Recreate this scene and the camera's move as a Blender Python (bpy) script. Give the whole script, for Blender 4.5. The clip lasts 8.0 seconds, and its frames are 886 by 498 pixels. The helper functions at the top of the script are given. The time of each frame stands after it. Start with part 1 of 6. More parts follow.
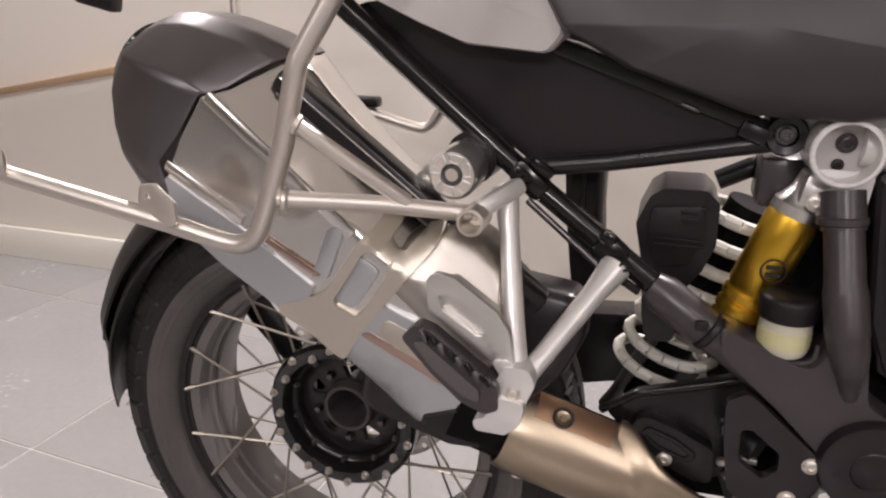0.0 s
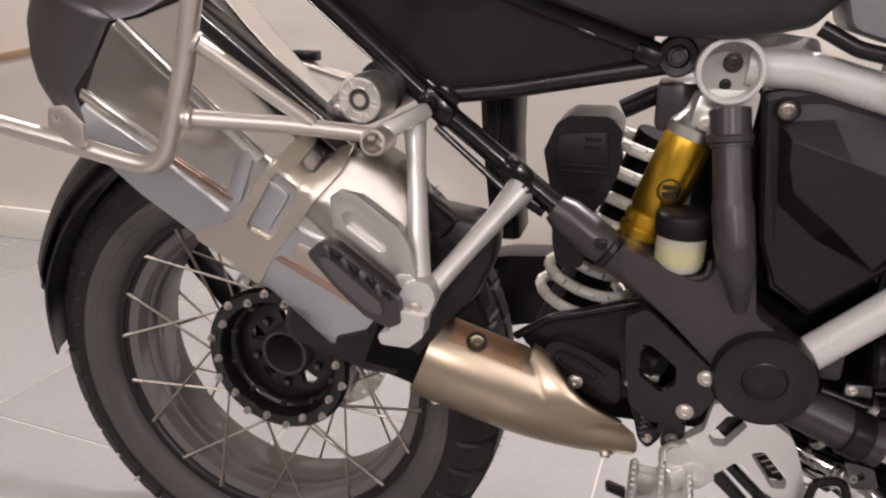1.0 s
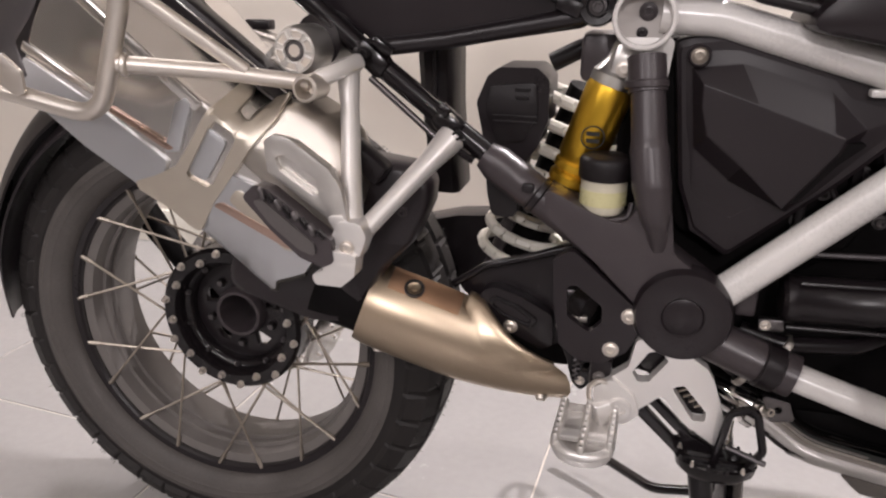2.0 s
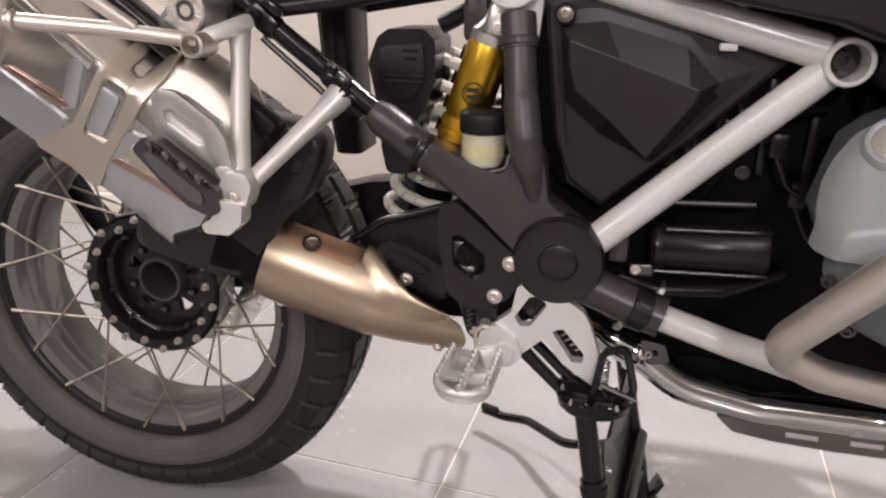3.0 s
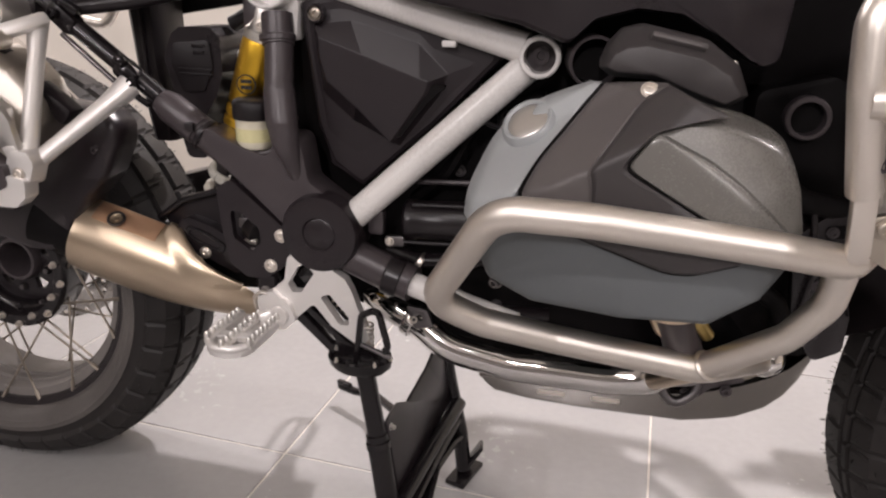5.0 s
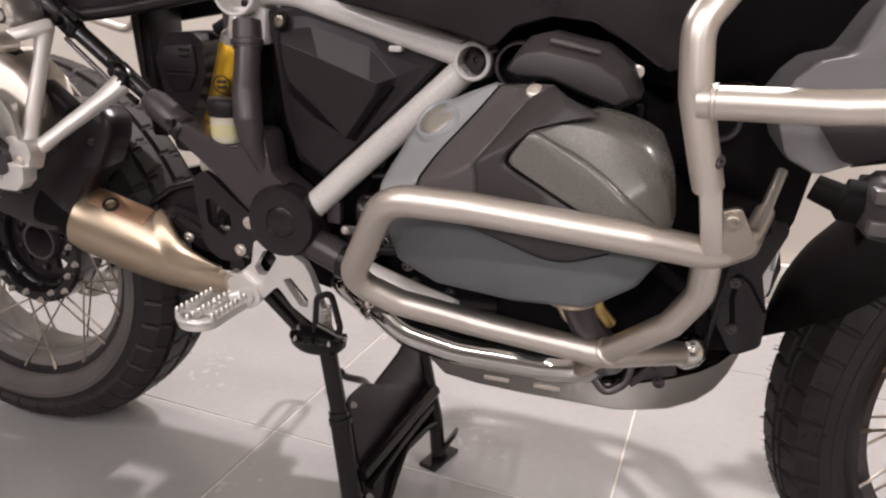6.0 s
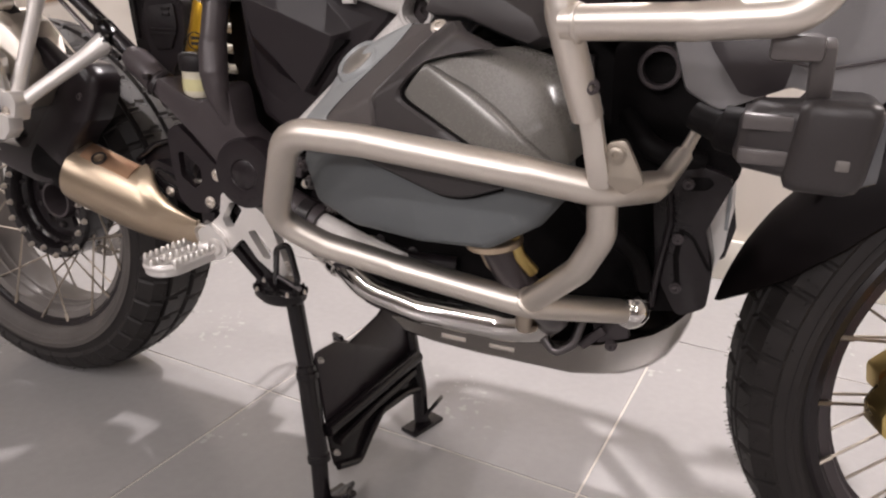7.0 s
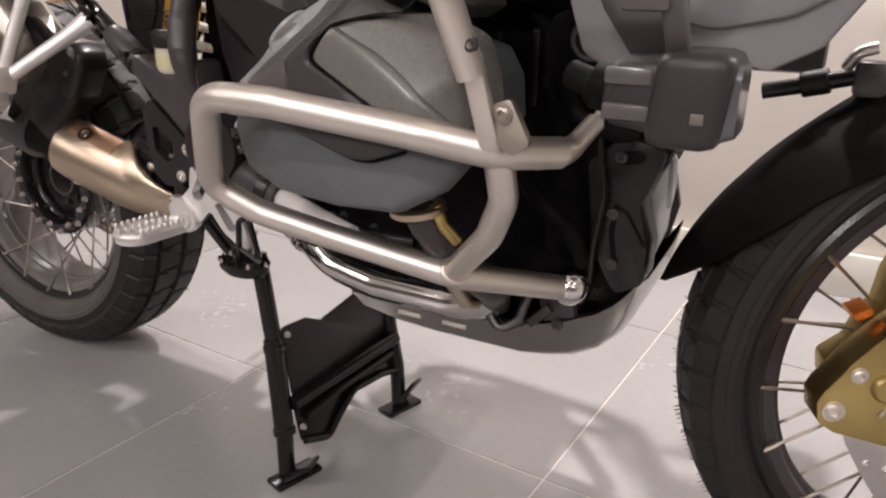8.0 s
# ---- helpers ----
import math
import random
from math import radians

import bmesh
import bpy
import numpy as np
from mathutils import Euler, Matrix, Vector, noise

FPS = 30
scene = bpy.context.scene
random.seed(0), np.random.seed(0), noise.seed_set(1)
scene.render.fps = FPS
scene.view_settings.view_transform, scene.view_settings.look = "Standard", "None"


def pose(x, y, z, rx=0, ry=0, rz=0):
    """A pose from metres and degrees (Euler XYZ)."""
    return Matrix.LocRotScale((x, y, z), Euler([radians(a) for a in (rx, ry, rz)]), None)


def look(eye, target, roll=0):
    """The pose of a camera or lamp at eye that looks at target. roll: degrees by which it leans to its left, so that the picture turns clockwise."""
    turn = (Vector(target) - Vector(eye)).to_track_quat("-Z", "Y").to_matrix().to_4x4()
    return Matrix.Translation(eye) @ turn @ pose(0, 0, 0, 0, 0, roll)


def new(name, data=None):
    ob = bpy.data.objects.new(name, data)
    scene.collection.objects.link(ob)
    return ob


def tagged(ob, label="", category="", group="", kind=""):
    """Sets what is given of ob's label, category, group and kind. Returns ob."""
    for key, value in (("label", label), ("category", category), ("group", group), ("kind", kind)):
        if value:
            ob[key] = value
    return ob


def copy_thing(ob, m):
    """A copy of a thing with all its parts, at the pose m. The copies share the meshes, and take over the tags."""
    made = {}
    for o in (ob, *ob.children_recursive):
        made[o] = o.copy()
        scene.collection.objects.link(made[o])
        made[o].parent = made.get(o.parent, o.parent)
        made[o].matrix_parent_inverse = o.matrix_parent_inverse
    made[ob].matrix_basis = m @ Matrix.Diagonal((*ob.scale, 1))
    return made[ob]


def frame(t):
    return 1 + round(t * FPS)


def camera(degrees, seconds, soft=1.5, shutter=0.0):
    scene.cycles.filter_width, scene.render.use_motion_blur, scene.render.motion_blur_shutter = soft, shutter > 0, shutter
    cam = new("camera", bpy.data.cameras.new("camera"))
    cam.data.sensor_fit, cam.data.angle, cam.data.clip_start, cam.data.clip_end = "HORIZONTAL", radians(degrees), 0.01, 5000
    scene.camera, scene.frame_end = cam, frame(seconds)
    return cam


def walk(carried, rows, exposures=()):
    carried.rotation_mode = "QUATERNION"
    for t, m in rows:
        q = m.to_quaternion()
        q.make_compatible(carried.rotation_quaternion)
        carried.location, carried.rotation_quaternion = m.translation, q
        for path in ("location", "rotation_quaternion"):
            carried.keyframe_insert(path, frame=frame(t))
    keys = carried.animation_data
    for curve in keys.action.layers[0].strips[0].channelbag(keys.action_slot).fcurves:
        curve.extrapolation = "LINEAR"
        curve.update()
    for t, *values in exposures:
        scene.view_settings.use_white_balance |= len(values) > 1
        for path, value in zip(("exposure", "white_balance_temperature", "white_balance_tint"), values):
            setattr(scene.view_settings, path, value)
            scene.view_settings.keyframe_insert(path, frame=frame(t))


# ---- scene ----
cam = camera(63.1, 8.0, soft=2.2)
PATH = [
    (0, (0.3838, -0.8133, 0.8764), (-0.0283, 0.5443, 0.3895), 0.95),
    (0.5, (0.4219, -0.8243, 0.8453), (0.0236, 0.5347, 0.3509), 0.94),
    (1, (0.4651, -0.8317, 0.8221), (0.0858, 0.5301, 0.3204), 0.97),
    (1.5, (0.4923, -0.8426, 0.8045), (0.1303, 0.5219, 0.2976), 0.97),
    (3, (0.6263, -0.8859, 0.7552), (0.3276, 0.4903, 0.2386), 1.13),
    (3.5, (0.6929, -0.8882, 0.7512), (0.4223, 0.4934, 0.2338), 1.16),
    (4, (0.747, -0.9035, 0.7504), (0.4966, 0.4829, 0.2352), 1.31),
    (4.5, (0.8174, -0.9145, 0.7524), (0.566, 0.4743, 0.2444), 1.46),
    (6, (1.0421, -0.9603, 0.763), (0.6365, 0.3966, 0.2686), 1.6),
    (6.5, (1.1191, -0.94, 0.7463), (0.64, 0.3896, 0.2438), 1.39),
    (7, (1.1905, -0.9228, 0.717), (0.6384, 0.3777, 0.2132), 1.19),
    (7.5, (1.2607, -0.8963, 0.6995), (0.6477, 0.3762, 0.1949), 1.21),
    (7.8, (1.2956, -0.8898, 0.6943), (0.6559, 0.3705, 0.1918), 1.16),
    (8, (1.3097, -0.8829, 0.69), (0.6589, 0.3721, 0.1885), 1.15),
]
walk(cam, [(t, look(eye, target, roll)) for t, eye, target, roll in PATH],
     exposures=[(0, -0.06, 6310, 12.8), (1.5, 0.02, 6320, 12.8), (3, 0.14, 6350, 12.6), (8, 0.12, 6390, 12.6)])

# ---- world, light ----
world = bpy.data.worlds.new("showroom_dark")
scene.world = world
world.use_nodes = True
world.node_tree.nodes["Background"].inputs["Color"].default_value = (0.9, 0.85, 0.8, 1)
world.node_tree.nodes["Background"].inputs["Strength"].default_value = 0.01


CEILING = 2.42


def ceiling_lamp(x, y, power, size, aim, colour=(1.0, 0.925, 0.905)):
    """A lamp under the ceiling: a disc for one size, a long strip along x for two."""
    lamp = bpy.data.lights.new("ceiling_lamp_light", "AREA")
    lamp.shape, lamp.energy, lamp.color = ("RECTANGLE", power, colour) if len(size) > 1 else ("DISK", power, colour)
    lamp.size = size[0]
    lamp.size_y = size[-1]
    ob = new("ceiling_lamp_light", lamp)
    ob.matrix_basis = look((x, y, CEILING - 0.10), aim) if len(size) == 1 else pose(x, y, CEILING - 0.07)
    return ob


# x, y, watts, size, aim: a row of downlights along the wall behind the motorcycle, then three added fill lamps
LAMPS = [(1.00, 0.91, 54, (0.09,), (0.98, 0.50, 0)), (-1.15, 0.91, 30, (0.09,), (-1.15, 0.50, 0)), (2.85, 0.91, 35, (0.09,), (2.85, 0.50, 0)),
         # unseen fill lamps in front, added to brighten the near side
         (0.9, -4.2, 50, (0.28,), (0.9, 0.0, 0.6)), (-2.0, -4.0, 26, (0.28,), (-0.4, 0.0, 0.6)), (3.8, -4.0, 28, (0.28,), (2.2, 0.0, 0.6))]
# two unseen strip lights in front, added for reflections on metal and covers
STRIPS = [(-0.35, -2.15, 26, (1.5, 0.10), None), (2.25, -2.15, 20, (1.5, 0.10), None)]
for lx, ly, lp, ls, aim in LAMPS + STRIPS:
    ceiling_lamp(lx, ly, lp, ls, aim)


# ---- materials ----
def material(name, colour, rough=0.5, metal=0.0, vary=0.12, grain=400.0, bump=0.05, blotch=9.0, stretch=(1, 1, 1), coat=0.0, tint=None, rough_vary=0.1, spec=0.5):
    """Principled surface with fine grain and larger blotches in colour, gloss and relief."""
    m = bpy.data.materials.new(name)
    m.use_nodes = True
    nt = m.node_tree
    n, l = nt.nodes, nt.links
    p = n["Principled BSDF"]
    tc = n.new("ShaderNodeTexCoord")
    mp = n.new("ShaderNodeMapping")
    mp.inputs["Scale"].default_value = stretch
    l.new(tc.outputs["Object"], mp.inputs["Vector"])
    fine, big = n.new("ShaderNodeTexNoise"), n.new("ShaderNodeTexNoise")
    fine.inputs["Scale"].default_value, fine.inputs["Detail"].default_value = grain, 3
    big.inputs["Scale"].default_value, big.inputs["Detail"].default_value = blotch, 5
    l.new(mp.outputs["Vector"], fine.inputs["Vector"])
    l.new(tc.outputs["Object"], big.inputs["Vector"])
    mix = n.new("ShaderNodeMix")
    mix.data_type = "RGBA"
    dark = [c * (1 - vary) for c in colour]
    light = [min(1, c * (1 + vary)) for c in (tint or colour)]
    mix.inputs[6].default_value, mix.inputs[7].default_value = (*dark, 1), (*light, 1)
    add = n.new("ShaderNodeMath")
    add.operation = "MULTIPLY_ADD"
    add.inputs[1].default_value = 0.35 if metal < 0.9 else 0.04
    l.new(fine.outputs["Fac"], add.inputs[0])
    sc = n.new("ShaderNodeMath")
    sc.operation = "MULTIPLY"
    sc.inputs[1].default_value = 0.65 if metal < 0.9 else 0.96
    l.new(big.outputs["Fac"], sc.inputs[0])
    l.new(sc.outputs[0], add.inputs[2])
    l.new(add.outputs[0], mix.inputs[0])
    l.new(mix.outputs[2], p.inputs["Base Color"])
    rr = n.new("ShaderNodeMapRange")
    rr.inputs[1].default_value, rr.inputs[2].default_value = 0.3, 0.7
    rr.inputs[3].default_value, rr.inputs[4].default_value = max(0.02, rough - rough_vary), min(1, rough + rough_vary)
    l.new(add.outputs[0], rr.inputs[0])
    l.new(rr.outputs[0], p.inputs["Roughness"])
    p.inputs["Metallic"].default_value = metal
    p.inputs["Specular IOR Level"].default_value = spec
    if coat:
        p.inputs["Coat Weight"].default_value, p.inputs["Coat Roughness"].default_value = coat, 0.12
    if bump and metal < 0.9:
        b = n.new("ShaderNodeBump")
        b.inputs["Strength"].default_value, b.inputs["Distance"].default_value = bump, 0.002
        l.new(fine.outputs["Fac"], b.inputs["Height"])
        l.new(b.outputs["Normal"], p.inputs["Normal"])
    return m


STEEL = material("brushed_stainless", (0.74, 0.69, 0.63), 0.42, 1, 0.05, 260, 0.0, 7, rough_vary=0.04)
ALU = material("cast_aluminium", (0.72, 0.70, 0.67), 0.36, 1, 0.06, 500, 0.006, 12)
MUFFLER = material("satin_steel", (0.70, 0.675, 0.645), 0.22, 1, 0.05, 300, 0.0, 8, stretch=(1, 1, 6), rough_vary=0.05)
MUFFLER_GREY = material("blasted_steel", (0.58, 0.59, 0.61), 0.44, 1, 0.05, 500, 0.0, 8)
SHELL = material("warm_satin_metal", (0.47, 0.435, 0.39), 0.40, 1, 0.06, 400, 0.0, 9, rough_vary=0.05)
BEIGE = material("champagne_metal", (0.64, 0.585, 0.50), 0.46, 1, 0.06, 500, 0.0, 9)
CAP = material("dark_anodised", (0.150, 0.140, 0.142), 0.36, 1, 0.08, 450, 0.0, 8)
CAST = material("silver_painted_casting", (0.78, 0.755, 0.73), 0.36, 0.6, 0.04, 700, 0.0, 10)
BLACK = material("black_plastic", (0.0085, 0.0064, 0.0072), 0.40, 0, 0.2, 900, 0.03, 14, spec=0.3)
SATIN = material("black_satin_paint", (0.0120, 0.0092, 0.0104), 0.30, 0, 0.2, 600, 0.0, 14, spec=0.38, rough_vary=0.04)
GLOSS = material("black_gloss_enamel", (0.0090, 0.0072, 0.0080), 0.2, 0, 0.15, 300, 0.0, 20, spec=0.4, rough_vary=0.04)
PANEL = material("grained_dark_plastic", (0.0145, 0.0105, 0.0122), 0.31, 0, 0.12, 1100, 0.03, 10, spec=0.42, rough_vary=0.06)
COVER_BLACK = material("dull_dark_plastic", (0.0145, 0.0105, 0.0122), 0.43, 0, 0.12, 1100, 0.03, 10, spec=0.40, rough_vary=0.06)
FRAME = material("dark_grey_frame_paint", (0.050, 0.0410, 0.0435), 0.34, 0.1, 0.1, 700, 0.0, 12, rough_vary=0.05)
WHITE = material("light_grey_frame_paint", (0.68, 0.655, 0.63), 0.3, 0.0, 0.03, 300, 0.02, 8, coat=0.3)
# Black plastic darkened in colour for the mudguard's shaded near side.
MUDGUARD = material("shaded_black_plastic", (0.0052, 0.0037, 0.0039), 0.55, 0, 0.2, 900, 0.03, 14, spec=0.07)
GOLD = material("gold_anodised", (0.76, 0.46, 0.045), 0.38, 1, 0.1, 400, 0.006, 20)
BRONZE = material("heat_tinted_steel", (0.54, 0.44, 0.325), 0.36, 1, 0.06, 260, 0.0, 6, rough_vary=0.05)
COPPER = material("copper_tag", (0.52, 0.33, 0.215), 0.46, 1, 0.10, 400, 0.0, 20)
RUBBER = material("tyre_rubber", (0.0135, 0.0118, 0.0118), 0.55, 0, 0.3, 500, 0.06, 16, tint=(0.024, 0.021, 0.020), spec=0.28)
# Rear tyre flank: dust plus light off the floor, both in the colour.
SIDEWALL = material("dusty_floorlit_sidewall", (0.058, 0.051, 0.049), 0.6, 0, 0.25, 300, 0.05, 12, tint=(0.105, 0.095, 0.088), spec=0.3)
RIM = material("grey_rim", (0.150, 0.137, 0.128), 0.42, 0.15, 0.10, 400, 0.0, 8)
SPOKE = material("steel_spoke", (0.40, 0.355, 0.30), 0.42, 1, 0.06, 300, 0.0, 10)
CHROME = material("chrome", (0.78, 0.76, 0.74), 0.07, 1, 0.04, 200, 0.0, 12, rough_vary=0.02)
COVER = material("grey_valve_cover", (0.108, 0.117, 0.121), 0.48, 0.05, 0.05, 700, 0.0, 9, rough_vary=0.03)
# Silver of the rear shell, raised in colour for light from above.
COVER_SILVER = material("toplit_silver_cover", (0.34, 0.355, 0.36), 0.40, 0.15, 0.05, 700, 0.0, 9, rough_vary=0.03)
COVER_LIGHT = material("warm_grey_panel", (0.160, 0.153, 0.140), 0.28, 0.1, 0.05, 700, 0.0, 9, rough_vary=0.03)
# One trim plastic: its lit facet and shaded band are two colours here.
COVER_FACET = material("trim_grey_light_side", (0.094, 0.084, 0.082), 0.36, 0, 0.08, 1000, 0.04, 10, spec=0.4, rough_vary=0.03)
COVER_DARK = material("trim_grey_dark_side", (0.045, 0.040, 0.040), 0.42, 0, 0.08, 1000, 0.03, 10, spec=0.4, rough_vary=0.03)
LAMP_BLACK = material("dark_lamp_housing", (0.031, 0.027, 0.027), 0.40, 0, 0.08, 1000, 0.03, 10, spec=0.4, rough_vary=0.03)
ROSE = material("muted_rose_metal", (0.50, 0.36, 0.30), 0.3, 1, 0.08, 200, 0.02, 12)
SKID = material("brushed_skid_plate", (0.24, 0.225, 0.21), 0.17, 1, 0.06, 160, 0.0, 7, rough_vary=0.04)
TANK = material("matt_dark_tank_paint", (0.031, 0.0258, 0.0280), 0.42, 0.0, 0.05, 900, 0.0, 5)
SEATGREY = material("pale_grey_seat_vinyl", (0.46, 0.43, 0.41), 0.6, 0, 0.08, 700, 0.12, 12)
SILVERPAINT = material("silver_fairing_paint", (0.26, 0.255, 0.262), 0.36, 0.3, 0.05, 800, 0.0, 6, coat=0.2)
BRASS = material("brass_gold_caliper", (0.50, 0.38, 0.15), 0.34, 1, 0.1, 400, 0.006, 18)
ORANGE = material("orange_anodised", (0.62, 0.17, 0.02), 0.35, 0.6, 0.1, 400, 0.04, 18)
FLUID = material("translucent_reservoir", (0.62, 0.58, 0.46), 0.4, 0, 0.08, 300, 0.03, 20)
FLUID_IN = material("yellow_brake_fluid", (0.58, 0.54, 0.30), 0.3, 0, 0.06, 300, 0.0, 20)
SHIELD_WALL = material("cream_wall_paint", (0.76, 0.705, 0.632), 0.75, 0, 0.03, 220, 0.08, 2.5)
SKIRT = material("white_skirting_paint", (0.82, 0.785, 0.70), 0.45, 0, 0.03, 200, 0.03, 6)
CEIL = material("white_ceiling_paint", (0.78, 0.76, 0.72), 0.8, 0, 0.03, 200, 0.05, 4)
ROOMDARK = material("dark_showroom_wall", (0.26, 0.245, 0.23), 0.7, 0, 0.08, 60, 0.05, 2)
WOOD = material("pale_wood_trim", (0.42, 0.28, 0.17), 0.5, 0, 0.15, 60, 0.05, 10, stretch=(1, 8, 8))
GROUT = material("pale_grout", (0.60, 0.55, 0.50), 0.85, 0, 0.1, 300, 0.2, 6)
# Near-black tone that puts the dark of recesses and gaps into the colour.
BACKING = material("recess_shade_black", (0.0040, 0.0032, 0.0034), 0.6, 0, 0.25, 300, 0.05, 20, spec=0.1)
INK = material("black_print", (0.015, 0.012, 0.008), 0.5, 0, 0.1, 300, 0.0, 20)
GLASS_GREY = material("grey_lamp_lens", (0.10, 0.10, 0.105), 0.12, 0, 0.1, 200, 0.02, 30)


def tile_material():
    m = material("grey_porcelain_tile", (0.300, 0.291, 0.287), 0.22, 0, 0.13, 60, 0.0, 2.6, tint=(0.345, 0.336, 0.331), rough_vary=0.08)
    n, l = m.node_tree.nodes, m.node_tree.links
    info, p = n.new("ShaderNodeObjectInfo"), n["Principled BSDF"]
    link = p.inputs["Base Color"].links[0]
    hsv = n.new("ShaderNodeHueSaturation")
    mr = n.new("ShaderNodeMapRange")
    mr.inputs[3].default_value, mr.inputs[4].default_value = 0.96, 1.04
    l.new(info.outputs["Random"], mr.inputs[0])
    l.new(mr.outputs[0], hsv.inputs["Value"])
    l.new(link.from_socket, hsv.inputs["Color"])
    l.new(hsv.outputs[0], p.inputs["Base Color"])
    return m


TILE = tile_material()


# ---- mesh tools ----
def V(*a):
    return Vector(a)


def part(name, bm, mat, parent=None, label="", angle=38, smooth=True):
    """Links a bmesh as one mesh object under a thing or a part."""
    bmesh.ops.remove_doubles(bm, verts=bm.verts, dist=0.00001)
    bmesh.ops.recalc_face_normals(bm, faces=bm.faces)
    me = bpy.data.meshes.new(name)
    bm.to_mesh(me)
    bm.free()
    me.materials.append(mat)
    if smooth:
        me.polygons.foreach_set("use_smooth", [True] * len(me.polygons))
        me.set_sharp_from_angle(angle=radians(angle))
    ob = new(name, me)
    if parent is not None:
        ob.parent = parent
        if parent.type == "EMPTY":
            ob.matrix_parent_inverse = Matrix.Translation(parent.location).inverted()
    if label:
        tagged(ob, label)
    return ob


def empty(name, at):
    ob = new(name)
    ob.location = at
    ob.empty_display_size = 0.05
    return ob


def rounded(poly, r, n=4, closed=True, even=False):
    """Rounds the corners of a 2D or 3D polyline by radius r."""
    pts = [Vector(p) for p in poly]
    out = []
    k = len(pts)
    for i, p in enumerate(pts):
        if not closed and i in (0, k - 1):
            out.append(p)
            continue
        a, b = pts[i - 1] - p, pts[(i + 1) % k] - p
        if a.length < 1e-6 or b.length < 1e-6:
            continue
        ang = a.angle(b)
        if ang > 3.08 and not even:
            out.append(p)
            continue
        d = min(0.3 * r if ang > 3.08 else 1e9, r / math.tan(ang / 2), a.length * 0.48, b.length * 0.48)
        s, e = p + a.normalized() * d, p + b.normalized() * d
        for j in range(n + 1):
            t = j / n
            out.append(s * (1 - t) ** 2 + p * 2 * t * (1 - t) + e * t * t)
    return out


def tube(pts, r, seg=14, corner=0.03, res=6, bm=None, caps=True, radii=None):
    """A round tube along a polyline with rounded bends."""
    bm = bm or bmesh.new()
    path = rounded([Vector(p) for p in pts], corner, res, closed=False) if len(pts) > 2 else [Vector(p) for p in pts]
    t0 = (path[1] - path[0]).normalized()
    side = t0.cross(V(0, 0, 1) if abs(t0.z) < 0.9 else V(0, 1, 0)).normalized()
    rings = []
    last = t0
    for i, p in enumerate(path):
        t = (path[min(i + 1, len(path) - 1)] - path[max(i - 1, 0)]).normalized()
        side = (last.rotation_difference(t) @ side)
        side = (side - t * side.dot(t)).normalized()
        last = t
        up = t.cross(side)
        rr = r if radii is None else radii(i / (len(path) - 1))
        rings.append([bm.verts.new(p + (side * math.cos(a) + up * math.sin(a)) * rr) for a in [math.tau * k / seg for k in range(seg)]])
    for a, b in zip(rings, rings[1:]):
        for k in range(seg):
            bm.faces.new((a[k], a[(k + 1) % seg], b[(k + 1) % seg], b[k]))
    if caps:
        bm.faces.new(rings[0][::-1])
        bm.faces.new(rings[-1])
    return bm


def lathe(profile, at, axis, seg=32, bm=None, closed=False, up=(0, 0, 1)):
    """Turns (radius, height) pairs round an axis that starts at the point at."""
    bm = bm or bmesh.new()
    z = Vector(axis).normalized()
    x = z.orthogonal().normalized() if abs(z.dot(Vector(up))) > 0.98 else Vector(up).cross(z).normalized()
    y = z.cross(x)
    o = Vector(at)
    rings = []
    for r, h in profile:
        if r < 1e-6:
            rings.append([bm.verts.new(o + z * h)])
        else:
            rings.append([bm.verts.new(o + z * h + (x * math.cos(a) + y * math.sin(a)) * r) for a in [math.tau * k / seg for k in range(seg)]])
    pairs = list(zip(rings, rings[1:])) + ([(rings[-1], rings[0])] if closed else [])
    for a, b in pairs:
        for k in range(seg):
            k2 = (k + 1) % seg
            if len(a) == 1 and len(b) == 1:
                continue
            if len(a) == 1:
                bm.faces.new((a[0], b[k2], b[k]))
            elif len(b) == 1:
                bm.faces.new((a[k], a[k2], b[0]))
            else:
                bm.faces.new((a[k], a[k2], b[k2], b[k]))
    return bm


def loft(sections, bm=None, caps=True):
    bm = bm or bmesh.new()
    rings = [[bm.verts.new(p) for p in s] for s in sections]
    n = len(rings[0])
    for a, b in zip(rings, rings[1:]):
        for k in range(n):
            bm.faces.new((a[k], a[(k + 1) % n], b[(k + 1) % n], b[k]))
    if caps:
        bm.faces.new(rings[0][::-1])
        bm.faces.new(rings[-1])
    return bm


def soften(bm, width, angle=40, segments=2):
    edges = [e for e in bm.edges if len(e.link_faces) == 2 and e.calc_face_angle(0) > radians(angle)]
    if edges and width > 0:
        bmesh.ops.bevel(bm, geom=edges, offset=width, offset_type="OFFSET", segments=segments, profile=0.5, affect="EDGES", clamp_overlap=True)
    return bm


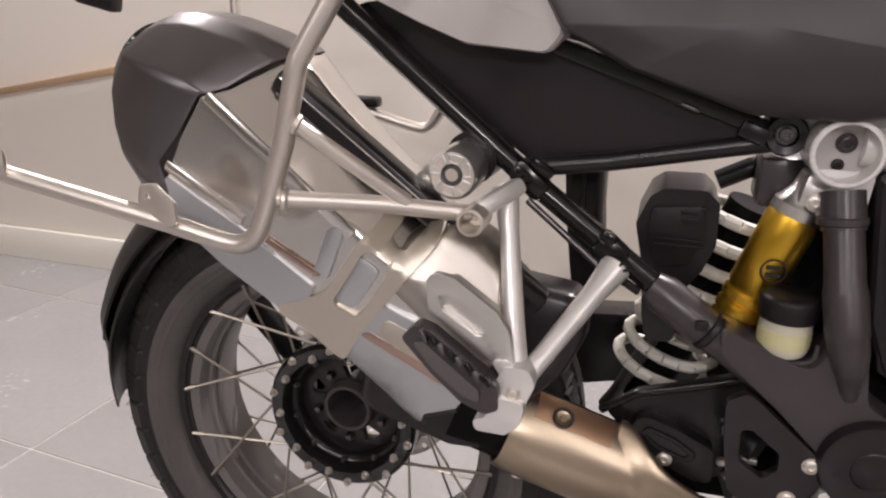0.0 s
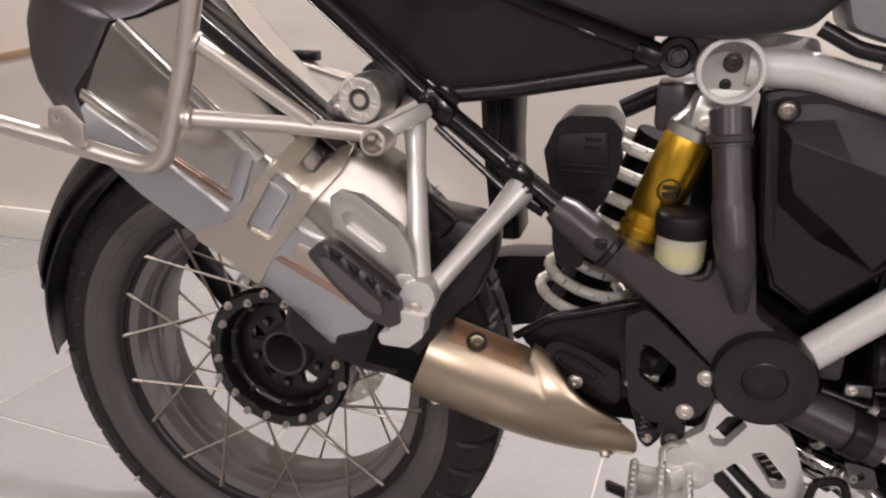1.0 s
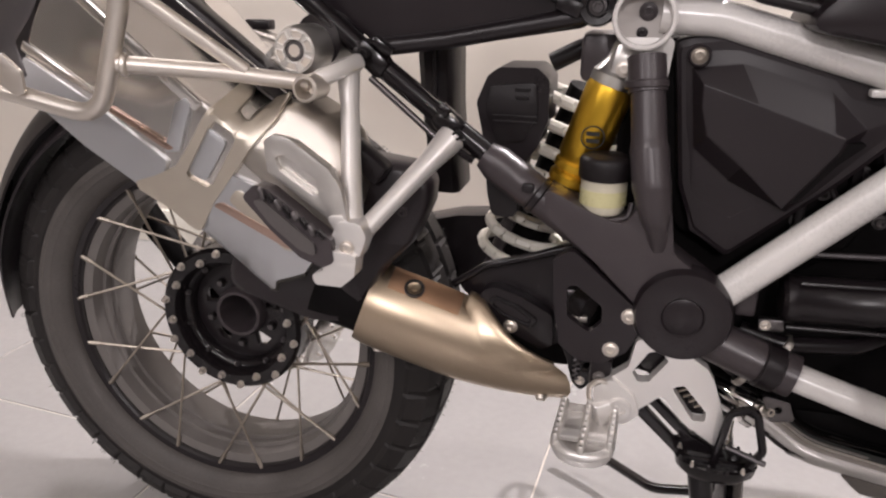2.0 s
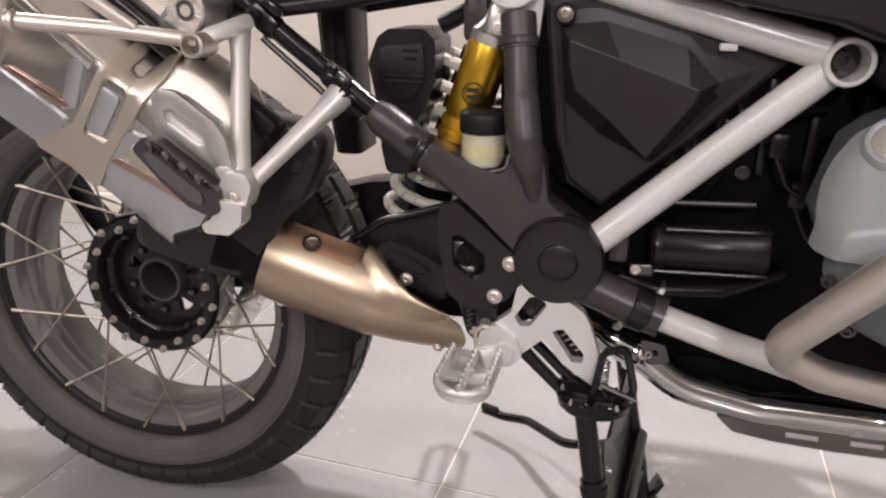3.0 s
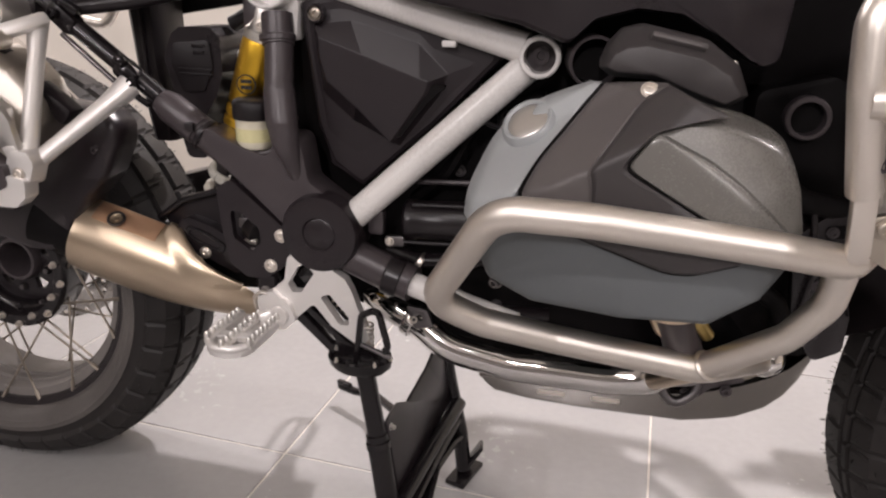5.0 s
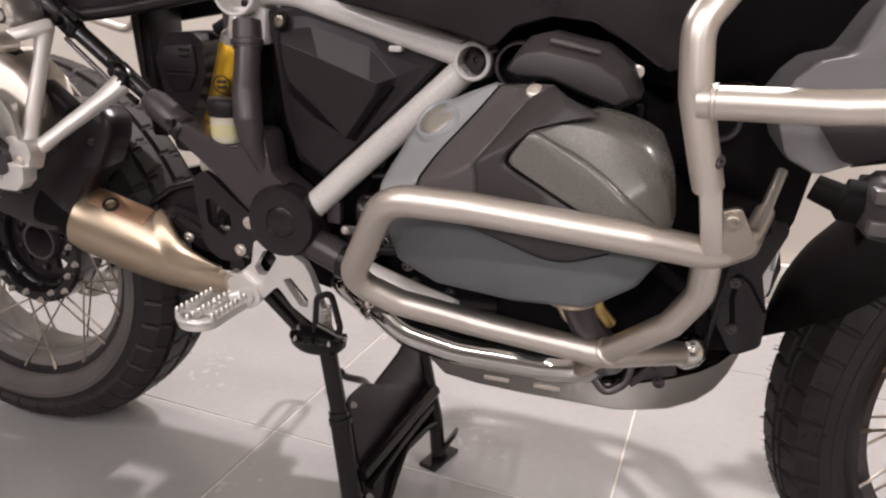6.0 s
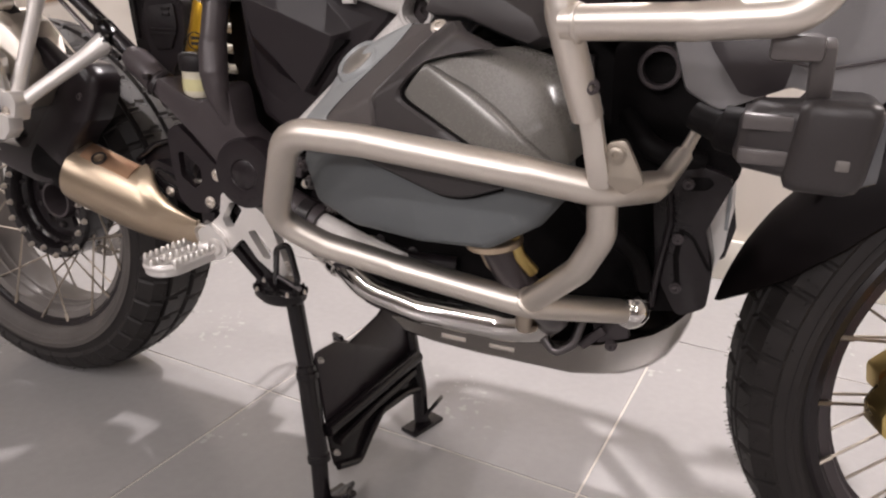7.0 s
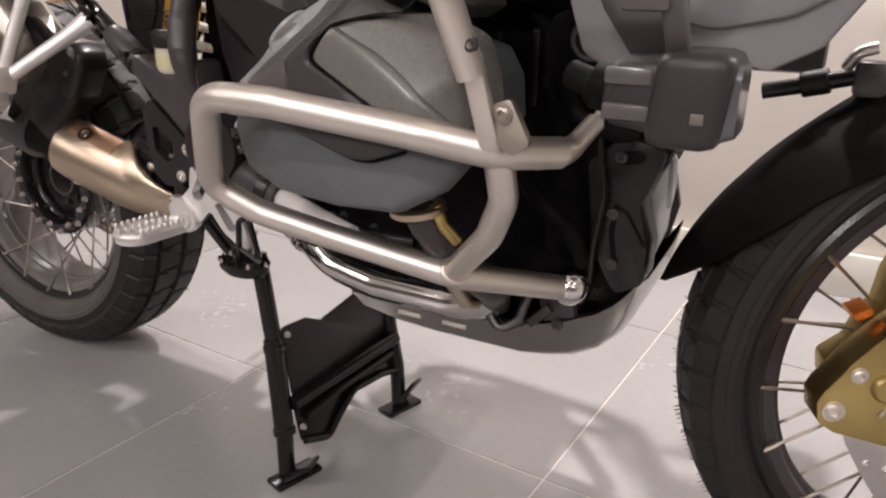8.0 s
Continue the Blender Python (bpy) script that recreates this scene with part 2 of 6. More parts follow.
def plate(outline, front, back, holes=(), bevel=0.0012, corner=0.004, surf=None, cuts=0):
    """A plate cut to an outline of (x, z) points, from y = front to y = back; surf(x, z) bends it."""
    bm = bmesh.new()
    edges = []
    for loop, rad in [(outline, corner), *[(h, corner * 0.6) for h in holes]]:
        ring = [bm.verts.new((p[0], 0, p[1])) for p in (rounded(loop, rad, 3) if rad else [Vector(q) for q in loop])]
        edges += [bm.edges.new((ring[i - 1], ring[i])) for i in range(len(ring))]
    bmesh.ops.triangle_fill(bm, edges=edges, use_beauty=True, use_dissolve=False, normal=(0, -1, 0))
    if cuts:
        bmesh.ops.subdivide_edges(bm, edges=bm.edges[:], cuts=cuts, use_grid_fill=True)
        bmesh.ops.triangulate(bm, faces=bm.faces[:])
    faces = bm.faces[:]
    made = bmesh.ops.extrude_face_region(bm, geom=faces)
    moved = {g for g in made["geom"] if isinstance(g, bmesh.types.BMVert)}
    for v in bm.verts:
        y = back if v in moved else front
        v.co.y = y + (surf(v.co.x, v.co.z) if surf else 0)
    bmesh.ops.recalc_face_normals(bm, faces=bm.faces)
    return soften(bm, bevel, 50)


def pillow(outline, rings, surf, corner=0.02, n=4):
    """A domed cover: rings of (scale, depth) from rim to middle over a surface y = surf(x, z)."""
    ring = rounded(outline, corner, n)
    cx, cz = sum(p[0] for p in ring) / len(ring), sum(p[1] for p in ring) / len(ring)
    bm = bmesh.new()
    loops = []
    for s, d in rings:
        loop = []
        for p in ring:
            x, z = cx + (p[0] - cx) * s, cz + (p[1] - cz) * s
            loop.append(bm.verts.new((x, surf(x, z) + d, z)))
        loops.append(loop)
    k = len(ring)
    for a, b in zip(loops, loops[1:]):
        for i in range(k):
            bm.faces.new((a[i], a[(i + 1) % k], b[(i + 1) % k], b[i]))
    s, d = rings[-1]
    mid = bm.verts.new((cx, surf(cx, cz) + d, cz))
    for i in range(k):
        bm.faces.new((loops[-1][i], loops[-1][(i + 1) % k], mid))
    bm.faces.new(loops[0][::-1])
    return bm


def box(cx, cy, cz, sx, sy, sz, bevel=0.002, m=None, bm=None):
    bm = bm or bmesh.new()
    mat = (m or Matrix()) @ Matrix.Translation((cx, cy, cz)) @ Matrix.Diagonal((sx, sy, sz, 1))
    tmp = bmesh.new()
    bmesh.ops.create_cube(tmp, size=1, matrix=mat)
    soften(tmp, bevel, 40)
    merge(bm, tmp)
    return bm


def merge(bm, other):
    me = bpy.data.meshes.new("scratch")
    other.to_mesh(me)
    other.free()
    bm.from_mesh(me)
    bpy.data.meshes.remove(me)
    return bm


def bar(a, b, w, d, bevel=0.002, side=(0, 1, 0), bm=None, taper=1.0):
    """A rectangular bar from a to b: w wide across, d deep along the side direction."""
    a, b = Vector(a), Vector(b)
    t = (b - a).normalized()
    s = Vector(side)
    s = (s - t * s.dot(t)).normalized()
    u = t.cross(s)
    tmp = loft([[p + u * (w / 2 * k * i) + s * (d / 2 * k * j) for i, j in ((-1, -1), (1, -1), (1, 1), (-1, 1))] for p, k in ((a, 1), (b, taper))])
    bmesh.ops.recalc_face_normals(tmp, faces=tmp.faces)
    soften(tmp, bevel, 40)
    return merge(bm, tmp) if bm else tmp


def eased(pts, m=6, passes=3):
    """A polyline of (x, z) points cut into m steps a side, its corners eased."""
    p = [Vector(q) for q in pts]
    out = [a.lerp(b, i / m) for a, b in zip(p, p[1:]) for i in range(m)] + [p[-1]]
    for _ in range(passes):
        out = [out[0]] + [(a + b * 2 + c) / 4 for a, b, c in zip(out, out[1:], out[2:])] + [out[-1]]
    return out


def strip(left, right, surf, lift, depth=0.010, k=10, edge=0.003, bulge=None, m=6, passes=3):
    """A panel between two edge lines of as many (x, z) points, laid lift proud of y = surf(x, z), with rolled edges and a skirt."""
    a, b = eased(left, m, passes), eased(right, m, passes)
    n = len(a) - 1
    bm = bmesh.new()
    rows = []
    for i in range(n + 1):
        w = max((b[i] - a[i]).length, 1e-4)
        e = min(0.3, edge / w)
        row = []
        for f in [0.0] + [e + (1 - 2 * e) * j / k for j in range(k + 1)] + [1.0]:
            p = a[i].lerp(b[i], f)
            rim = f in (0.0, 1.0) or i in (0, n)
            y = surf(p[0], p[1]) - lift + (edge * 0.8 if rim else 0) + (bulge(f, i / n) if bulge else 0)
            row.append(bm.verts.new((p[0], y, p[1])))
        rows.append(row)
    for r0, r1 in zip(rows, rows[1:]):
        for v0, v1, v2, v3 in zip(r0, r0[1:], r1[1:], r1):
            bm.faces.new((v0, v1, v2, v3))
    made = bmesh.ops.extrude_edge_only(bm, edges=[e for e in bm.edges if len(e.link_faces) == 1])
    for v in made["geom"]:
        if isinstance(v, bmesh.types.BMVert):
            v.co.y += depth
    return bm


def gem(rings, bevel=0.0012):
    """Facets between rings of as many (x, y, z) corners, from rim to middle."""
    bm = bmesh.new()
    loops = [[bm.verts.new(p) for p in r] for r in rings]
    n = len(loops[0])
    for a, b in zip(loops, loops[1:]):
        for i in range(n):
            bm.faces.new((a[i], a[(i + 1) % n], b[(i + 1) % n], b[i]))
    bm.faces.new(loops[-1])
    bmesh.ops.recalc_face_normals(bm, faces=bm.faces)
    return soften(bm, bevel, 6)


def bolt(at, axis, r=0.006, h=0.004, bm=None, socket=True):
    """A round bolt head with a hexagon socket, on a washer."""
    prof = [(0, 0), (r * 1.35, 0), (r * 1.35, h * 0.3), (r, h * 0.35), (r, h * 0.85), (r * 0.85, h)]
    prof += [(r * 0.5, h), (r * 0.45, h * 0.45), (0, h * 0.45)] if socket else [(0, h)]
    return lathe(prof, at, axis, 12, bm)


def ring(at, axis, outer, inner, depth, seg=32, bevel=0.0015):
    b = bevel
    prof = [(inner, 0), (outer - b, 0), (outer, b), (outer, depth - b), (outer - b, depth), (inner + b, depth), (inner, depth - b)]
    return lathe(prof, at, axis, seg, closed=True)


OUT = (0, -1, 0)

# ---- the showroom ----
GRID = radians(4.6)


def wall(name, outline_box, mat, label):
    x0, x1, y0, y1, z0, z1 = outline_box
    ob = part(name, box((x0 + x1) / 2, (y0 + y1) / 2, (z0 + z1) / 2, x1 - x0, y1 - y0, z1 - z0, 0), mat, None, smooth=False)
    return tagged(ob, label, "wall", kind="structure")


WALL_Y = 1.06
wall("wall_north", (-5.0, 6.0, WALL_Y, WALL_Y + 0.15, 0, CEILING), SHIELD_WALL, "cream painted plaster wall behind the motorcycle")
wall("wall_south", (-5.0, 6.0, -5.15, -5.0, 0, CEILING), ROOMDARK, "dark plain showroom wall behind the viewer")
wall("wall_west", (-5.15, -5.0, -5.0, WALL_Y + 0.15, 0, CEILING), SHIELD_WALL, "cream painted plaster side wall")
wall("wall_east", (6.0, 6.15, -5.0, WALL_Y + 0.15, 0, CEILING), SHIELD_WALL, "cream painted plaster side wall")
tagged(part("ceiling", box(0.5, -2.0, CEILING + 0.05, 11.4, 6.6, 0.1, 0), CEIL, None, smooth=False), "white painted showroom ceiling", "ceiling", kind="structure")
tagged(part("baseboard", soften(box(0.5, WALL_Y - 0.012, 0.055, 10.9, 0.018, 0.11, 0), 0.003), SKIRT), "white painted skirting board along the cream wall", "baseboard", kind="structure")
trim = part("trim", bar((-1.75, WALL_Y - 0.02, 0.565), (-1.0, WALL_Y - 0.02, 0.705), 0.022, 0.03, 0.003), WOOD)
tagged(trim, "pale wooden strip fixed across the cream wall", "trim", kind="structure")


def ceiling_fixture():
    ob = empty("ceiling_spotlight", (0, 0, CEILING))
    part("housing", ring((0, 0, CEILING - 0.06), (0, 0, 1), 0.14, 0.112, 0.06, 24), SKIRT, ob)
    return tagged(ob, "round white ceiling spotlight, unseen; the front three are added fill", "ceiling light", "ceiling spotlights")


def strip_fixture():
    ob = empty("strip_light", (0, 0, CEILING))
    part("housing", box(0, 0, CEILING - 0.03, 1.6, 0.14, 0.06, 0.006), SKIRT, ob)
    return tagged(ob, "long white ceiling strip light, unseen, added for reflections", "ceiling light", "ceiling strip lights")


strip_light = strip_fixture()
strip_light.location = (STRIPS[0][0], STRIPS[0][1], CEILING)
copy_thing(strip_light, Matrix.Translation((STRIPS[1][0], STRIPS[1][1], CEILING)))
fixture = ceiling_fixture()
fixture.location = (LAMPS[0][0], LAMPS[0][1], CEILING)
for lx, ly, *_ in LAMPS[1:]:
    copy_thing(fixture, Matrix.Translation((lx, ly, CEILING)))

# ---- the motorcycle ----
bike = tagged(empty("motorcycle", (0.75, 0, 0)), "grey and black adventure motorcycle on its centre stand on tiles", "motorcycle")
REAR_Z, FRONT_X, FRONT_Z = 0.331, 1.519, 0.318


def tyre_mesh(R, half, rim_r, drop, pitches, rows, groove=0.008):
    """A block tyre about the y axis in one skin; the grooves between the blocks are sunk into the tread."""
    span = radians(78)
    steps = pitches * 12

    def crown(s, lift):
        a = s * span
        return (R - drop * ((1 - math.cos(a)) / (1 - math.cos(span))) ** 1.7 + lift * math.cos(a * 0.8), (half - 0.004) * math.sin(a) / math.sin(span) + lift * math.sin(a * 0.8))

    def raised(s, k):
        for s0, s1, skew, off, fill in rows:
            if s0 <= s <= s1:
                u = (k / 12 - off - skew * (s - s0) / (s1 - s0)) % 1
                return u < fill
        return False
    levels = sorted({round(v, 4) for r in rows for v in (r[0], r[0] + 0.03, (r[0] + r[1]) / 2, r[1] - 0.03, r[1])} | {-1.0, 1.0})
    bm = bmesh.new()
    rings = []
    r1, y1 = crown(1, -0.006)
    wall = [(t, 0.0006 if k % 2 else 0.0) for k, t in enumerate((1.0, 0.86, 0.84, 0.78, 0.76, 0.58, 0.56, 0.52, 0.50, 0.30, 0.28, 0.12))]
    for t, d in wall:
        rings.append([(r1 - (r1 - rim_r) * t, -(y1 + 0.006 * math.sin(t * 3.14) - 0.022 * t * t + d))] * steps)
    for s in levels:
        rings.append([crown(s, 0.0 if raised(s, k) and abs(s) < 0.995 and (s in [round(r[i] + d, 4) for r in rows for i, d in ((0, 0.03), (1, -0.03))] or any(abs(s - (r[0] + r[1]) / 2) < 1e-3 for r in rows)) else -groove) for k in range(steps)])
    for t, d in wall[::-1]:
        rings.append([(r1 - (r1 - rim_r) * t, y1 + 0.006 * math.sin(t * 3.14) - 0.022 * t * t + d)] * steps)
    rings.append([(rim_r - 0.012, half * 0.6)] * steps)
    rings.append([(rim_r - 0.012, -half * 0.6)] * steps)
    grid = [[bm.verts.new((r * math.cos(math.tau * k / steps), y, r * math.sin(math.tau * k / steps))) for k, (r, y) in enumerate(ln)] for ln in rings]
    for i in range(len(grid)):
        a, c = grid[i], grid[(i + 1) % len(grid)]
        for k in range(steps):
            bm.faces.new((a[k], a[(k + 1) % steps], c[(k + 1) % steps], c[k]))
    return bm


def sidewall_mesh(half, rim_r, drop, R):
    """The ribbed near flank of a tyre, a skin just proud of it."""
    span = radians(78)
    r1, y1 = R - drop - 0.006 * math.cos(span * 0.8), half - 0.004 - 0.006 * math.sin(span * 0.8)
    ribs = [(t, 0.0006 if k % 2 else 0.0) for k, t in enumerate((0.98, 0.86, 0.84, 0.78, 0.76, 0.58, 0.56, 0.52, 0.50, 0.30, 0.28, 0.10))]
    outer = [(r1 - (r1 - rim_r) * t, -(y1 + 0.0010 + 0.006 * math.sin(t * 3.14) - 0.022 * t * t + d)) for t, d in ribs]
    inner = [(r, y + 0.003) for r, y in outer[::-1]]
    return lathe(outer + inner, (0, 0, 0), (0, 1, 0), 96, closed=True)


def turned(bm, m):
    bmesh.ops.transform(bm, matrix=m, verts=bm.verts)
    return bm


def wheel(name, m, R, half, lip_r, lip_y, phase, count, tread, hub_r, hub_y, label, metal):
    """A spoked wheel about its own y axis, the near side at -y, placed by m."""
    barrel = [(lip_r - 0.001, -lip_y + 0.006), (lip_r - 0.020, -lip_y + 0.012), (lip_r - 0.024, -lip_y * 0.52), (lip_r - 0.028, -lip_y * 0.50), (lip_r - 0.028, -lip_y * 0.42), (lip_r - 0.024, -lip_y * 0.40), (lip_r - 0.025, -lip_y * 0.22), (lip_r - 0.029, -lip_y * 0.20), (lip_r - 0.029, -lip_y * 0.12), (lip_r - 0.026, -lip_y * 0.10), (lip_r - 0.026, lip_y * 0.35), (lip_r - 0.020, lip_y - 0.012), (lip_r - 0.001, lip_y - 0.006),
              (lip_r - 0.008, lip_y - 0.008), (lip_r - 0.022, 0.0)]
    rim = part(name, turned(lathe(barrel, (0, 0, 0), (0, 1, 0), 96, closed=True), m), metal, bike, label, angle=50)
    for s in (-1, 1):
        lip = [(lip_r - 0.014, s * (lip_y - 0.016)), (lip_r - 0.003, s * (lip_y - 0.002)), (lip_r + 0.006, s * lip_y), (lip_r + 0.011, s * (lip_y - 0.003)), (lip_r + 0.010, s * (lip_y - 0.012)), (lip_r - 0.006, s * (lip_y - 0.022))]
        part("rim_lip", turned(lathe(lip, (0, 0, 0), (0, 1, 0), 96, closed=True), m), SATIN, rim, "black rim edge")
    part("tyre", turned(tyre_mesh(R, half, lip_r + 0.004, *tread), m), RUBBER, rim, "black block-tread rubber tyre", angle=24)
    part("sidewall", turned(sidewall_mesh(half, lip_r + 0.004, tread[0], R), m), SIDEWALL if metal is RIM else RUBBER, rim, "dusty floor-lit ribbed tyre flank", angle=50)
    for k in range(count):
        for s in (-1, 1):
            a = phase + math.tau * (k + (0.5 if s > 0 else 0)) / count
            lean = (1 if k % 2 else -1) * radians(42)
            p = V(lip_r - 0.002, s * (lip_y - 0.004), 0)
            p.rotate(Euler((0, -a, 0)))
            q = V(hub_r, hub_y + s * 0.02 + (0.01 if k % 2 else 0), 0)
            q.rotate(Euler((0, -(a + lean), 0)))
            bm = tube([p, q], 0.0019, 6)
            tube([p, p + (q - p).normalized() * 0.016], 0.0033, 6, bm=bm)
            part("spoke", turned(bm, m), SPOKE, rim)
    return rim


REAR = Matrix.Translation((0, 0, REAR_Z))
REAR_TREAD = (0.056, 42, [(-0.94, -0.46, 0.25, 0.0, 0.92), (-0.43, -0.03, 0.30, 0.3, 0.92), (0.03, 0.43, -0.30, 0.0, 0.92), (0.46, 0.94, -0.25, 0.3, 0.92)], 0.006)
rear_wheel = wheel("rear_wheel", REAR, 0.330, 0.090, 0.228, 0.060, radians(139), 20, REAR_TREAD, 0.094, 0.012, "spoked rear wheel with grey rim", RIM)
# hub: bolted drum, open bore and rear disc behind it
def circle(cx, cz, r, n=20, a0=0.0):
    return [(cx + r * math.cos(a0 + math.tau * k / n), cz + r * math.sin(a0 + math.tau * k / n)) for k in range(n)]


hub = part("hub", turned(lathe([(0.074, 0.040), (0.075, 0.004), (0.079, -0.004), (0.083, -0.006), (0.085, -0.018), (0.089, -0.025), (0.104, -0.026), (0.109, -0.020), (0.110, 0.020), (0.096, 0.052), (0.074, 0.052)], (0, 0, 0), (0, 1, 0), 56, closed=True), REAR), GLOSS, rear_wheel, "black bolted wheel hub")
windows = [[(rr * math.cos(radians(a) + da), REAR_Z + rr * math.sin(radians(a) + da)) for rr, da in ((0.040, -0.10), (0.059, -0.22), (0.062, 0.0), (0.059, 0.22), (0.040, 0.10))] for a in (232, 304, 16, 88, 160)]
part("hub_face", plate(circle(0, REAR_Z, 0.0755, 40), 0.012, 0.024, [circle(0, REAR_Z, 0.029, 24), *windows], 0.0015, 0), SATIN, rear_wheel, "black hub face with openings")
part("hub_bore", turned(lathe([(0.0, 0.070), (0.0285, 0.070), (0.0285, 0.004), (0.0300, -0.002), (0.0345, -0.002), (0.0375, 0.004), (0.0385, 0.014)], (0, 0, 0), (0, 1, 0), 40), REAR), FRAME, rear_wheel, "hollow axle")
for k in range(20):
    a = math.tau * k / 20 + 0.1
    r = 0.0970 + (0.0050 if k % 2 else -0.0050)
    at = (r * math.cos(a), -0.0255, REAR_Z + r * math.sin(a))
    part("hub_bolt", bolt(at, OUT, 0.0042, 0.0075), STEEL, rear_wheel)
for k in range(10):
    a = math.tau * k / 10 + 0.26
    part("spoke_nipple", bolt((0.0795 * math.cos(a), -0.006, REAR_Z + 0.0795 * math.sin(a)), OUT, 0.0030, 0.006, None, False), CAP, rear_wheel)
for k in range(5):
    a = math.tau * k / 5 + radians(196)
    part("wheel_nut", lathe([(0, 0), (0.0068, 0), (0.0068, 0.006), (0.0045, 0.010), (0.0, 0.010)], (0.051 * math.cos(a), 0.013, REAR_Z + 0.051 * math.sin(a)), OUT, 6), CAP, rear_wheel)
part("axle_stay", tube([(-0.215, 0.085, 0.470), (-0.180, 0.085, 0.415), (-0.120, 0.085, 0.350), (-0.06, 0.07, 0.320)], 0.020, 14, 0.05), BACKING, bike, "black stay behind the wheel")


def brake_disc(at, axis, r_out, r_in, n, parent, label):
    bm = bmesh.new()
    z = Vector(axis).normalized()
    x = z.orthogonal().normalized()
    y = z.cross(x)
    o = Vector(at)
    edges = []
    loops = [(V(0, 0, 0), r_out, 64, 0.002), (V(0, 0, 0), r_in, 48, 0)]
    for i in range(n):
        a = math.tau * i / n
        rr = r_in + (r_out - r_in) * (0.3, 0.55, 0.8)[i % 3]
        loops.append((x * math.cos(a) * rr + y * math.sin(a) * rr, 0.0042, 8, 0))
    for c, r, k, wob in loops:
        ringv = [bm.verts.new(o + c + (x * math.cos(t) + y * math.sin(t)) * (r + wob * math.sin(9 * t))) for t in [math.tau * j / k for j in range(k)]]
        edges += [bm.edges.new((ringv[j - 1], ringv[j])) for j in range(k)]
    bmesh.ops.triangle_fill(bm, edges=edges, use_beauty=True, normal=z)
    made = bmesh.ops.extrude_face_region(bm, geom=bm.faces[:])
    bmesh.ops.translate(bm, vec=z * 0.005, verts=[g for g in made["geom"] if isinstance(g, bmesh.types.BMVert)])
    return part("brake_disc", bm, MUFFLER, parent, label)


brake_disc((0, 0.085, REAR_Z), (0, 1, 0), 0.138, 0.095, 54, rear_wheel, "drilled steel brake disc")



def tyre_hairs(m, R, half, drop, count, seed):
    """Short rubber hairs left by the mould, standing off the tread."""
    rng = random.Random(seed)
    bm = bmesh.new()
    span = radians(78)
    for k in range(count):
        a = rng.uniform(-0.95, 0.95) * span
        t = rng.uniform(0, math.tau)
        r, y = R - drop * ((1 - math.cos(a)) / (1 - math.cos(span))) ** 1.7, (half - 0.004) * math.sin(a) / math.sin(span)
        c, s = math.cos(t), math.sin(t)
        base = V(r * c, y, r * s)
        n = V(math.cos(a * 0.8) * c, math.sin(a * 0.8), math.cos(a * 0.8) * s)
        n = (n + V(rng.uniform(-0.3, 0.3), rng.uniform(-0.3, 0.3), rng.uniform(-0.3, 0.3))).normalized()
        tube([base - n * 0.002, base + n * rng.uniform(0.003, 0.006)], 0.0004, 3, bm=bm, caps=False)
    return turned(bm, m)


# steered front wheel
STEER = 0.375
FRONT = Matrix.Translation((FRONT_X, 0, FRONT_Z)) @ Matrix.Rotation(STEER, 4, "Z")
FRONT_TREAD = (0.030, 50, [(-0.90, -0.10, 0.30, 0.0, 0.92), (-0.07, 0.07, 0.0, 0.3, 0.92), (0.10, 0.90, -0.30, 0.0, 0.92)], 0.0045)
front_wheel = wheel("front_wheel", FRONT, 0.326, 0.062, 0.255, 0.047, radians(165), 20, FRONT_TREAD, 0.05, 0.0, "spoked front wheel turned aside, black rim", FRAME)
part("hub", turned(lathe([(0, -0.06), (0.03, -0.06), (0.045, -0.05), (0.05, -0.02), (0.035, 0), (0.05, 0.02), (0.045, 0.05), (0.03, 0.06), (0, 0.06)], (0, 0, 0), (0, 1, 0), 32), FRONT), SATIN, front_wheel, "black front hub")
tagged(part("tyre_hairs", tyre_hairs(FRONT, 0.326, 0.062, 0.030, 900, 4), RUBBER, front_wheel), "fine rubber mould hairs", kind="stuff")
tagged(part("tyre_hairs", tyre_hairs(REAR, 0.330, 0.090, 0.056, 700, 5), RUBBER, rear_wheel), "fine rubber mould hairs", kind="stuff")
disc_at = FRONT @ V(0, -0.062, 0)
brake_disc(disc_at, FRONT.to_3x3() @ V(0, 1, 0), 0.174, 0.116, 60, front_wheel, "drilled steel brake disc")


def fender(centre_m, R, a0, a1, half, drop, thick, taper):
    """A mudguard: an arched strip swept round the wheel; angles from the rear (180 degrees) upwards."""
    bm = bmesh.new()
    outer, inner = [], []
    steps = 30
    for i in range(steps + 1):
        t = i / steps
        a = radians(a0 + (a1 - a0) * t)
        w = half * taper(t)
        lo, li = [], []
        for j in range(9):
            s = -1 + j / 4
            rr = R - drop * abs(s) ** 2.5
            for lst, q in ((lo, rr), (li, rr - thick)):
                p = V(q * math.cos(a), w * s, q * math.sin(a))
                lst.append(bm.verts.new(centre_m @ p))
        outer.append(lo)
        inner.append(li)
    for i in range(steps):
        for j in range(8):
            bm.faces.new((outer[i][j], outer[i][j + 1], outer[i + 1][j + 1], outer[i + 1][j]))
            bm.faces.new((inner[i][j + 1], inner[i][j], inner[i + 1][j], inner[i + 1][j + 1]))
        for j in (0, 8):
            bm.faces.new((outer[i][j], inner[i][j], inner[i + 1][j], outer[i + 1][j]))
    for i in (0, steps):
        for j in range(8):
            bm.faces.new((outer[i][j], outer[i][j + 1], inner[i][j + 1], inner[i][j]))
    return bm


GUARD = Matrix.Translation((FRONT_X, 0.0, FRONT_Z)) @ Matrix.Rotation(0.30, 4, "Z")


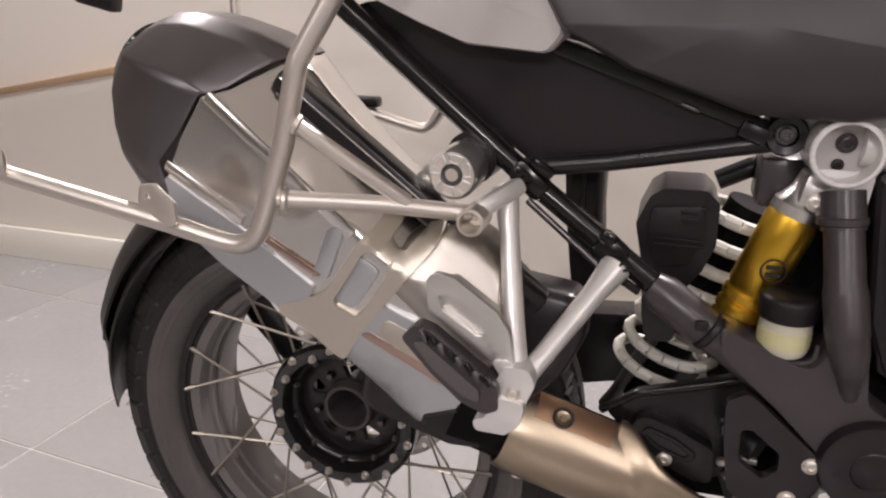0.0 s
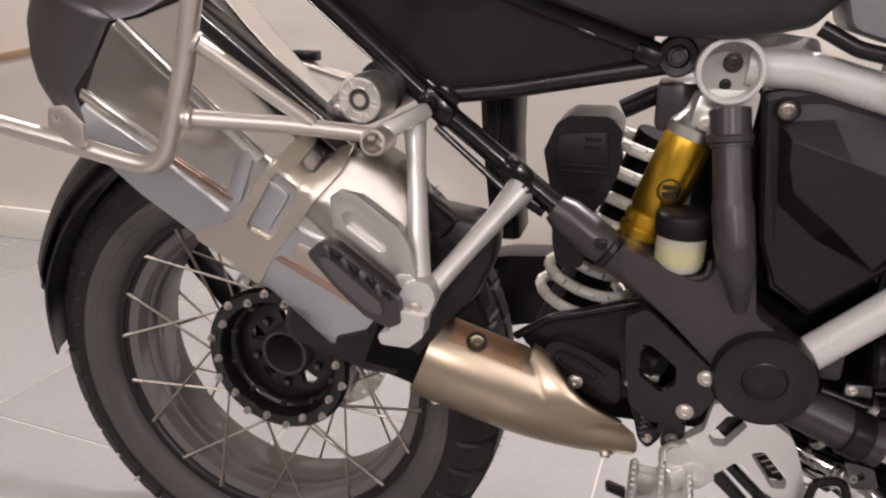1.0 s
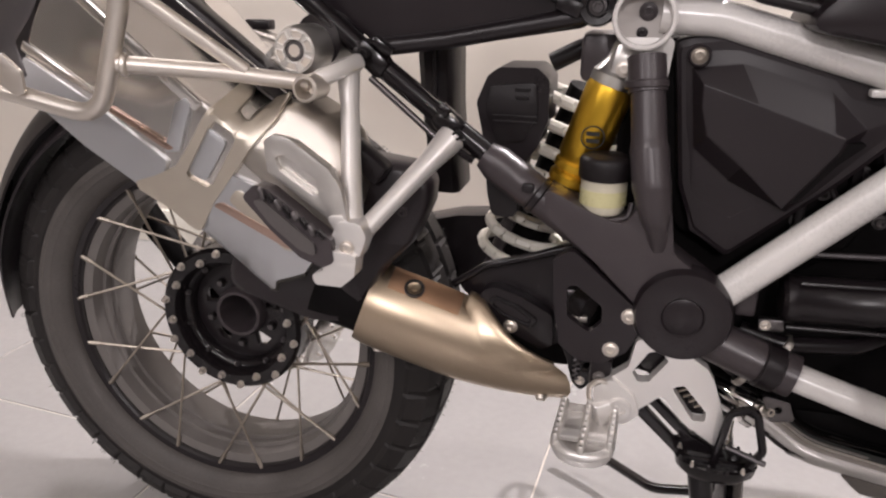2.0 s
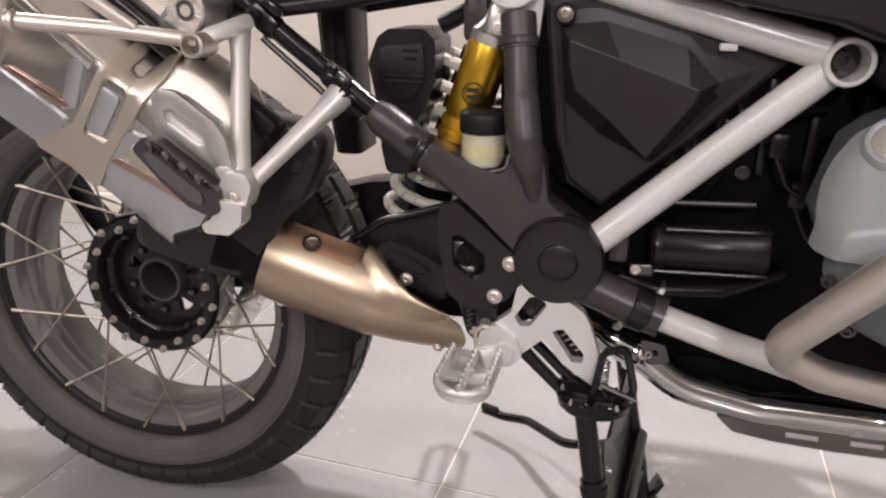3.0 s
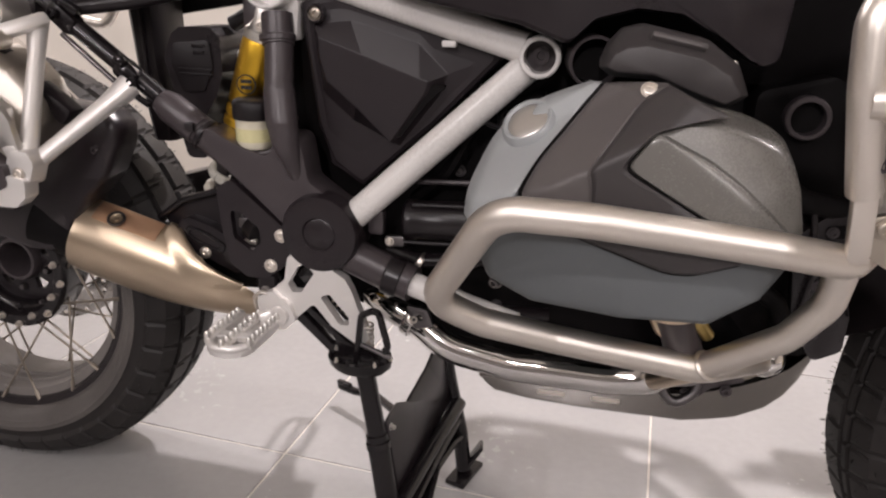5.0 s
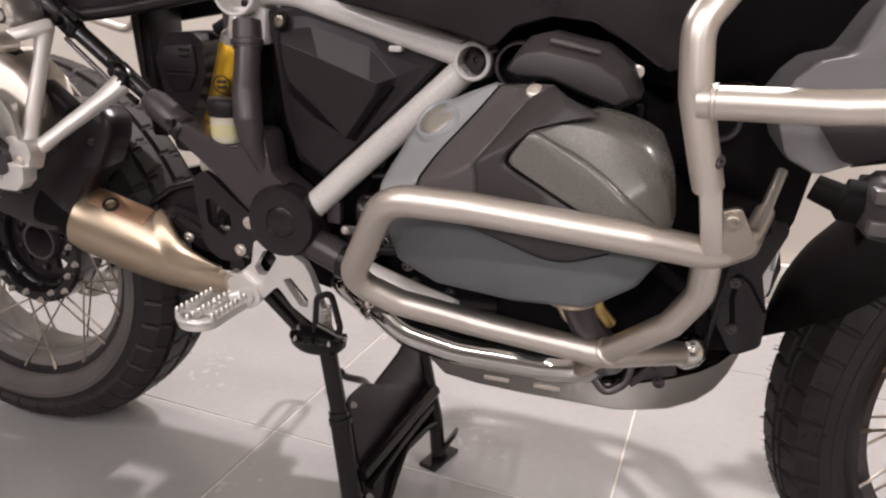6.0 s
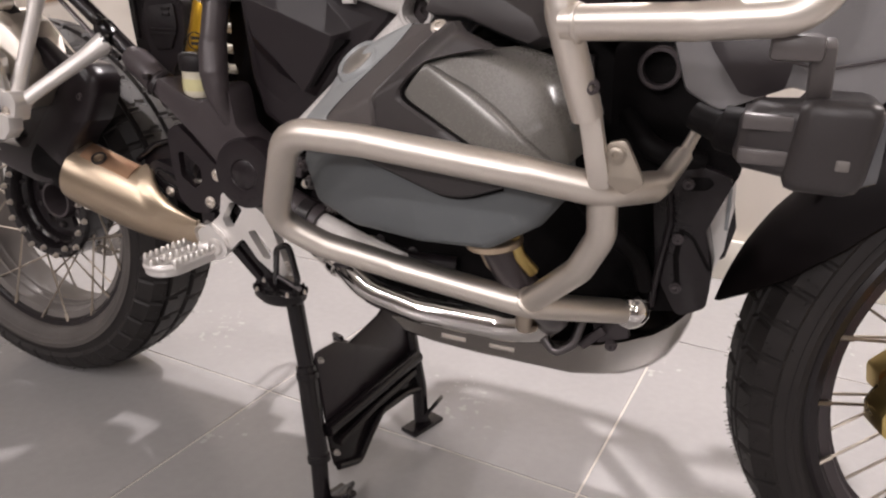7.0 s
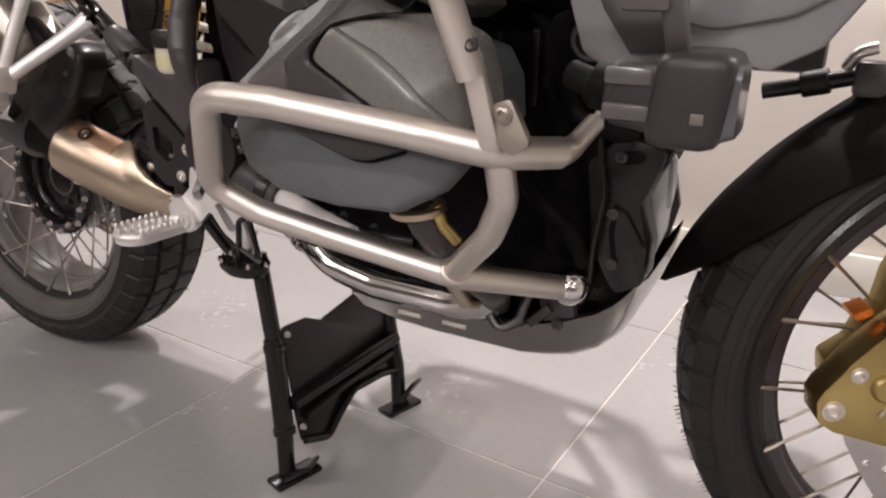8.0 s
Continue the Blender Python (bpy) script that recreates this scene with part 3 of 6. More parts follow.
def along(a, stops):
    """Reads a smooth value at a from (a, value) stops."""
    for (a0, v0), (a1, v1) in zip(stops, stops[1:]):
        if a0 <= a <= a1:
            t = (a - a0) / (a1 - a0)
            return v0 + (v1 - v0) * t
    return stops[-1][1]


def front_guard():
    """The front mudguard: a ridge that narrows to a point at the rear, with deepening sides."""
    bm = bmesh.new()
    ridge = [(0, 0.363), (11, 0.352), (22, 0.343), (38, 0.340), (58, 0.344), (100, 0.352), (130, 0.356)]
    brim = [(0, 0.361), (4, 0.349), (11, 0.331), (22, 0.313), (38, 0.295), (58, 0.290), (100, 0.315), (130, 0.345)]
    wide = [(0, 0.001), (4, 0.030), (11, 0.066), (20, 0.086), (58, 0.090), (100, 0.080), (130, 0.030)]
    outer, inner = [], []
    for i in range(53):
        d = 130 * (i / 52) ** 1.25
        a = radians(168 - d)
        rc, re, w = along(d, ridge), along(d, brim), along(d, wide)
        lo, li = [], []
        for j in range(15):
            s = -1 + j / 7
            rr = rc - (rc - re) * abs(s) ** 2.2
            for lst, q, ww in ((lo, rr, w), (li, rr - 0.004, w * 0.96)):
                lst.append(bm.verts.new(GUARD @ V(q * math.cos(a), ww * s, q * math.sin(a))))
        outer.append(lo)
        inner.append(li)
    for p, q, m, n in zip(outer, outer[1:], inner, inner[1:]):
        for j in range(14):
            bm.faces.new((p[j], p[j + 1], q[j + 1], q[j]))
            bm.faces.new((m[j + 1], m[j], n[j], n[j + 1]))
        for j in (0, 14):
            bm.faces.new((p[j], m[j], n[j], q[j]))
    for lo, li in ((outer[0], inner[0]), (outer[-1], inner[-1])):
        for j in range(14):
            bm.faces.new((lo[j], lo[j + 1], li[j + 1], li[j]))
    return bm


part("front_mudguard", front_guard(), MUDGUARD, bike, "black plastic front mudguard with pointed tip", angle=50)
part("rear_mudguard", fender(REAR, 0.390, 176, 112, 0.084, 0.045, 0.004, lambda t: min(1, 0.55 + 2.0 * t)), BLACK, bike, "black plastic rear mudguard")

liner = part("mudguard_liner", fender(REAR, 0.352, 182, 116, 0.098, 0.030, 0.004, lambda t: min(1, 0.86 + 0.5 * t)), PANEL, bike, "dark inner liner over the tyre")
for a in (150, 164):
    c, sn = math.cos(radians(a)), math.sin(radians(a))
    part("liner_slot", bar((0.3545 * c - 0.020 * sn, -0.060, REAR_Z + 0.3545 * sn + 0.020 * c), (0.3545 * c + 0.020 * sn, -0.066, REAR_Z + 0.3545 * sn - 0.020 * c), 0.006, 0.010, 0.002, (c, 0, sn)), BACKING, liner)

# ---- rear: silencer, rack, brackets ----
MO = V(0.225, 0, 0.585)
MA, MN = V(-0.79, 0, 0.613), V(0.613, 0, 0.79)


def mpt(u, v, y):
    p = MO + MA * u + MN * v
    return V(p.x, y, p.z)


def msection(u, lo, hi, y0, y1, r=0.014, bend=None, mid=0.012, back=0.058):
    """A silencer section: flat near face from lo to mid, a slope back to hi, and the far side."""
    low = lo + min(0.022, 0.25 * (hi - lo))
    rise = hi - 0.012 - mid
    poly = [(lo, y1), (lo, y0 + 0.020), (low, y0), *[(low + (mid - low) * f, y0) for f in (0.11, 0.22, 0.33, 0.44, 0.55, 0.70, 0.85)], (mid, y0), (mid + rise * 0.3, y0 + back * 0.3), (mid + rise * 0.7, y0 + back * 0.7), (hi - 0.012, y0 + back), (hi, y0 + back + 0.02), (hi, y1)]
    return [mpt(u + (bend(p[0]) if bend else 0), p[0], p[1]) for p in rounded(poly, r, 4, even=True)]


SEAM = [(-0.13, -0.030), (-0.094, -0.027), (-0.072, 0.0), (-0.036, -0.003), (0.010, 0.0), (0.024, -0.012), (0.046, -0.017), (0.058, -0.021), (0.075, -0.031), (0.12, -0.05)]


def seam(v):
    """How the edge between silencer and end cap steps back towards the top and the bottom."""
    return along(max(-0.13, min(0.12, v)), SEAM)


silencer = part("silencer", loft([msection(u, lo, hi, y0, y1, 0.012, seam if u > 0.28 else None) for u, lo, hi, y0, y1 in (
    (-0.040, -0.095, 0.030, -0.215, -0.13), (-0.012, -0.106, 0.046, -0.230, -0.12), (0.06, -0.109, 0.052, -0.236, -0.115), (0.16, -0.113, 0.055, -0.2375, -0.11), (0.25, -0.116, 0.066, -0.2385, -0.105), (0.3225, -0.1165, 0.0745, -0.2395, -0.102))]), MUFFLER, bike, "satin stainless steel silencer", angle=28)
part("gap_seal", loft([msection(u, -0.1135, 0.0715, -0.2365, -0.106, 0.012, seam) for u in (0.318, 0.332)]), BACKING, silencer, "black seam before the end cap")
part("end_cap", loft([msection(u, lo, hi, y0, y1, r, bend, mid, back) for u, lo, hi, y0, y1, r, bend, mid, back in (
    (0.3255, -0.118, 0.076, -0.241, -0.10, 0.014, seam, 0.012, 0.05), (0.329, -0.120, 0.077, -0.243, -0.10, 0.016, lambda v: 0.95 * seam(v), 0.012, 0.05), (0.350, -0.121, 0.068, -0.243, -0.10, 0.018, lambda v: 0.5 * seam(v), 0.006, 0.05), (0.374, -0.114, 0.052, -0.240, -0.105, 0.018, lambda v: 0.1 * v, -0.004, 0.045), (0.394, -0.101, 0.042, -0.236, -0.11, 0.018, lambda v: 0.12 * v, -0.012, 0.042),
    (0.414, -0.080, 0.027, -0.229, -0.12, 0.018, lambda v: 0.12 * v, -0.020, 0.036), (0.427, -0.060, 0.010, -0.218, -0.13, 0.016, lambda v: 0.12 * v, -0.024, 0.022), (0.432, -0.046, -0.002, -0.205, -0.14, 0.012, lambda v: 0.1 * v, -0.026, 0.01))]), CAP, silencer, "dark grey metal end cap", angle=40)
part("outlet", lathe([(0, 0.002), (0.026, 0.002), (0.026, 0.03), (0.030, 0.03), (0.030, 0.0)], mpt(0.405, -0.03, -0.17), MA, 28), GLOSS, silencer, "black round outlet")


def mplate(uv, y, thick=0.004, holes=(), corner=0.006, bevel=0.0012):
    """A thin sheet laid on the silencer's near side, its outline in (u, v)."""
    to = lambda q: (mpt(q[0], q[1], 0).x, mpt(q[0], q[1], 0).z)
    return plate([to(q) for q in uv], y - thick, y, [[to(q) for q in h] for h in holes], bevel, corner)


# pressed panels with raised ridges
part("upper_ridge", bar(mpt(0.320, 0.014, -0.2385), mpt(0.135, 0.006, -0.2375), 0.013, 0.006, 0.0028), MUFFLER, silencer)
part("lower_ridge", bar(mpt(0.319, -0.070, -0.2390), mpt(0.225, -0.060, -0.2385), 0.013, 0.007, 0.0032), MUFFLER, silencer)
part("panel_step", mplate([(0.128, -0.044), (0.140, -0.056), (0.156, -0.006), (0.150, 0.006), (0.143, 0.004)], -0.2375, 0.0035, (), 0.002, 0.0016), MUFFLER_GREY, silencer, "sloping end of the pressed panel")
part("lower_panel", mplate([(0.308, -0.112), (0.315, -0.080), (0.225, -0.068), (0.132, -0.062), (0.126, -0.104), (0.215, -0.113)], -0.2370, 0.004), MUFFLER_GREY, silencer, "blue-grey blasted lower strip")
# crossed beige bands
def on_shell(x, z):
    """How far the silencer's upper slope falls back behind its flat side."""
    v, u = (x - 0.225) * 0.613 + (z - 0.585) * 0.79, (x - 0.225) * -0.79 + (z - 0.585) * 0.613
    return (0.55 + 1.32 * max(0, min(1, (u - 0.075) / 0.035))) * max(0, v - 0.013)


part("band", plate([(0.146, 0.694), (0.139, 0.680), (0.124, 0.660), (0.107, 0.634), (0.092, 0.614), (0.067, 0.602), (0.042, 0.594), (0.047, 0.585), (0.080, 0.568), (0.100, 0.552), (0.112, 0.546), (0.120, 0.560), (0.130, 0.578), (0.154, 0.609), (0.166, 0.624), (0.182, 0.646), (0.196, 0.664), (0.204, 0.684), (0.191, 0.690), (0.180, 0.674), (0.170, 0.660), (0.162, 0.662), (0.154, 0.669), (0.158, 0.681), (0.157, 0.694)], -0.2420, -0.2355,
                   [[(0.139, 0.662), (0.158, 0.651), (0.160, 0.644), (0.131, 0.598), (0.124, 0.594), (0.105, 0.602), (0.103, 0.608), (0.133, 0.657)]], 0.0010, 0.005, on_shell, 2), BEIGE, silencer, "crossed beige metal bands round a window")
part("window_panel", mplate([(0.121, -0.004), (0.094, -0.002), (0.090, -0.052), (0.110, -0.058)], -0.2372, 0.002), MUFFLER_GREY, silencer)
part("upper_shell", pillow([(mpt(u, v, 0).x, mpt(u, v, 0).z) for u, v in ((0.098, -0.018), (0.100, 0.030), (0.090, 0.056), (0.070, 0.067), (0.040, 0.071), (0.011, 0.068), (-0.012, 0.058), (-0.029, 0.042), (-0.041, 0.016), (-0.045, -0.018))],
                           [(0.99, 0.06), (1, 0.030), (0.985, 0.016), (0.95, 0.008), (0.90, 0.004), (0.82, 0.001), (0.70, 0), (0.55, 0), (0.35, 0), (0.15, 0)], lambda x, z: -0.2385 + on_shell(x, z), 0.016, 4), SHELL, silencer, "warm satin rounded shell", angle=50)
def shell_roll(x, z):
    """How the lower shell turns under the silencer and bows in at its front end."""
    v, u = (x - 0.225) * 0.613 + (z - 0.585) * 0.79, (x - 0.225) * -0.79 + (z - 0.585) * 0.613
    return 34.0 * max(0, -0.087 - v) ** 2 + 1.5 * max(0, -0.010 - u) ** 2


def mxz(*uv):
    return [(mpt(u, v, 0).x, mpt(u, v, 0).z) for u, v in uv]


part("lower_shell", plate(mxz((0.074, -0.026), (0.082, -0.064), (0.082, -0.108), (0.056, -0.113), (0.010, -0.114), (-0.022, -0.112), (-0.030, -0.096), (-0.026, -0.086), (-0.034, -0.074), (-0.044, -0.060), (-0.042, -0.030), (0.030, -0.014)), -0.2405, -0.232, (), 0.0014, 0.005, shell_roll, 2), MUFFLER_GREY, silencer, "blue-grey blasted lower shell", angle=50)
part("shell_edge", tube([(p[0], -0.2400 + shell_roll(*p), p[1]) for p in mxz((-0.024, -0.111), (-0.032, -0.096), (-0.028, -0.086), (-0.036, -0.074), (-0.046, -0.058))], 0.0022, 8, 0.004), INK, silencer, "black rubber edge")
part("shell_recess", mplate([(0.060, -0.034), (0.060, -0.050), (-0.014, -0.050), (-0.030, -0.040), (0.020, -0.022)], -0.2400, 0.002), BEIGE, silencer)
# heat guard with a long slot
part("heat_guard", plate([(0.203, 0.651), (0.211, 0.657), (0.228, 0.655), (0.266, 0.629), (0.277, 0.612), (0.284, 0.576), (0.270, 0.578), (0.205, 0.622)], -0.266, -0.258, [[(0.213, 0.637), (0.222, 0.639), (0.253, 0.619), (0.256, 0.605), (0.248, 0.604), (0.217, 0.624)]], 0.002, 0.005), ALU, silencer, "pale metal heat guard with slot")
part("guard_floor", plate([(0.208, 0.645), (0.224, 0.650), (0.262, 0.624), (0.262, 0.600), (0.246, 0.596), (0.212, 0.620)], -0.259, -0.240, (), 0.001, 0.004), ALU, silencer)
part("red_strip", mplate([(0.071, -0.066), (0.064, -0.056), (-0.012, -0.038), (-0.020, -0.046)], -0.2405, 0.002), ROSE, silencer, "reddish reflective strip")
part("red_strip", mplate([(0.215, -0.063), (0.138, -0.052), (0.133, -0.045), (0.142, -0.046), (0.212, -0.057)], -0.2385, 0.003), ROSE, silencer, "reddish reflective strip")
part("end_collar", pillow([(0.095, 0.458), (0.150, 0.442), (0.200, 0.428), (0.236, 0.430), (0.264, 0.458), (0.290, 0.502), (0.318, 0.532), (0.334, 0.570), (0.336, 0.596), (0.320, 0.612), (0.255, 0.621), (0.165, 0.604), (0.115, 0.540)], [(0.97, 0.05), (1, 0.022), (0.99, 0.010), (0.96, 0.003), (0.90, 0), (0.5, 0)], lambda x, z: -0.184 + 0.10 * max(0, z - 0.50) + 0.05 * max(0, x - 0.25), 0.020, 4), PANEL, silencer, "smooth black heat-proof collar", angle=40)
part("top_guard", bar(mpt(0.290, 0.0555, -0.188), mpt(-0.04, 0.056, -0.180), 0.024, 0.030, 0.006), SATIN, bike, "black guard above the silencer")
# Thin metal bars laid on in place of the guard's highlight lines.
part("guard_glint", bar(mpt(0.285, 0.061, -0.2045), mpt(0.06, 0.0615, -0.198), 0.0018, 0.002, 0.0006), MUFFLER, bike)
part("guard_glint", bar(mpt(0.280, 0.0455, -0.2025), mpt(0.06, 0.0455, -0.196), 0.0030, 0.002, 0.0008), CAP, bike)
part("guard_stud", bolt((0.308, -0.172, 0.566), OUT, 0.005, 0.006), FRAME, bike)

# passenger footrest bracket
bracket = part("footrest_bracket", tube([(0.248, -0.165, 0.712), (0.258, -0.188, 0.674), (0.274, -0.230, 0.608), (0.284, -0.257, 0.566)], 0.011, 16, 0.05, 5, radii=lambda t: 0.0125 - 0.0035 * math.sin(math.pi * min(1, t * 1.1)) if t < 0.9 else 0.0115), CAST, bike, "cast aluminium passenger footrest bracket")
part("bracket_arm", tube([(0.354, -0.158, 0.643), (0.338, -0.182, 0.623), (0.306, -0.232, 0.584), (0.288, -0.258, 0.562)], 0.011, 16, 0.05, 5, radii=lambda t: 0.0150 - 0.0055 * min(1, t * 2.2)), CAST, bracket)
part("bracket_knuckle", plate([(0.275, 0.582), (0.297, 0.582), (0.303, 0.568), (0.293, 0.542), (0.271, 0.544), (0.266, 0.560)], -0.271, -0.246, (), 0.008, 0.010), CAST, bracket)
part("pivot_block", plate([(0.266, 0.556), (0.296, 0.552), (0.293, 0.532), (0.280, 0.520), (0.254, 0.520), (0.250, 0.530), (0.262, 0.534)], -0.279, -0.258, (), 0.004, 0.005), CAST, bracket)
part("pivot_bolt", bolt((0.284, -0.272, 0.557), OUT, 0.0055, 0.003), STEEL, bracket)
part("guard_web", plate([(0.262, 0.585), (0.278, 0.586), (0.292, 0.566), (0.282, 0.556)], -0.268, -0.256, (), 0.002, 0.004), CAST, bracket)
peg = part("passenger_footrest", plate([(0.184, 0.600), (0.198, 0.613), (0.212, 0.609), (0.272, 0.566), (0.274, 0.544), (0.262, 0.538), (0.240, 0.546), (0.212, 0.570)], -0.280, -0.262, (), 0.005, 0.006), FRAME, bike, "folded black rubber passenger footrest")
for k in range(8):
    t = k / 7
    part("rubber_tooth", bar((0.204 + 0.056 * t, -0.281, 0.611 - 0.036 * t), (0.210 + 0.056 * t + 0.001 * math.sin(3 * k), -0.282, 0.602 - 0.036 * t - 0.002 * math.cos(4 * k)), 0.0046, 0.008, 0.0016), GLOSS if k % 2 else CAP, peg)
part("rubber_insert", plate([(0.196, 0.598), (0.206, 0.600), (0.256, 0.562), (0.258, 0.549), (0.242, 0.554), (0.214, 0.576)], -0.283, -0.279, (), 0.0015, 0.004), COVER_FACET, peg)

# pannier rack
rack = part("pannier_rack", tube([(-0.340, -0.292, 0.736), (-0.032, -0.292, 0.684), (0.054, -0.292, 0.667), (0.088, -0.294, 0.762), (0.106, -0.296, 0.830), (0.152, -0.290, 0.905), (0.22, -0.28, 0.985)], 0.0088, 16, 0.035), STEEL, bike, "satin stainless steel pannier rack")
part("rack_arm", tube([(0.078, -0.292, 0.717), (0.155, -0.250, 0.709), (0.226, -0.214, 0.698)], 0.0078, 14, 0.03), STEEL, rack)
part("rack_brace", tube([(0.096, -0.294, 0.784), (0.176, -0.240, 0.710)], 0.0070, 14), STEEL, rack)
part("rack_end", ring((0.232, -0.236, 0.695), (0, 1, 0), 0.0125, 0.0095, 0.034), STEEL, rack, "open tube end")
part("rack_end_bolt", bolt((0.232, -0.212, 0.695), OUT, 0.006, 0.004), STEEL, rack)
part("weld", ring((0.082, -0.291, 0.7165), (0.9, 0.35, -0.08), 0.0105, 0.006, 0.006, 18), STEEL, rack)
part("weld", ring((0.098, -0.293, 0.782), (0.75, 0.38, -0.5), 0.0095, 0.006, 0.005, 18), STEEL, rack)
for tx, tz in ((-0.029, 0.697), (-0.212, 0.728)):
    part("rack_tab", plate([(tx - 0.024, tz + 0.006), (tx - 0.020, tz + 0.024), (tx - 0.004, tz + 0.026), (tx + 0.014, tz + 0.010), (tx + 0.014, tz - 0.010), (tx + 0.004, tz - 0.012)], -0.3045, -0.3010, [circle(tx - 0.012, tz + 0.014, 0.0028, 8)], 0.0006, 0.005), STEEL, rack)
rack2 = part("pannier_rack", tube([(-0.10, 0.262, 0.716), (-0.025, 0.262, 0.696), (0.030, 0.262, 0.683), (0.062, 0.262, 0.735), (0.072, 0.262, 0.86)], 0.0088, 14, 0.03), STEEL, bike, "satin stainless steel pannier rack")
part("rack_post", tube([(-0.300, 0.262, 0.95), (-0.300, 0.262, 0.835)], 0.0088, 14), STEEL, rack2)
part("rack_clip", bar((-0.64, 0.30, 0.880), (-0.56, 0.30, 0.862), 0.03, 0.03, 0.006), SATIN, rack2, "black clamp")
part("rack_rail", tube([(-0.58, 0.30, 0.875), (-0.55, 0.30, 0.955), (-0.30, 0.264, 0.955), (-0.06, 0.150, 0.985)], 0.0088, 14, 0.03), STEEL, rack2)
part("rack_pad", soften(box(-0.073, 0.262, 0.724, 0.044, 0.022, 0.016, 0), 0.003), SATIN, rack2, "black rubber pad")
part("rack_tab", box(-0.085, 0.264, 0.712, 0.016, 0.02, 0.022, 0.002), STEEL, rack2)
part("support_lug", bar((0.232, -0.212, 0.700), (0.262, -0.165, 0.716), 0.017, 0.018, 0.006), CAST, bracket)
lock = part("luggage_lock", lathe([(0, 0.014), (0.009, 0.015), (0.0105, 0.020), (0.0215, 0.020), (0.0245, 0.014), (0.0245, -0.03), (0.0, -0.03)], (0.201, -0.168, 0.725), OUT, 36), ALU, bike, "round turned aluminium lock cap")
part("lock_barrel", lathe([(0, 0.02), (0.006, 0.02), (0.008, 0.018), (0.008, 0.012), (0, 0.012)], (0.201, -0.168, 0.725), OUT, 20), STEEL, lock)
for k in range(6):
    a = math.tau * (k + 0.3) / 6

    def arc(r0, r1, half):
        return [(0.201 + r * math.cos(a + d), 0.725 + r * math.sin(a + d)) for r, d in [(r1, half * f) for f in (-1, -0.5, 0, 0.5, 1)] + [(r0, half * f) for f in (1, 0, -1)]]
    part("lock_recess", plate(arc(0.0112, 0.0200, 0.40), -0.1894, -0.1870, [arc(0.0126, 0.0186, 0.30)], 0.0005, 0.0014), ALU, lock)
    part("recess_floor", plate(arc(0.0122, 0.0190, 0.33), -0.1884, -0.1870, (), 0.0002, 0.0010), STEEL, lock)
part("lock_ring", ring((0.201, -0.1885, 0.725), (0, 1, 0), 0.0098, 0.0062, 0.004, 28), CAP, lock, "dark ring round the bolt")
part("lock_bolt", bolt((0.201, -0.1835, 0.725), OUT, 0.0056, 0.004), STEEL, lock)
part("lock_mount", lathe([(0, 0), (0.026, 0), (0.026, 0.05), (0, 0.05)], (0.208, -0.145, 0.733), (0.15, 1, 0.1), 28), SATIN, bike)
part("lock_plate", plate([(0.150, 0.706), (0.172, 0.730), (0.190, 0.742), (0.205, 0.704), (0.176, 0.698)], -0.172, -0.166, [circle(0.170, 0.716, 0.004, 8)], 0.001, 0.005), ALU, bike, "aluminium lock bracket")
part("plate_bolt", bolt((0.172, -0.173, 0.713), OUT, 0.0045, 0.003), STEEL, bike)

# header shield
SO, SE = V(0.268, -0.140, 0.446), V(0.470, -0.110, 0.372)
SAX = (SE - SO).normalized()


def shield_section(t, r, a0, a1, thick):
    c = SO + (SE - SO) * t
    u = V(0, -1, 0) - SAX * V(0, -1, 0).dot(SAX)
    u.normalize()
    w = SAX.cross(u)
    if w.z < 0:
        w = -w
    pts = []
    for rr, order in ((r, range(15)), (r - thick, range(14, -1, -1))):
        for k in order:
            a = radians(a0 + (a1 - a0) * k / 14)
            pts.append(c + (u * math.cos(a) + w * math.sin(a)) * rr)
    return pts


header = part("exhaust_shield", loft([shield_section(t, r, a0, a1, 0.0025) for t, r, a0, a1 in (
    (-0.06, 0.0505, -95, 82), (0.0, 0.0525, -95, 82), (0.15, 0.053, -95, 82), (0.30, 0.053, -95, 82), (0.44, 0.0525, -95, 82), (0.50, 0.052, -95, 76), (0.56, 0.051, -95, 61), (0.64, 0.049, -92, 47), (0.75, 0.0455, -88, 38), (0.87, 0.0405, -82, 34), (0.97, 0.0355, -74, 35), (1.04, 0.031, -66, 27), (1.085, 0.028, -56, 6), (1.105, 0.0265, -48, -14))]), BRONZE, bike, "bronze heat-tinted steel exhaust shield", angle=30)


def flange_section(t, r, a0, a1):
    """The raised border of the shield: it swells out of the skin towards its rolled rim."""
    c = SO + (SE - SO) * t
    u = (V(0, -1, 0) - SAX * V(0, -1, 0).dot(SAX)).normalized()
    w = SAX.cross(u)
    w = w if w.z > 0 else -w
    pts = []
    for k in range(11):
        f = k / 10
        a = radians(a0 + (a1 - a0) * f)
        pts.append(c + (u * math.cos(a) + w * math.sin(a)) * (r + 0.0065 * f * f * (3 - 2 * f)))
    for da, dr in ((2.5, 0.0055), (4.5, 0.0025), (4.5, -0.0015), (2.0, -0.003)):
        a = radians(a1 + da)
        pts.append(c + (u * math.cos(a) + w * math.sin(a)) * (r + dr))
    for k in range(9, -1, -1):
        a = radians(a0 + (a1 - a0) * k / 10)
        pts.append(c + (u * math.cos(a) + w * math.sin(a)) * (r - 0.002))
    return pts


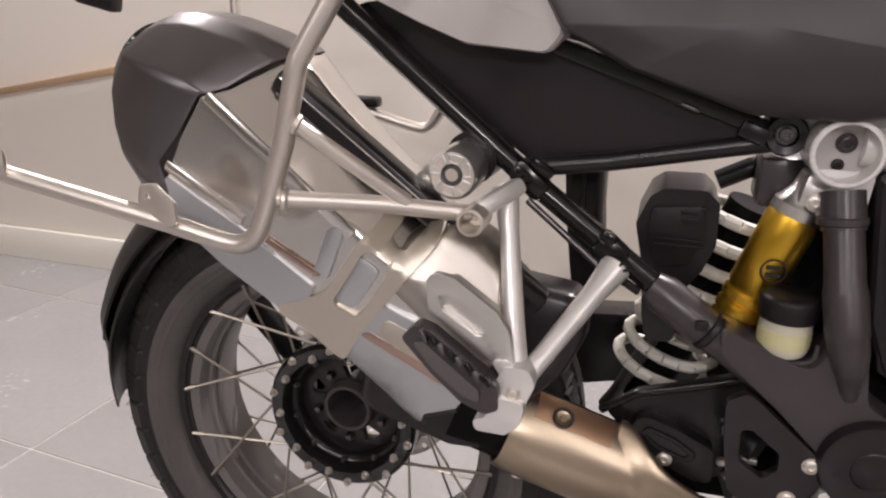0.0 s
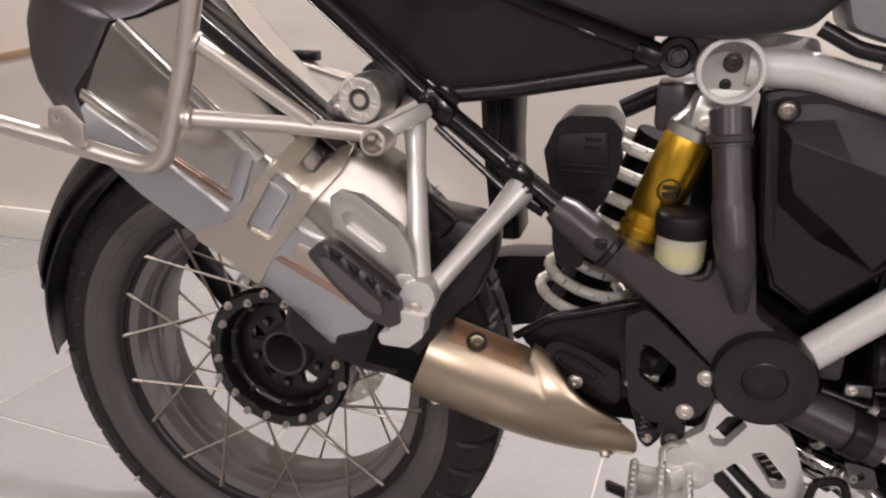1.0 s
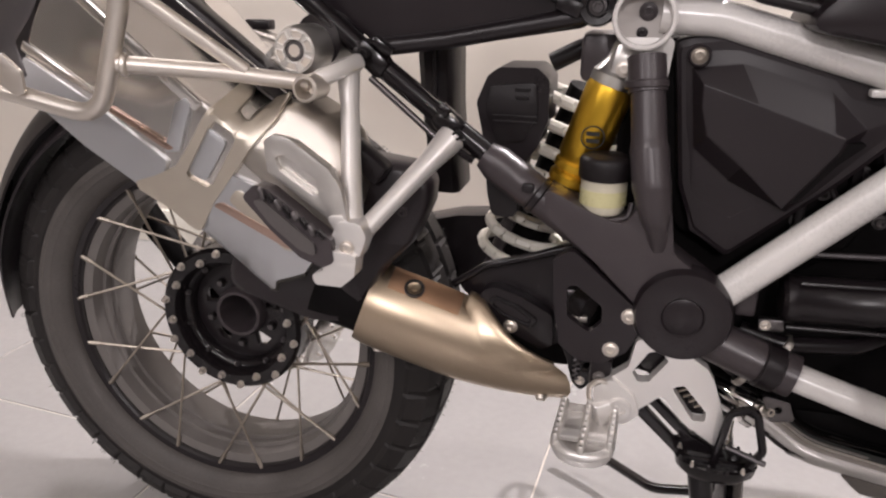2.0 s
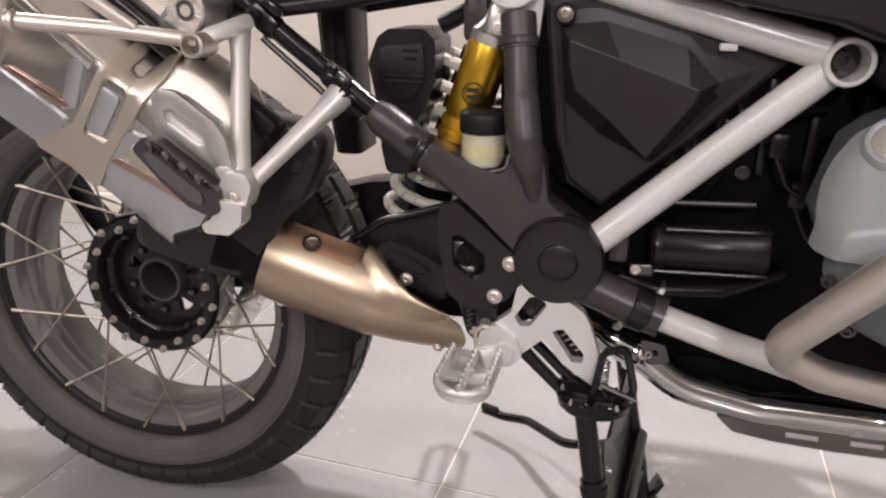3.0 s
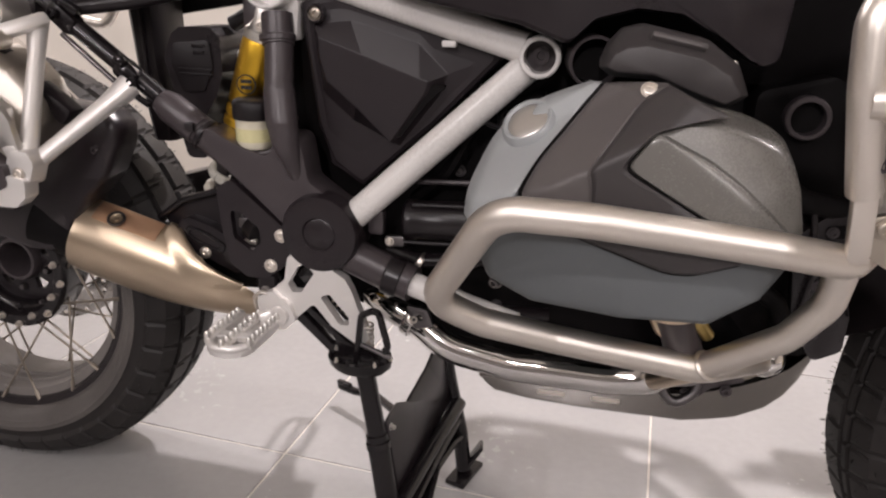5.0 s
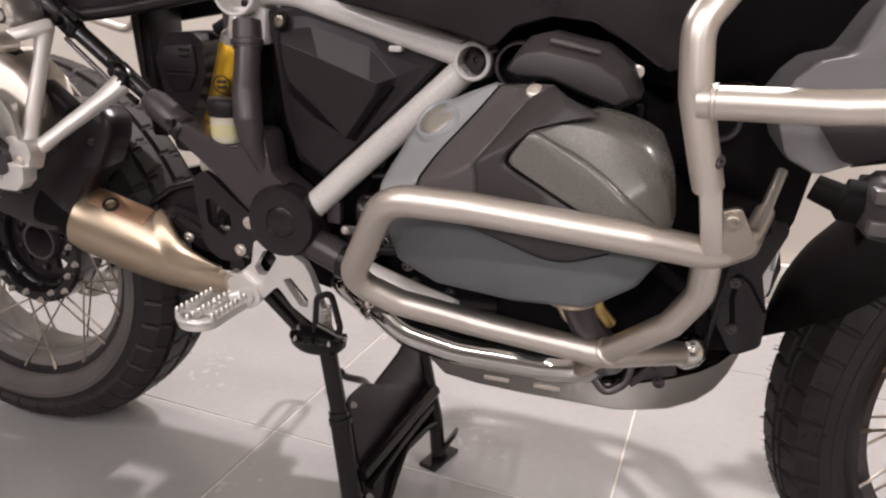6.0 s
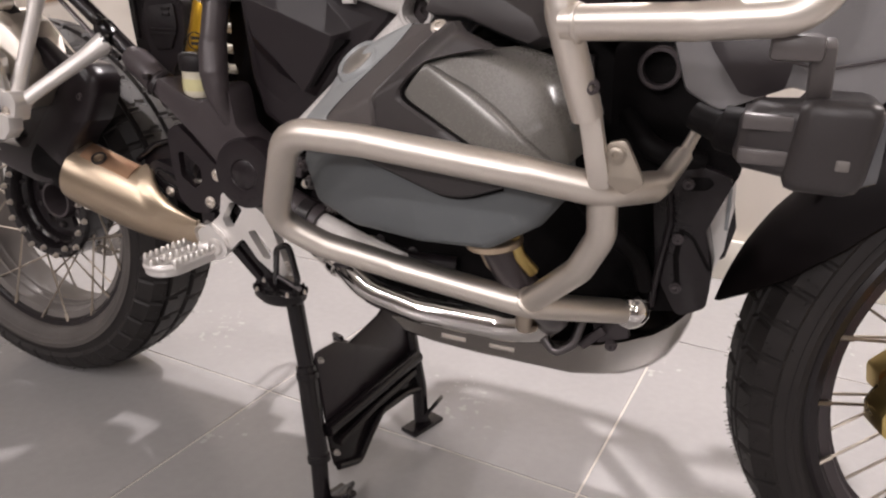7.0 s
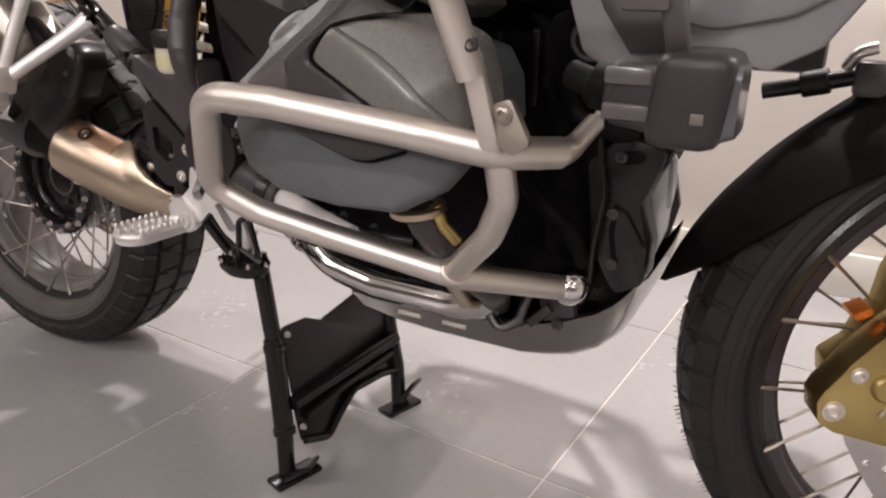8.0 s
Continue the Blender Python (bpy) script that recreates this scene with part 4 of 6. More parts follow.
part("shield_flange", loft([flange_section(*q) for q in ((0.425, 0.0528, 62, 82), (0.46, 0.0526, 52, 82), (0.50, 0.0522, 40, 77), (0.56, 0.0512, 25, 63), (0.64, 0.0492, 10, 49), (0.72, 0.0468, 4, 41), (0.80, 0.0440, 6, 37), (0.88, 0.0404, 14, 35), (0.95, 0.0370, 24, 35))]), BRONZE, header, "swelling rolled rim of the shield", angle=40)
part("shield_tag", loft([shield_section(t, 0.0538, 47, 80, 0.002) for t in (0.02, 0.2, 0.40)]), COPPER, header, "orange-copper anodised tag")
tag_c = SO + (SE - SO) * 0.17 + V(0, -0.030, 0) + V(0.34, 0, 0.94) * 0.0455
part("tag_badge", lathe([(0.0085, 0.0), (0.0085, 0.0030), (0.0112, 0.0030), (0.0112, 0.0)], tag_c, (0.2, -0.55, 0.8), 24, closed=True), CAP, header)
part("tag_badge", lathe([(0, 0.0022), (0.0030, 0.0022), (0.0034, 0.0012), (0.0060, 0.0012), (0.0076, 0.0020), (0.0084, 0.0010), (0.0084, -0.002), (0, -0.002)], tag_c, (0.2, -0.55, 0.8), 20), BRONZE, header)
for t, a in ((0.95, -47), (0.02, -70)):
    c = SO + (SE - SO) * t
    d = V(0, -math.cos(radians(a)), math.sin(radians(a)))
    part("shield_bolt", bolt(c + d * (0.0355 if t > 0.5 else 0.052), d, 0.0058, 0.005), STEEL, header)
part("link_pipe", tube([SO + SAX * -0.07, SO + SAX * 0.10], 0.043, 24), BACKING, bike, "black exhaust link pipe")
catch = part("heat_bracket", plate([(0.384, 0.462), (0.390, 0.474), (0.402, 0.478), (0.430, 0.470), (0.466, 0.452), (0.470, 0.410), (0.440, 0.418), (0.408, 0.434), (0.390, 0.448)], -0.138, -0.118, (), 0.005, 0.010), SATIN, bike, "black shield mounting bracket")
part("bracket_rib", plate([(0.394, 0.461), (0.402, 0.469), (0.428, 0.461), (0.452, 0.446), (0.446, 0.434), (0.412, 0.444)], -0.1405, -0.136, [[(0.400, 0.459), (0.405, 0.463), (0.426, 0.456), (0.444, 0.444), (0.440, 0.440), (0.413, 0.449)]], 0.0012, 0.006), GLOSS, catch)
part("bracket_bolt", bolt((0.421, -0.137, 0.433), OUT, 0.006, 0.004), STEEL, bike)

# ---- middle: frame, covers, shock, footrests, stand ----
frame_side = part("main_frame", plate([(0.450, 0.606), (0.500, 0.582), (0.532, 0.572), (0.546, 0.600), (0.572, 0.600), (0.580, 0.548), (0.628, 0.515), (0.642, 0.474), (0.618, 0.440), (0.590, 0.452), (0.553, 0.489), (0.510, 0.530), (0.458, 0.574)], -0.176, -0.130, (), 0.014, 0.014), FRAME, bike, "dark grey cast main frame")
part("frame_tube", tube([(0.398, -0.150, 0.620), (0.50, -0.156, 0.553), (0.575, -0.158, 0.503)], 0.0185, 22), FRAME, frame_side)
part("tube_collar", tube([(0.388, -0.149, 0.627), (0.400, -0.150, 0.619), (0.438, -0.154, 0.594)], 0.0185, 22, 0.01, 3, radii=lambda t: 0.0145 + 0.0045 * min(1, t * 4)), FRAME, frame_side)
part("collar_clip", ring((0.441, -0.1545, 0.592), (0.83, -0.07, -0.55), 0.0200, 0.017, 0.008, 24), SATIN, frame_side)
part("clip_screw", box(0.436, -0.173, 0.602, 0.012, 0.008, 0.009, 0.002), SATIN, frame_side)
part("upright_tube", tube([(0.536, -0.138, 0.722), (0.541, -0.150, 0.690), (0.546, -0.166, 0.650), (0.552, -0.176, 0.614), (0.559, -0.180, 0.585), (0.565, -0.168, 0.552)], 0.0182, 22, 0.07, 8, radii=lambda t: 0.0160 + 0.002 * min(1, t * 3) - 0.0085 * max(0, (t - 0.55) / 0.45) ** 1.6), FRAME, frame_side)
part("upright_sleeve", tube([(0.5355, -0.138, 0.728), (0.540, -0.148, 0.696)], 0.0180, 22), FRAME, frame_side, "black rubber sleeve")
part("sleeve_clip", ring((0.5385, -0.146, 0.700), (-0.1, 0.15, 1), 0.0205, 0.016, 0.008, 24), FRAME, frame_side, "dark hose clip")
part("pivot_cap", lathe([(0, 0.0045), (0.0175, 0.0048), (0.0190, 0.0038), (0.0205, 0.0056), (0.036, 0.0070), (0.0445, 0.0055), (0.0475, -0.001), (0.0475, -0.02), (0, -0.02)], (0.595, -0.181, 0.4885), OUT, 48), PANEL, frame_side, "black round swingarm pivot cap")
part("front_sleeve", tube([(0.615, -0.158, 0.462), (0.672, -0.168, 0.444), (0.706, -0.174, 0.435)], 0.0215, 22), FRAME, frame_side)
part("sleeve_band", ring((0.672, -0.172, 0.4445), (0.95, 0, -0.3), 0.0232, 0.02, 0.02, 24), SATIN, frame_side)
part("frame_tube", tube([(0.702, -0.174, 0.436), (0.770, -0.188, 0.421), (0.83, -0.20, 0.41)], 0.0142, 20), WHITE, frame_side, "light grey painted tube")
part("frame_tube", tube([(0.622, -0.160, 0.500), (0.822, -0.153, 0.687)], 0.0165, 22), WHITE, frame_side, "light grey painted tube")
part("frame_tube", tube([(0.545, -0.128, 0.766), (0.600, -0.128, 0.763), (0.668, -0.132, 0.744), (0.818, -0.152, 0.704)], 0.0168, 22, 0.1), WHITE, frame_side, "light grey painted tube")
part("tube_socket", ring((0.834, -0.174, 0.697), (0, 1, 0), 0.0215, 0.0165, 0.048, 36), WHITE, frame_side, "light grey open frame socket")
part("socket_bolt", lathe([(0, -0.012), (0.0165, -0.012), (0.0165, -0.008), (0.009, -0.008), (0.0088, 0), (0.0045, 0), (0.004, -0.004), (0, -0.004)], (0.834, -0.152, 0.697), OUT, 28), FRAME, frame_side)
part("tube_socket", ring((0.530, -0.158, 0.763), (0, 1, 0), 0.0288, 0.0245, 0.066, 40), WHITE, frame_side, "light grey open frame socket")
part("socket_back", lathe([(0, 0.002), (0.0255, 0.002), (0.0255, -0.004), (0, -0.004)], (0.530, -0.128, 0.763), OUT, 28), SEATGREY, frame_side)
part("socket_bolt", bolt((0.533, -0.130, 0.768), OUT, 0.0065, 0.004), FRAME, frame_side)
part("socket_bolt", bolt((0.529, -0.130, 0.749), OUT, 0.004, 0.003), SATIN, frame_side)
part("socket_web", plate([(0.512, 0.745), (0.520, 0.700), (0.556, 0.700), (0.560, 0.745)], -0.135, -0.105, (), 0.004, 0.006), WHITE, frame_side)
part("upper_web", plate([(0.478, 0.782), (0.520, 0.800), (0.600, 0.790), (0.610, 0.765), (0.560, 0.750), (0.490, 0.758)], -0.122, -0.098, (), 0.004, 0.008), WHITE, frame_side)
part("wire_tab", box(0.735, -0.145, 0.705, 0.016, 0.012, 0.007, 0.002), WHITE, frame_side)

# subframe
sub = part("rear_subframe", tube([(-0.06, -0.138, 0.985), (0.085, -0.138, 0.862), (0.262, -0.138, 0.718), (0.41, -0.149, 0.613)], 0.0112, 16, 0.08), GLOSS, bike, "black tubular rear subframe")
part("subframe_rail", tube([(0.250, -0.134, 0.724), (0.340, -0.124, 0.736), (0.478, -0.116, 0.763)], 0.0092, 14, 0.05), SATIN, sub)
part("subframe_rail", tube([(0.266, -0.150, 0.698), (0.340, -0.155, 0.640)], 0.0034, 10), CAP, sub, "thin metal rail")
part("clamp", bar((0.250, -0.140, 0.730), (0.282, -0.142, 0.703), 0.025, 0.026, 0.008), GLOSS, sub)
part("clamp_lug", bar((0.268, -0.148, 0.737), (0.288, -0.144, 0.722), 0.011, 0.014, 0.004), GLOSS, sub)
part("clamp_lug", bar((0.340, -0.158, 0.676), (0.352, -0.160, 0.667), 0.012, 0.012, 0.004), GLOSS, sub)
part("frame_strap", tube([(0.352, -0.152, 0.640), (0.364, -0.160, 0.630), (0.378, -0.160, 0.622)], 0.0040, 8, 0.01), GLOSS, sub)
part("clamp", bar((0.336, -0.148, 0.667), (0.362, -0.150, 0.646), 0.0245, 0.026, 0.008), GLOSS, sub)
part("clamp_bolt", bolt((0.262, -0.157, 0.722), OUT, 0.005, 0.005), GLOSS, sub)
part("clamp_bolt", bolt((0.362, -0.166, 0.648), OUT, 0.005, 0.005), GLOSS, sub)
part("mount_boss", lathe([(0, 0.004), (0.010, 0.004), (0.0105, 0.010), (0.0165, 0.012), (0.0185, 0.008), (0.0185, -0.03), (0, -0.03)], (0.486, -0.118, 0.771), OUT, 28), SATIN, sub)
part("boss_bolt", bolt((0.486, -0.122, 0.771), OUT, 0.0065, 0.006), CAP, sub)
part("rail_tip", bar((0.448, -0.122, 0.776), (0.472, -0.124, 0.766), 0.016, 0.014, 0.003), SATIN, sub)

# seat, side panel and tank
part("side_panel", plate([(0.070, 0.872), (0.130, 0.880), (0.300, 0.842), (0.460, 0.782), (0.472, 0.765), (0.340, 0.736), (0.268, 0.724), (0.180, 0.790)], -0.118, -0.098, (), 0.003, 0.008), PANEL, bike, "black textured side panel under the seat")
part("panel_trim", bar((0.280, -0.124, 0.840), (0.470, -0.120, 0.774), 0.016, 0.012, 0.004), SATIN, bike)
part("panel_clip", bar((0.396, -0.127, 0.793), (0.412, -0.127, 0.7875), 0.003, 0.006, 0.001), CAP, bike)
part("seat_flank", pillow([(0.05, 0.905), (0.105, 0.882), (0.160, 0.857), (0.205, 0.840), (0.279, 0.834), (0.294, 0.852), (0.262, 0.905), (0.24, 0.96), (0.05, 0.99)], [(1, 0.05), (1, 0.004), (0.97, 0), (0.8, 0), (0.4, 0)], lambda x, z: -0.162 + 0.25 * max(0, z - 0.88) - 0.1 * max(0, 0.15 - x), 0.012), SEATGREY, bike, "pale grey passenger seat flank")
part("seat", pillow([(0.262, 0.900), (0.290, 0.856), (0.350, 0.824), (0.452, 0.790), (0.530, 0.788), (0.586, 0.800), (0.612, 0.830), (0.60, 1.0), (0.30, 1.0)], [(1, 0.08), (1, 0.012), (0.975, 0.003), (0.93, 0), (0.6, 0), (0.2, 0)], lambda x, z: -0.178 + 0.35 * max(0, z - 0.86) + 0.5 * max(0, 0.815 - z), 0.02), TANK, bike, "matt dark grey rider seat")
part("tank_lower_panel", pillow([(0.604, 0.826), (0.612, 0.800), (0.650, 0.788), (0.80, 0.762), (0.84, 0.80), (0.80, 0.95), (0.62, 0.95)], [(1, 0.06), (1, 0.010), (0.97, 0.002), (0.9, 0), (0.5, 0)], lambda x, z: -0.172 + 0.3 * max(0, z - 0.84), 0.015), SILVERPAINT, bike, "light grey painted tank panel")
part("tank_edge", tube([(0.595, -0.150, 0.800), (0.625, -0.155, 0.784), (0.70, -0.158, 0.768), (0.80, -0.17, 0.745)], 0.007, 10, 0.03), SATIN, bike, "black trim under the tank")
part("fuel_tank", pillow([(0.655, 0.758), (0.745, 0.742), (0.812, 0.730), (0.862, 0.712), (0.885, 0.735), (0.925, 0.746), (0.968, 0.742), (1.015, 0.716), (1.040, 0.698), (1.056, 0.704), (1.064, 0.80), (1.06, 1.0), (0.82, 1.0), (0.72, 0.83)], [(1, 0.10), (1, 0.012), (0.985, 0.003), (0.94, 0), (0.6, 0), (0.2, 0)], lambda x, z: -0.208 + 0.3 * max(0, z - 0.82) + 0.25 * max(0, 0.78 - x), 0.012), PANEL, bike, "matt black fuel tank flank", angle=30)
part("tank_bolt", bolt((1.012, -0.212, 0.699), OUT, 0.005, 0.004), STEEL, bike)

# triangular cover between the frame tubes
cover_y = lambda x, z: -0.128 - 0.06 * max(0, x - 0.6) * 0.5
side_cover = part("side_cover", pillow([(0.560, 0.744), (0.600, 0.752), (0.648, 0.738), (0.798, 0.698), (0.720, 0.616), (0.632, 0.536), (0.596, 0.560), (0.578, 0.606)], [(1, 0.03), (1, 0.002), (0.985, -0.003), (0.93, -0.006), (0.80, -0.006), (0.4, -0.006)], cover_y, 0.006, 2), COVER_BLACK, bike, "black faceted plastic side cover", angle=14)
RIM_XZ = [(0.562, 0.742), (0.612, 0.748), (0.700, 0.723), (0.796, 0.699), (0.740, 0.642), (0.680, 0.588), (0.634, 0.539), (0.594, 0.561), (0.576, 0.640)]
FOOT_XZ = [(0.578, 0.720), (0.622, 0.725), (0.699, 0.704), (0.733, 0.672), (0.724, 0.650), (0.678, 0.590), (0.622, 0.617), (0.588, 0.645), (0.582, 0.690)]
TOP_XZ = [(0.588, 0.707), (0.640, 0.690), (0.704, 0.668), (0.714, 0.665), (0.710, 0.652), (0.671, 0.596), (0.630, 0.634), (0.597, 0.660), (0.589, 0.686)]
part("cover_shell", gem([[(x, cover_y(x, z) + d, z) for x, z in ring_] for ring_, d in ((RIM_XZ, 0.010), (RIM_XZ, -0.004), (FOOT_XZ, -0.008), (TOP_XZ, -0.024))]), COVER_BLACK, side_cover, angle=8)
# Near-black plate: the dark of a slot given by colour, not by depth.
part("cover_slot", plate([(0.677, 0.600), (0.704, 0.645), (0.718, 0.661), (0.734, 0.661), (0.712, 0.640), (0.684, 0.603)], -0.1515, -0.130, (), 0.001, 0.002), BACKING, side_cover, "near-black plate in place of a slot")
part("cover_bolt", bolt((0.582, -0.140, 0.731), OUT, 0.0060, 0.004), SPOKE, side_cover)
part("bolt_cup", ring((0.582, -0.146, 0.731), (0, 1, 0), 0.0105, 0.0080, 0.014, 24), PANEL, side_cover)

# Added black filler plates: they hide coil and gaps behind the side cover.
part("coil_blocker", plate([(0.512, 0.742), (0.600, 0.742), (0.600, 0.560), (0.540, 0.560), (0.516, 0.620)], -0.090, -0.074, (), 0.004, 0.008), BACKING, side_cover, "added black plate that hides the coil spring")
part("airbox", plate([(0.548, 0.742), (0.600, 0.750), (0.700, 0.720), (0.640, 0.560), (0.590, 0.552), (0.556, 0.600)], -0.112, -0.030, (), 0.006, 0.010), BACKING, side_cover, "added black filler for the airbox behind the cover")

# shock absorber
shock_a, shock_b = V(0.464, -0.112, 0.572), V(0.506, -0.114, 0.698)
sd = (shock_b - shock_a).normalized()
sl = (shock_b - shock_a).length
prof = [(0, 0), (0.021, 0), (0.0225, 0.004)]
for g in (0.012, 0.026, 0.040):
    prof += [(0.0240, g), (0.0240, g + 0.007), (0.0215, g + 0.0095), (0.0215, g + 0.0115)]
prof += [(0.0240, 0.055), (0.0240, sl - 0.006), (0.0225, sl), (0, sl)]
shock = part("shock_absorber", lathe(prof, shock_a, sd, 36), GOLD, bike, "gold anodised shock absorber reservoir")
part("shock_top", lathe([(0.0, 0.0), (0.0235, 0.0), (0.0235, 0.010), (0.020, 0.014), (0.015, 0.024), (0.014, 0.04), (0, 0.044)], shock_b, sd, 28), ALU, shock, "cast silver shock top")
part("shock_lug", bar((0.514, -0.126, 0.708), (0.520, -0.124, 0.738), 0.026, 0.022, 0.006), ALU, shock)
part("lug_bolt", bolt((0.516, -0.138, 0.716), OUT, 0.006, 0.004), STEEL, shock)
mark_c = shock_a + sd * (sl * 0.62)
mark_c = mark_c + V(0.10, -1, -0.05).normalized() * 0.0242
part("round_mark", lathe([(0.0105, 0), (0.0105, 0.0012), (0.0118, 0.0012), (0.0118, 0)], mark_c, (0.10, -1, -0.05), 28, closed=True), INK, shock, "black printed ring mark")
for dz in (0.0035, -0.0035):
    part("mark_bar", box(0, 0, 0, 0.013, 0.0012, 0.004, 0, Matrix.Translation(mark_c + V(0, -0.0006, dz))), INK, shock)
coil = []
ca, cb = V(0.405, 0.005, 0.46), V(0.482, -0.015, 0.68)
cd = (cb - ca).normalized()
cx = cd.orthogonal().normalized()
cy = cd.cross(cx)
for k in range(8 * 20 + 1):
    a = math.tau * k / 20
    coil.append(ca + (cb - ca) * (k / 160) + (cx * math.cos(a) + cy * math.sin(a)) * 0.052)
part("coil_spring", tube(coil, 0.0068, 8, 0.0), SKIRT, shock, "pale painted coil spring")
part("damper_rod", tube([ca - cd * 0.04, cb], 0.026, 18), BACKING, shock)

# brake fluid reservoir
res = part("fluid_reservoir", lathe([(0, 0), (0.019, 0), (0.0215, 0.004), (0.0225, 0.012), (0.0225, 0.032), (0.024, 0.034), (0, 0.034)], (0.508, -0.152, 0.579), (0, 0, 1), 28), FLUID, bike, "milky translucent brake fluid reservoir")
part("fluid", lathe([(0, 0.009), (0.0229, 0.009), (0.0229, 0.024), (0, 0.024)], (0.508, -0.152, 0.579), (0, 0, 1), 28), FLUID_IN, res, "yellowish fluid window")
part("reservoir_cap", lathe([(0, 0.034), (0.0245, 0.034), (0.0255, 0.037), (0.0255, 0.052), (0.024, 0.055), (0.02, 0.057), (0, 0.057)], (0.508, -0.152, 0.579), (0, 0, 1), 32), BLACK, res, "black screw cap")
part("reservoir_hook", tube([(0.486, -0.158, 0.580), (0.505, -0.172, 0.573), (0.534, -0.165, 0.578), (0.536, -0.160, 0.592)], 0.0025, 8, 0.01), FRAME, res)

# black canister
can = part("canister", plate([(0.367, 0.672), (0.378, 0.700), (0.390, 0.709), (0.430, 0.710), (0.443, 0.698), (0.444, 0.656), (0.434, 0.628), (0.418, 0.604), (0.416, 0.548), (0.388, 0.548), (0.382, 0.575), (0.377, 0.628)], -0.102, -0.02, (), 0.010, 0.010), SATIN, bike, "black plastic canister with moulded ribs")
part("canister_face", plate([(0.381, 0.690), (0.430, 0.695), (0.433, 0.664), (0.420, 0.634), (0.392, 0.630), (0.378, 0.664)], -0.1050, -0.10, (), 0.002, 0.006), BLACK, can)
for k, (w, z) in enumerate(((0.046, 0.660), (0.046, 0.654), (0.016, 0.688), (0.014, 0.680))):
    part("moulded_bar", box(0.410 + (0.006 if k > 1 else 0), -0.1062, z, w, 0.0016, 0.0022 if k < 2 else 0.004, 0.0004), BLACK, can)
part("canister_hose", tube([(0.404, -0.05, 0.552), (0.398, -0.034, 0.522), (0.362, 0.0, 0.425), (0.35, 0.01, 0.40)], 0.0085, 14, 0.03), FRAME, bike, "black rubber hose")
part("top_hose", tube([(0.440, -0.06, 0.712), (0.470, -0.06, 0.728), (0.50, -0.05, 0.735)], 0.010, 12, 0.03), BLACK, bike, "black rubber hose")
part("valve_block", box(0.492, -0.075, 0.722, 0.04, 0.05, 0.05, 0.008), FRAME, bike)
duct = part("inner_duct", loft([[V(x0, -0.045, z), V(x0 + 0.008, -0.053, z), V(x1 - 0.006, -0.053, z), V(x1, -0.045, z), V(x1, 0.015, z), V(x1 - 0.006, 0.023, z), V(x0 + 0.008, 0.023, z), V(x0, 0.015, z)] for z, x0, x1 in ((0.780, 0.285, 0.330), (0.720, 0.286, 0.328), (0.660, 0.291, 0.329), (0.600, 0.299, 0.334), (0.556, 0.306, 0.338))]), BLACK, bike, "black plastic inner duct")
part("duct_rib", bar((0.306, -0.0545, 0.770), (0.311, -0.0545, 0.640), 0.005, 0.006, 0.002), SATIN, duct)
part("rear_inner_panel", plate([(0.24, 0.86), (0.46, 0.80), (0.47, 0.745), (0.30, 0.716), (0.262, 0.735)], 0.03, 0.05, (), 0.003, 0.01), BLACK, bike, "black panel under the seat")

part("swingarm", plate([(0.62, 0.53), (0.50, 0.505), (0.375, 0.487), (0.30, 0.480), (0.20, 0.452), (0.08, 0.405), (0.0, 0.395), (-0.05, 0.35), (-0.02, 0.29), (0.08, 0.285), (0.20, 0.345), (0.35, 0.385), (0.60, 0.41)], 0.100, 0.150, (), 0.014, 0.03), SATIN, bike, "black cast swingarm")
part("pivot_shield", plate([(0.356, 0.470), (0.388, 0.496), (0.442, 0.514), (0.482, 0.530), (0.512, 0.500), (0.505, 0.430), (0.455, 0.400), (0.400, 0.425)], -0.120, -0.108, (), 0.003, 0.008), SATIN, bike, "black inner shield at the pivot")
part("shield_rim", tube([(0.352, -0.124, 0.470), (0.388, -0.124, 0.497), (0.442, -0.124, 0.514), (0.490, -0.122, 0.530)], 0.0045, 10, 0.03), GLOSS, bike)
part("guard_box", box(0.523, -0.172, 0.412, 0.022, 0.014, 0.030, 0.003), SATIN, bike, "small black plastic block")
part("block_bolt", bolt((0.522, -0.179, 0.408), OUT, 0.005, 0.004), RIM, bike)

# plates and bracket round the pivot
part("heel_guard", plate([(0.466, 0.532), (0.484, 0.545), (0.552, 0.488), (0.556, 0.460), (0.546, 0.440), (0.524, 0.424), (0.498, 0.424), (0.478, 0.440), (0.469, 0.490)], -0.179, -0.169, [[(0.482, 0.506), (0.492, 0.507), (0.518, 0.487), (0.519, 0.470), (0.507, 0.457), (0.484, 0.473)]], 0.0025, 0.010), PANEL, bike, "black heel guard plate")
for bx, bz in ((0.5455, 0.4805), (0.5305, 0.4415)):
    part("guard_bolt", bolt((bx, -0.179, bz), OUT, 0.0062, 0.004), STEEL, bike)
part("linkage_plate", box(0.496, -0.158, 0.462, 0.016, 0.006, 0.006, 0.001, Matrix()), STEEL, bike)
part("linkage_rod", tube([(0.472, -0.128, 0.486), (0.480, -0.136, 0.470), (0.487, -0.140, 0.448)], 0.0042, 10, 0.01), CAP, bike)
for lx, lz in ((0.474, 0.440), (0.480, 0.428), (0.489, 0.418)):
    part("cable_ferrule", lathe([(0, 0), (0.0048, 0), (0.0048, 0.010), (0.003, 0.013), (0, 0.013)], (lx, -0.135, lz), (0.5, -0.5, 0.4), 12), STEEL if lz > 0.43 else CAP, bike)
part("switch_body", tube([(0.505, -0.15, 0.470), (0.490, -0.14, 0.474)], 0.016, 16), BLACK, bike)
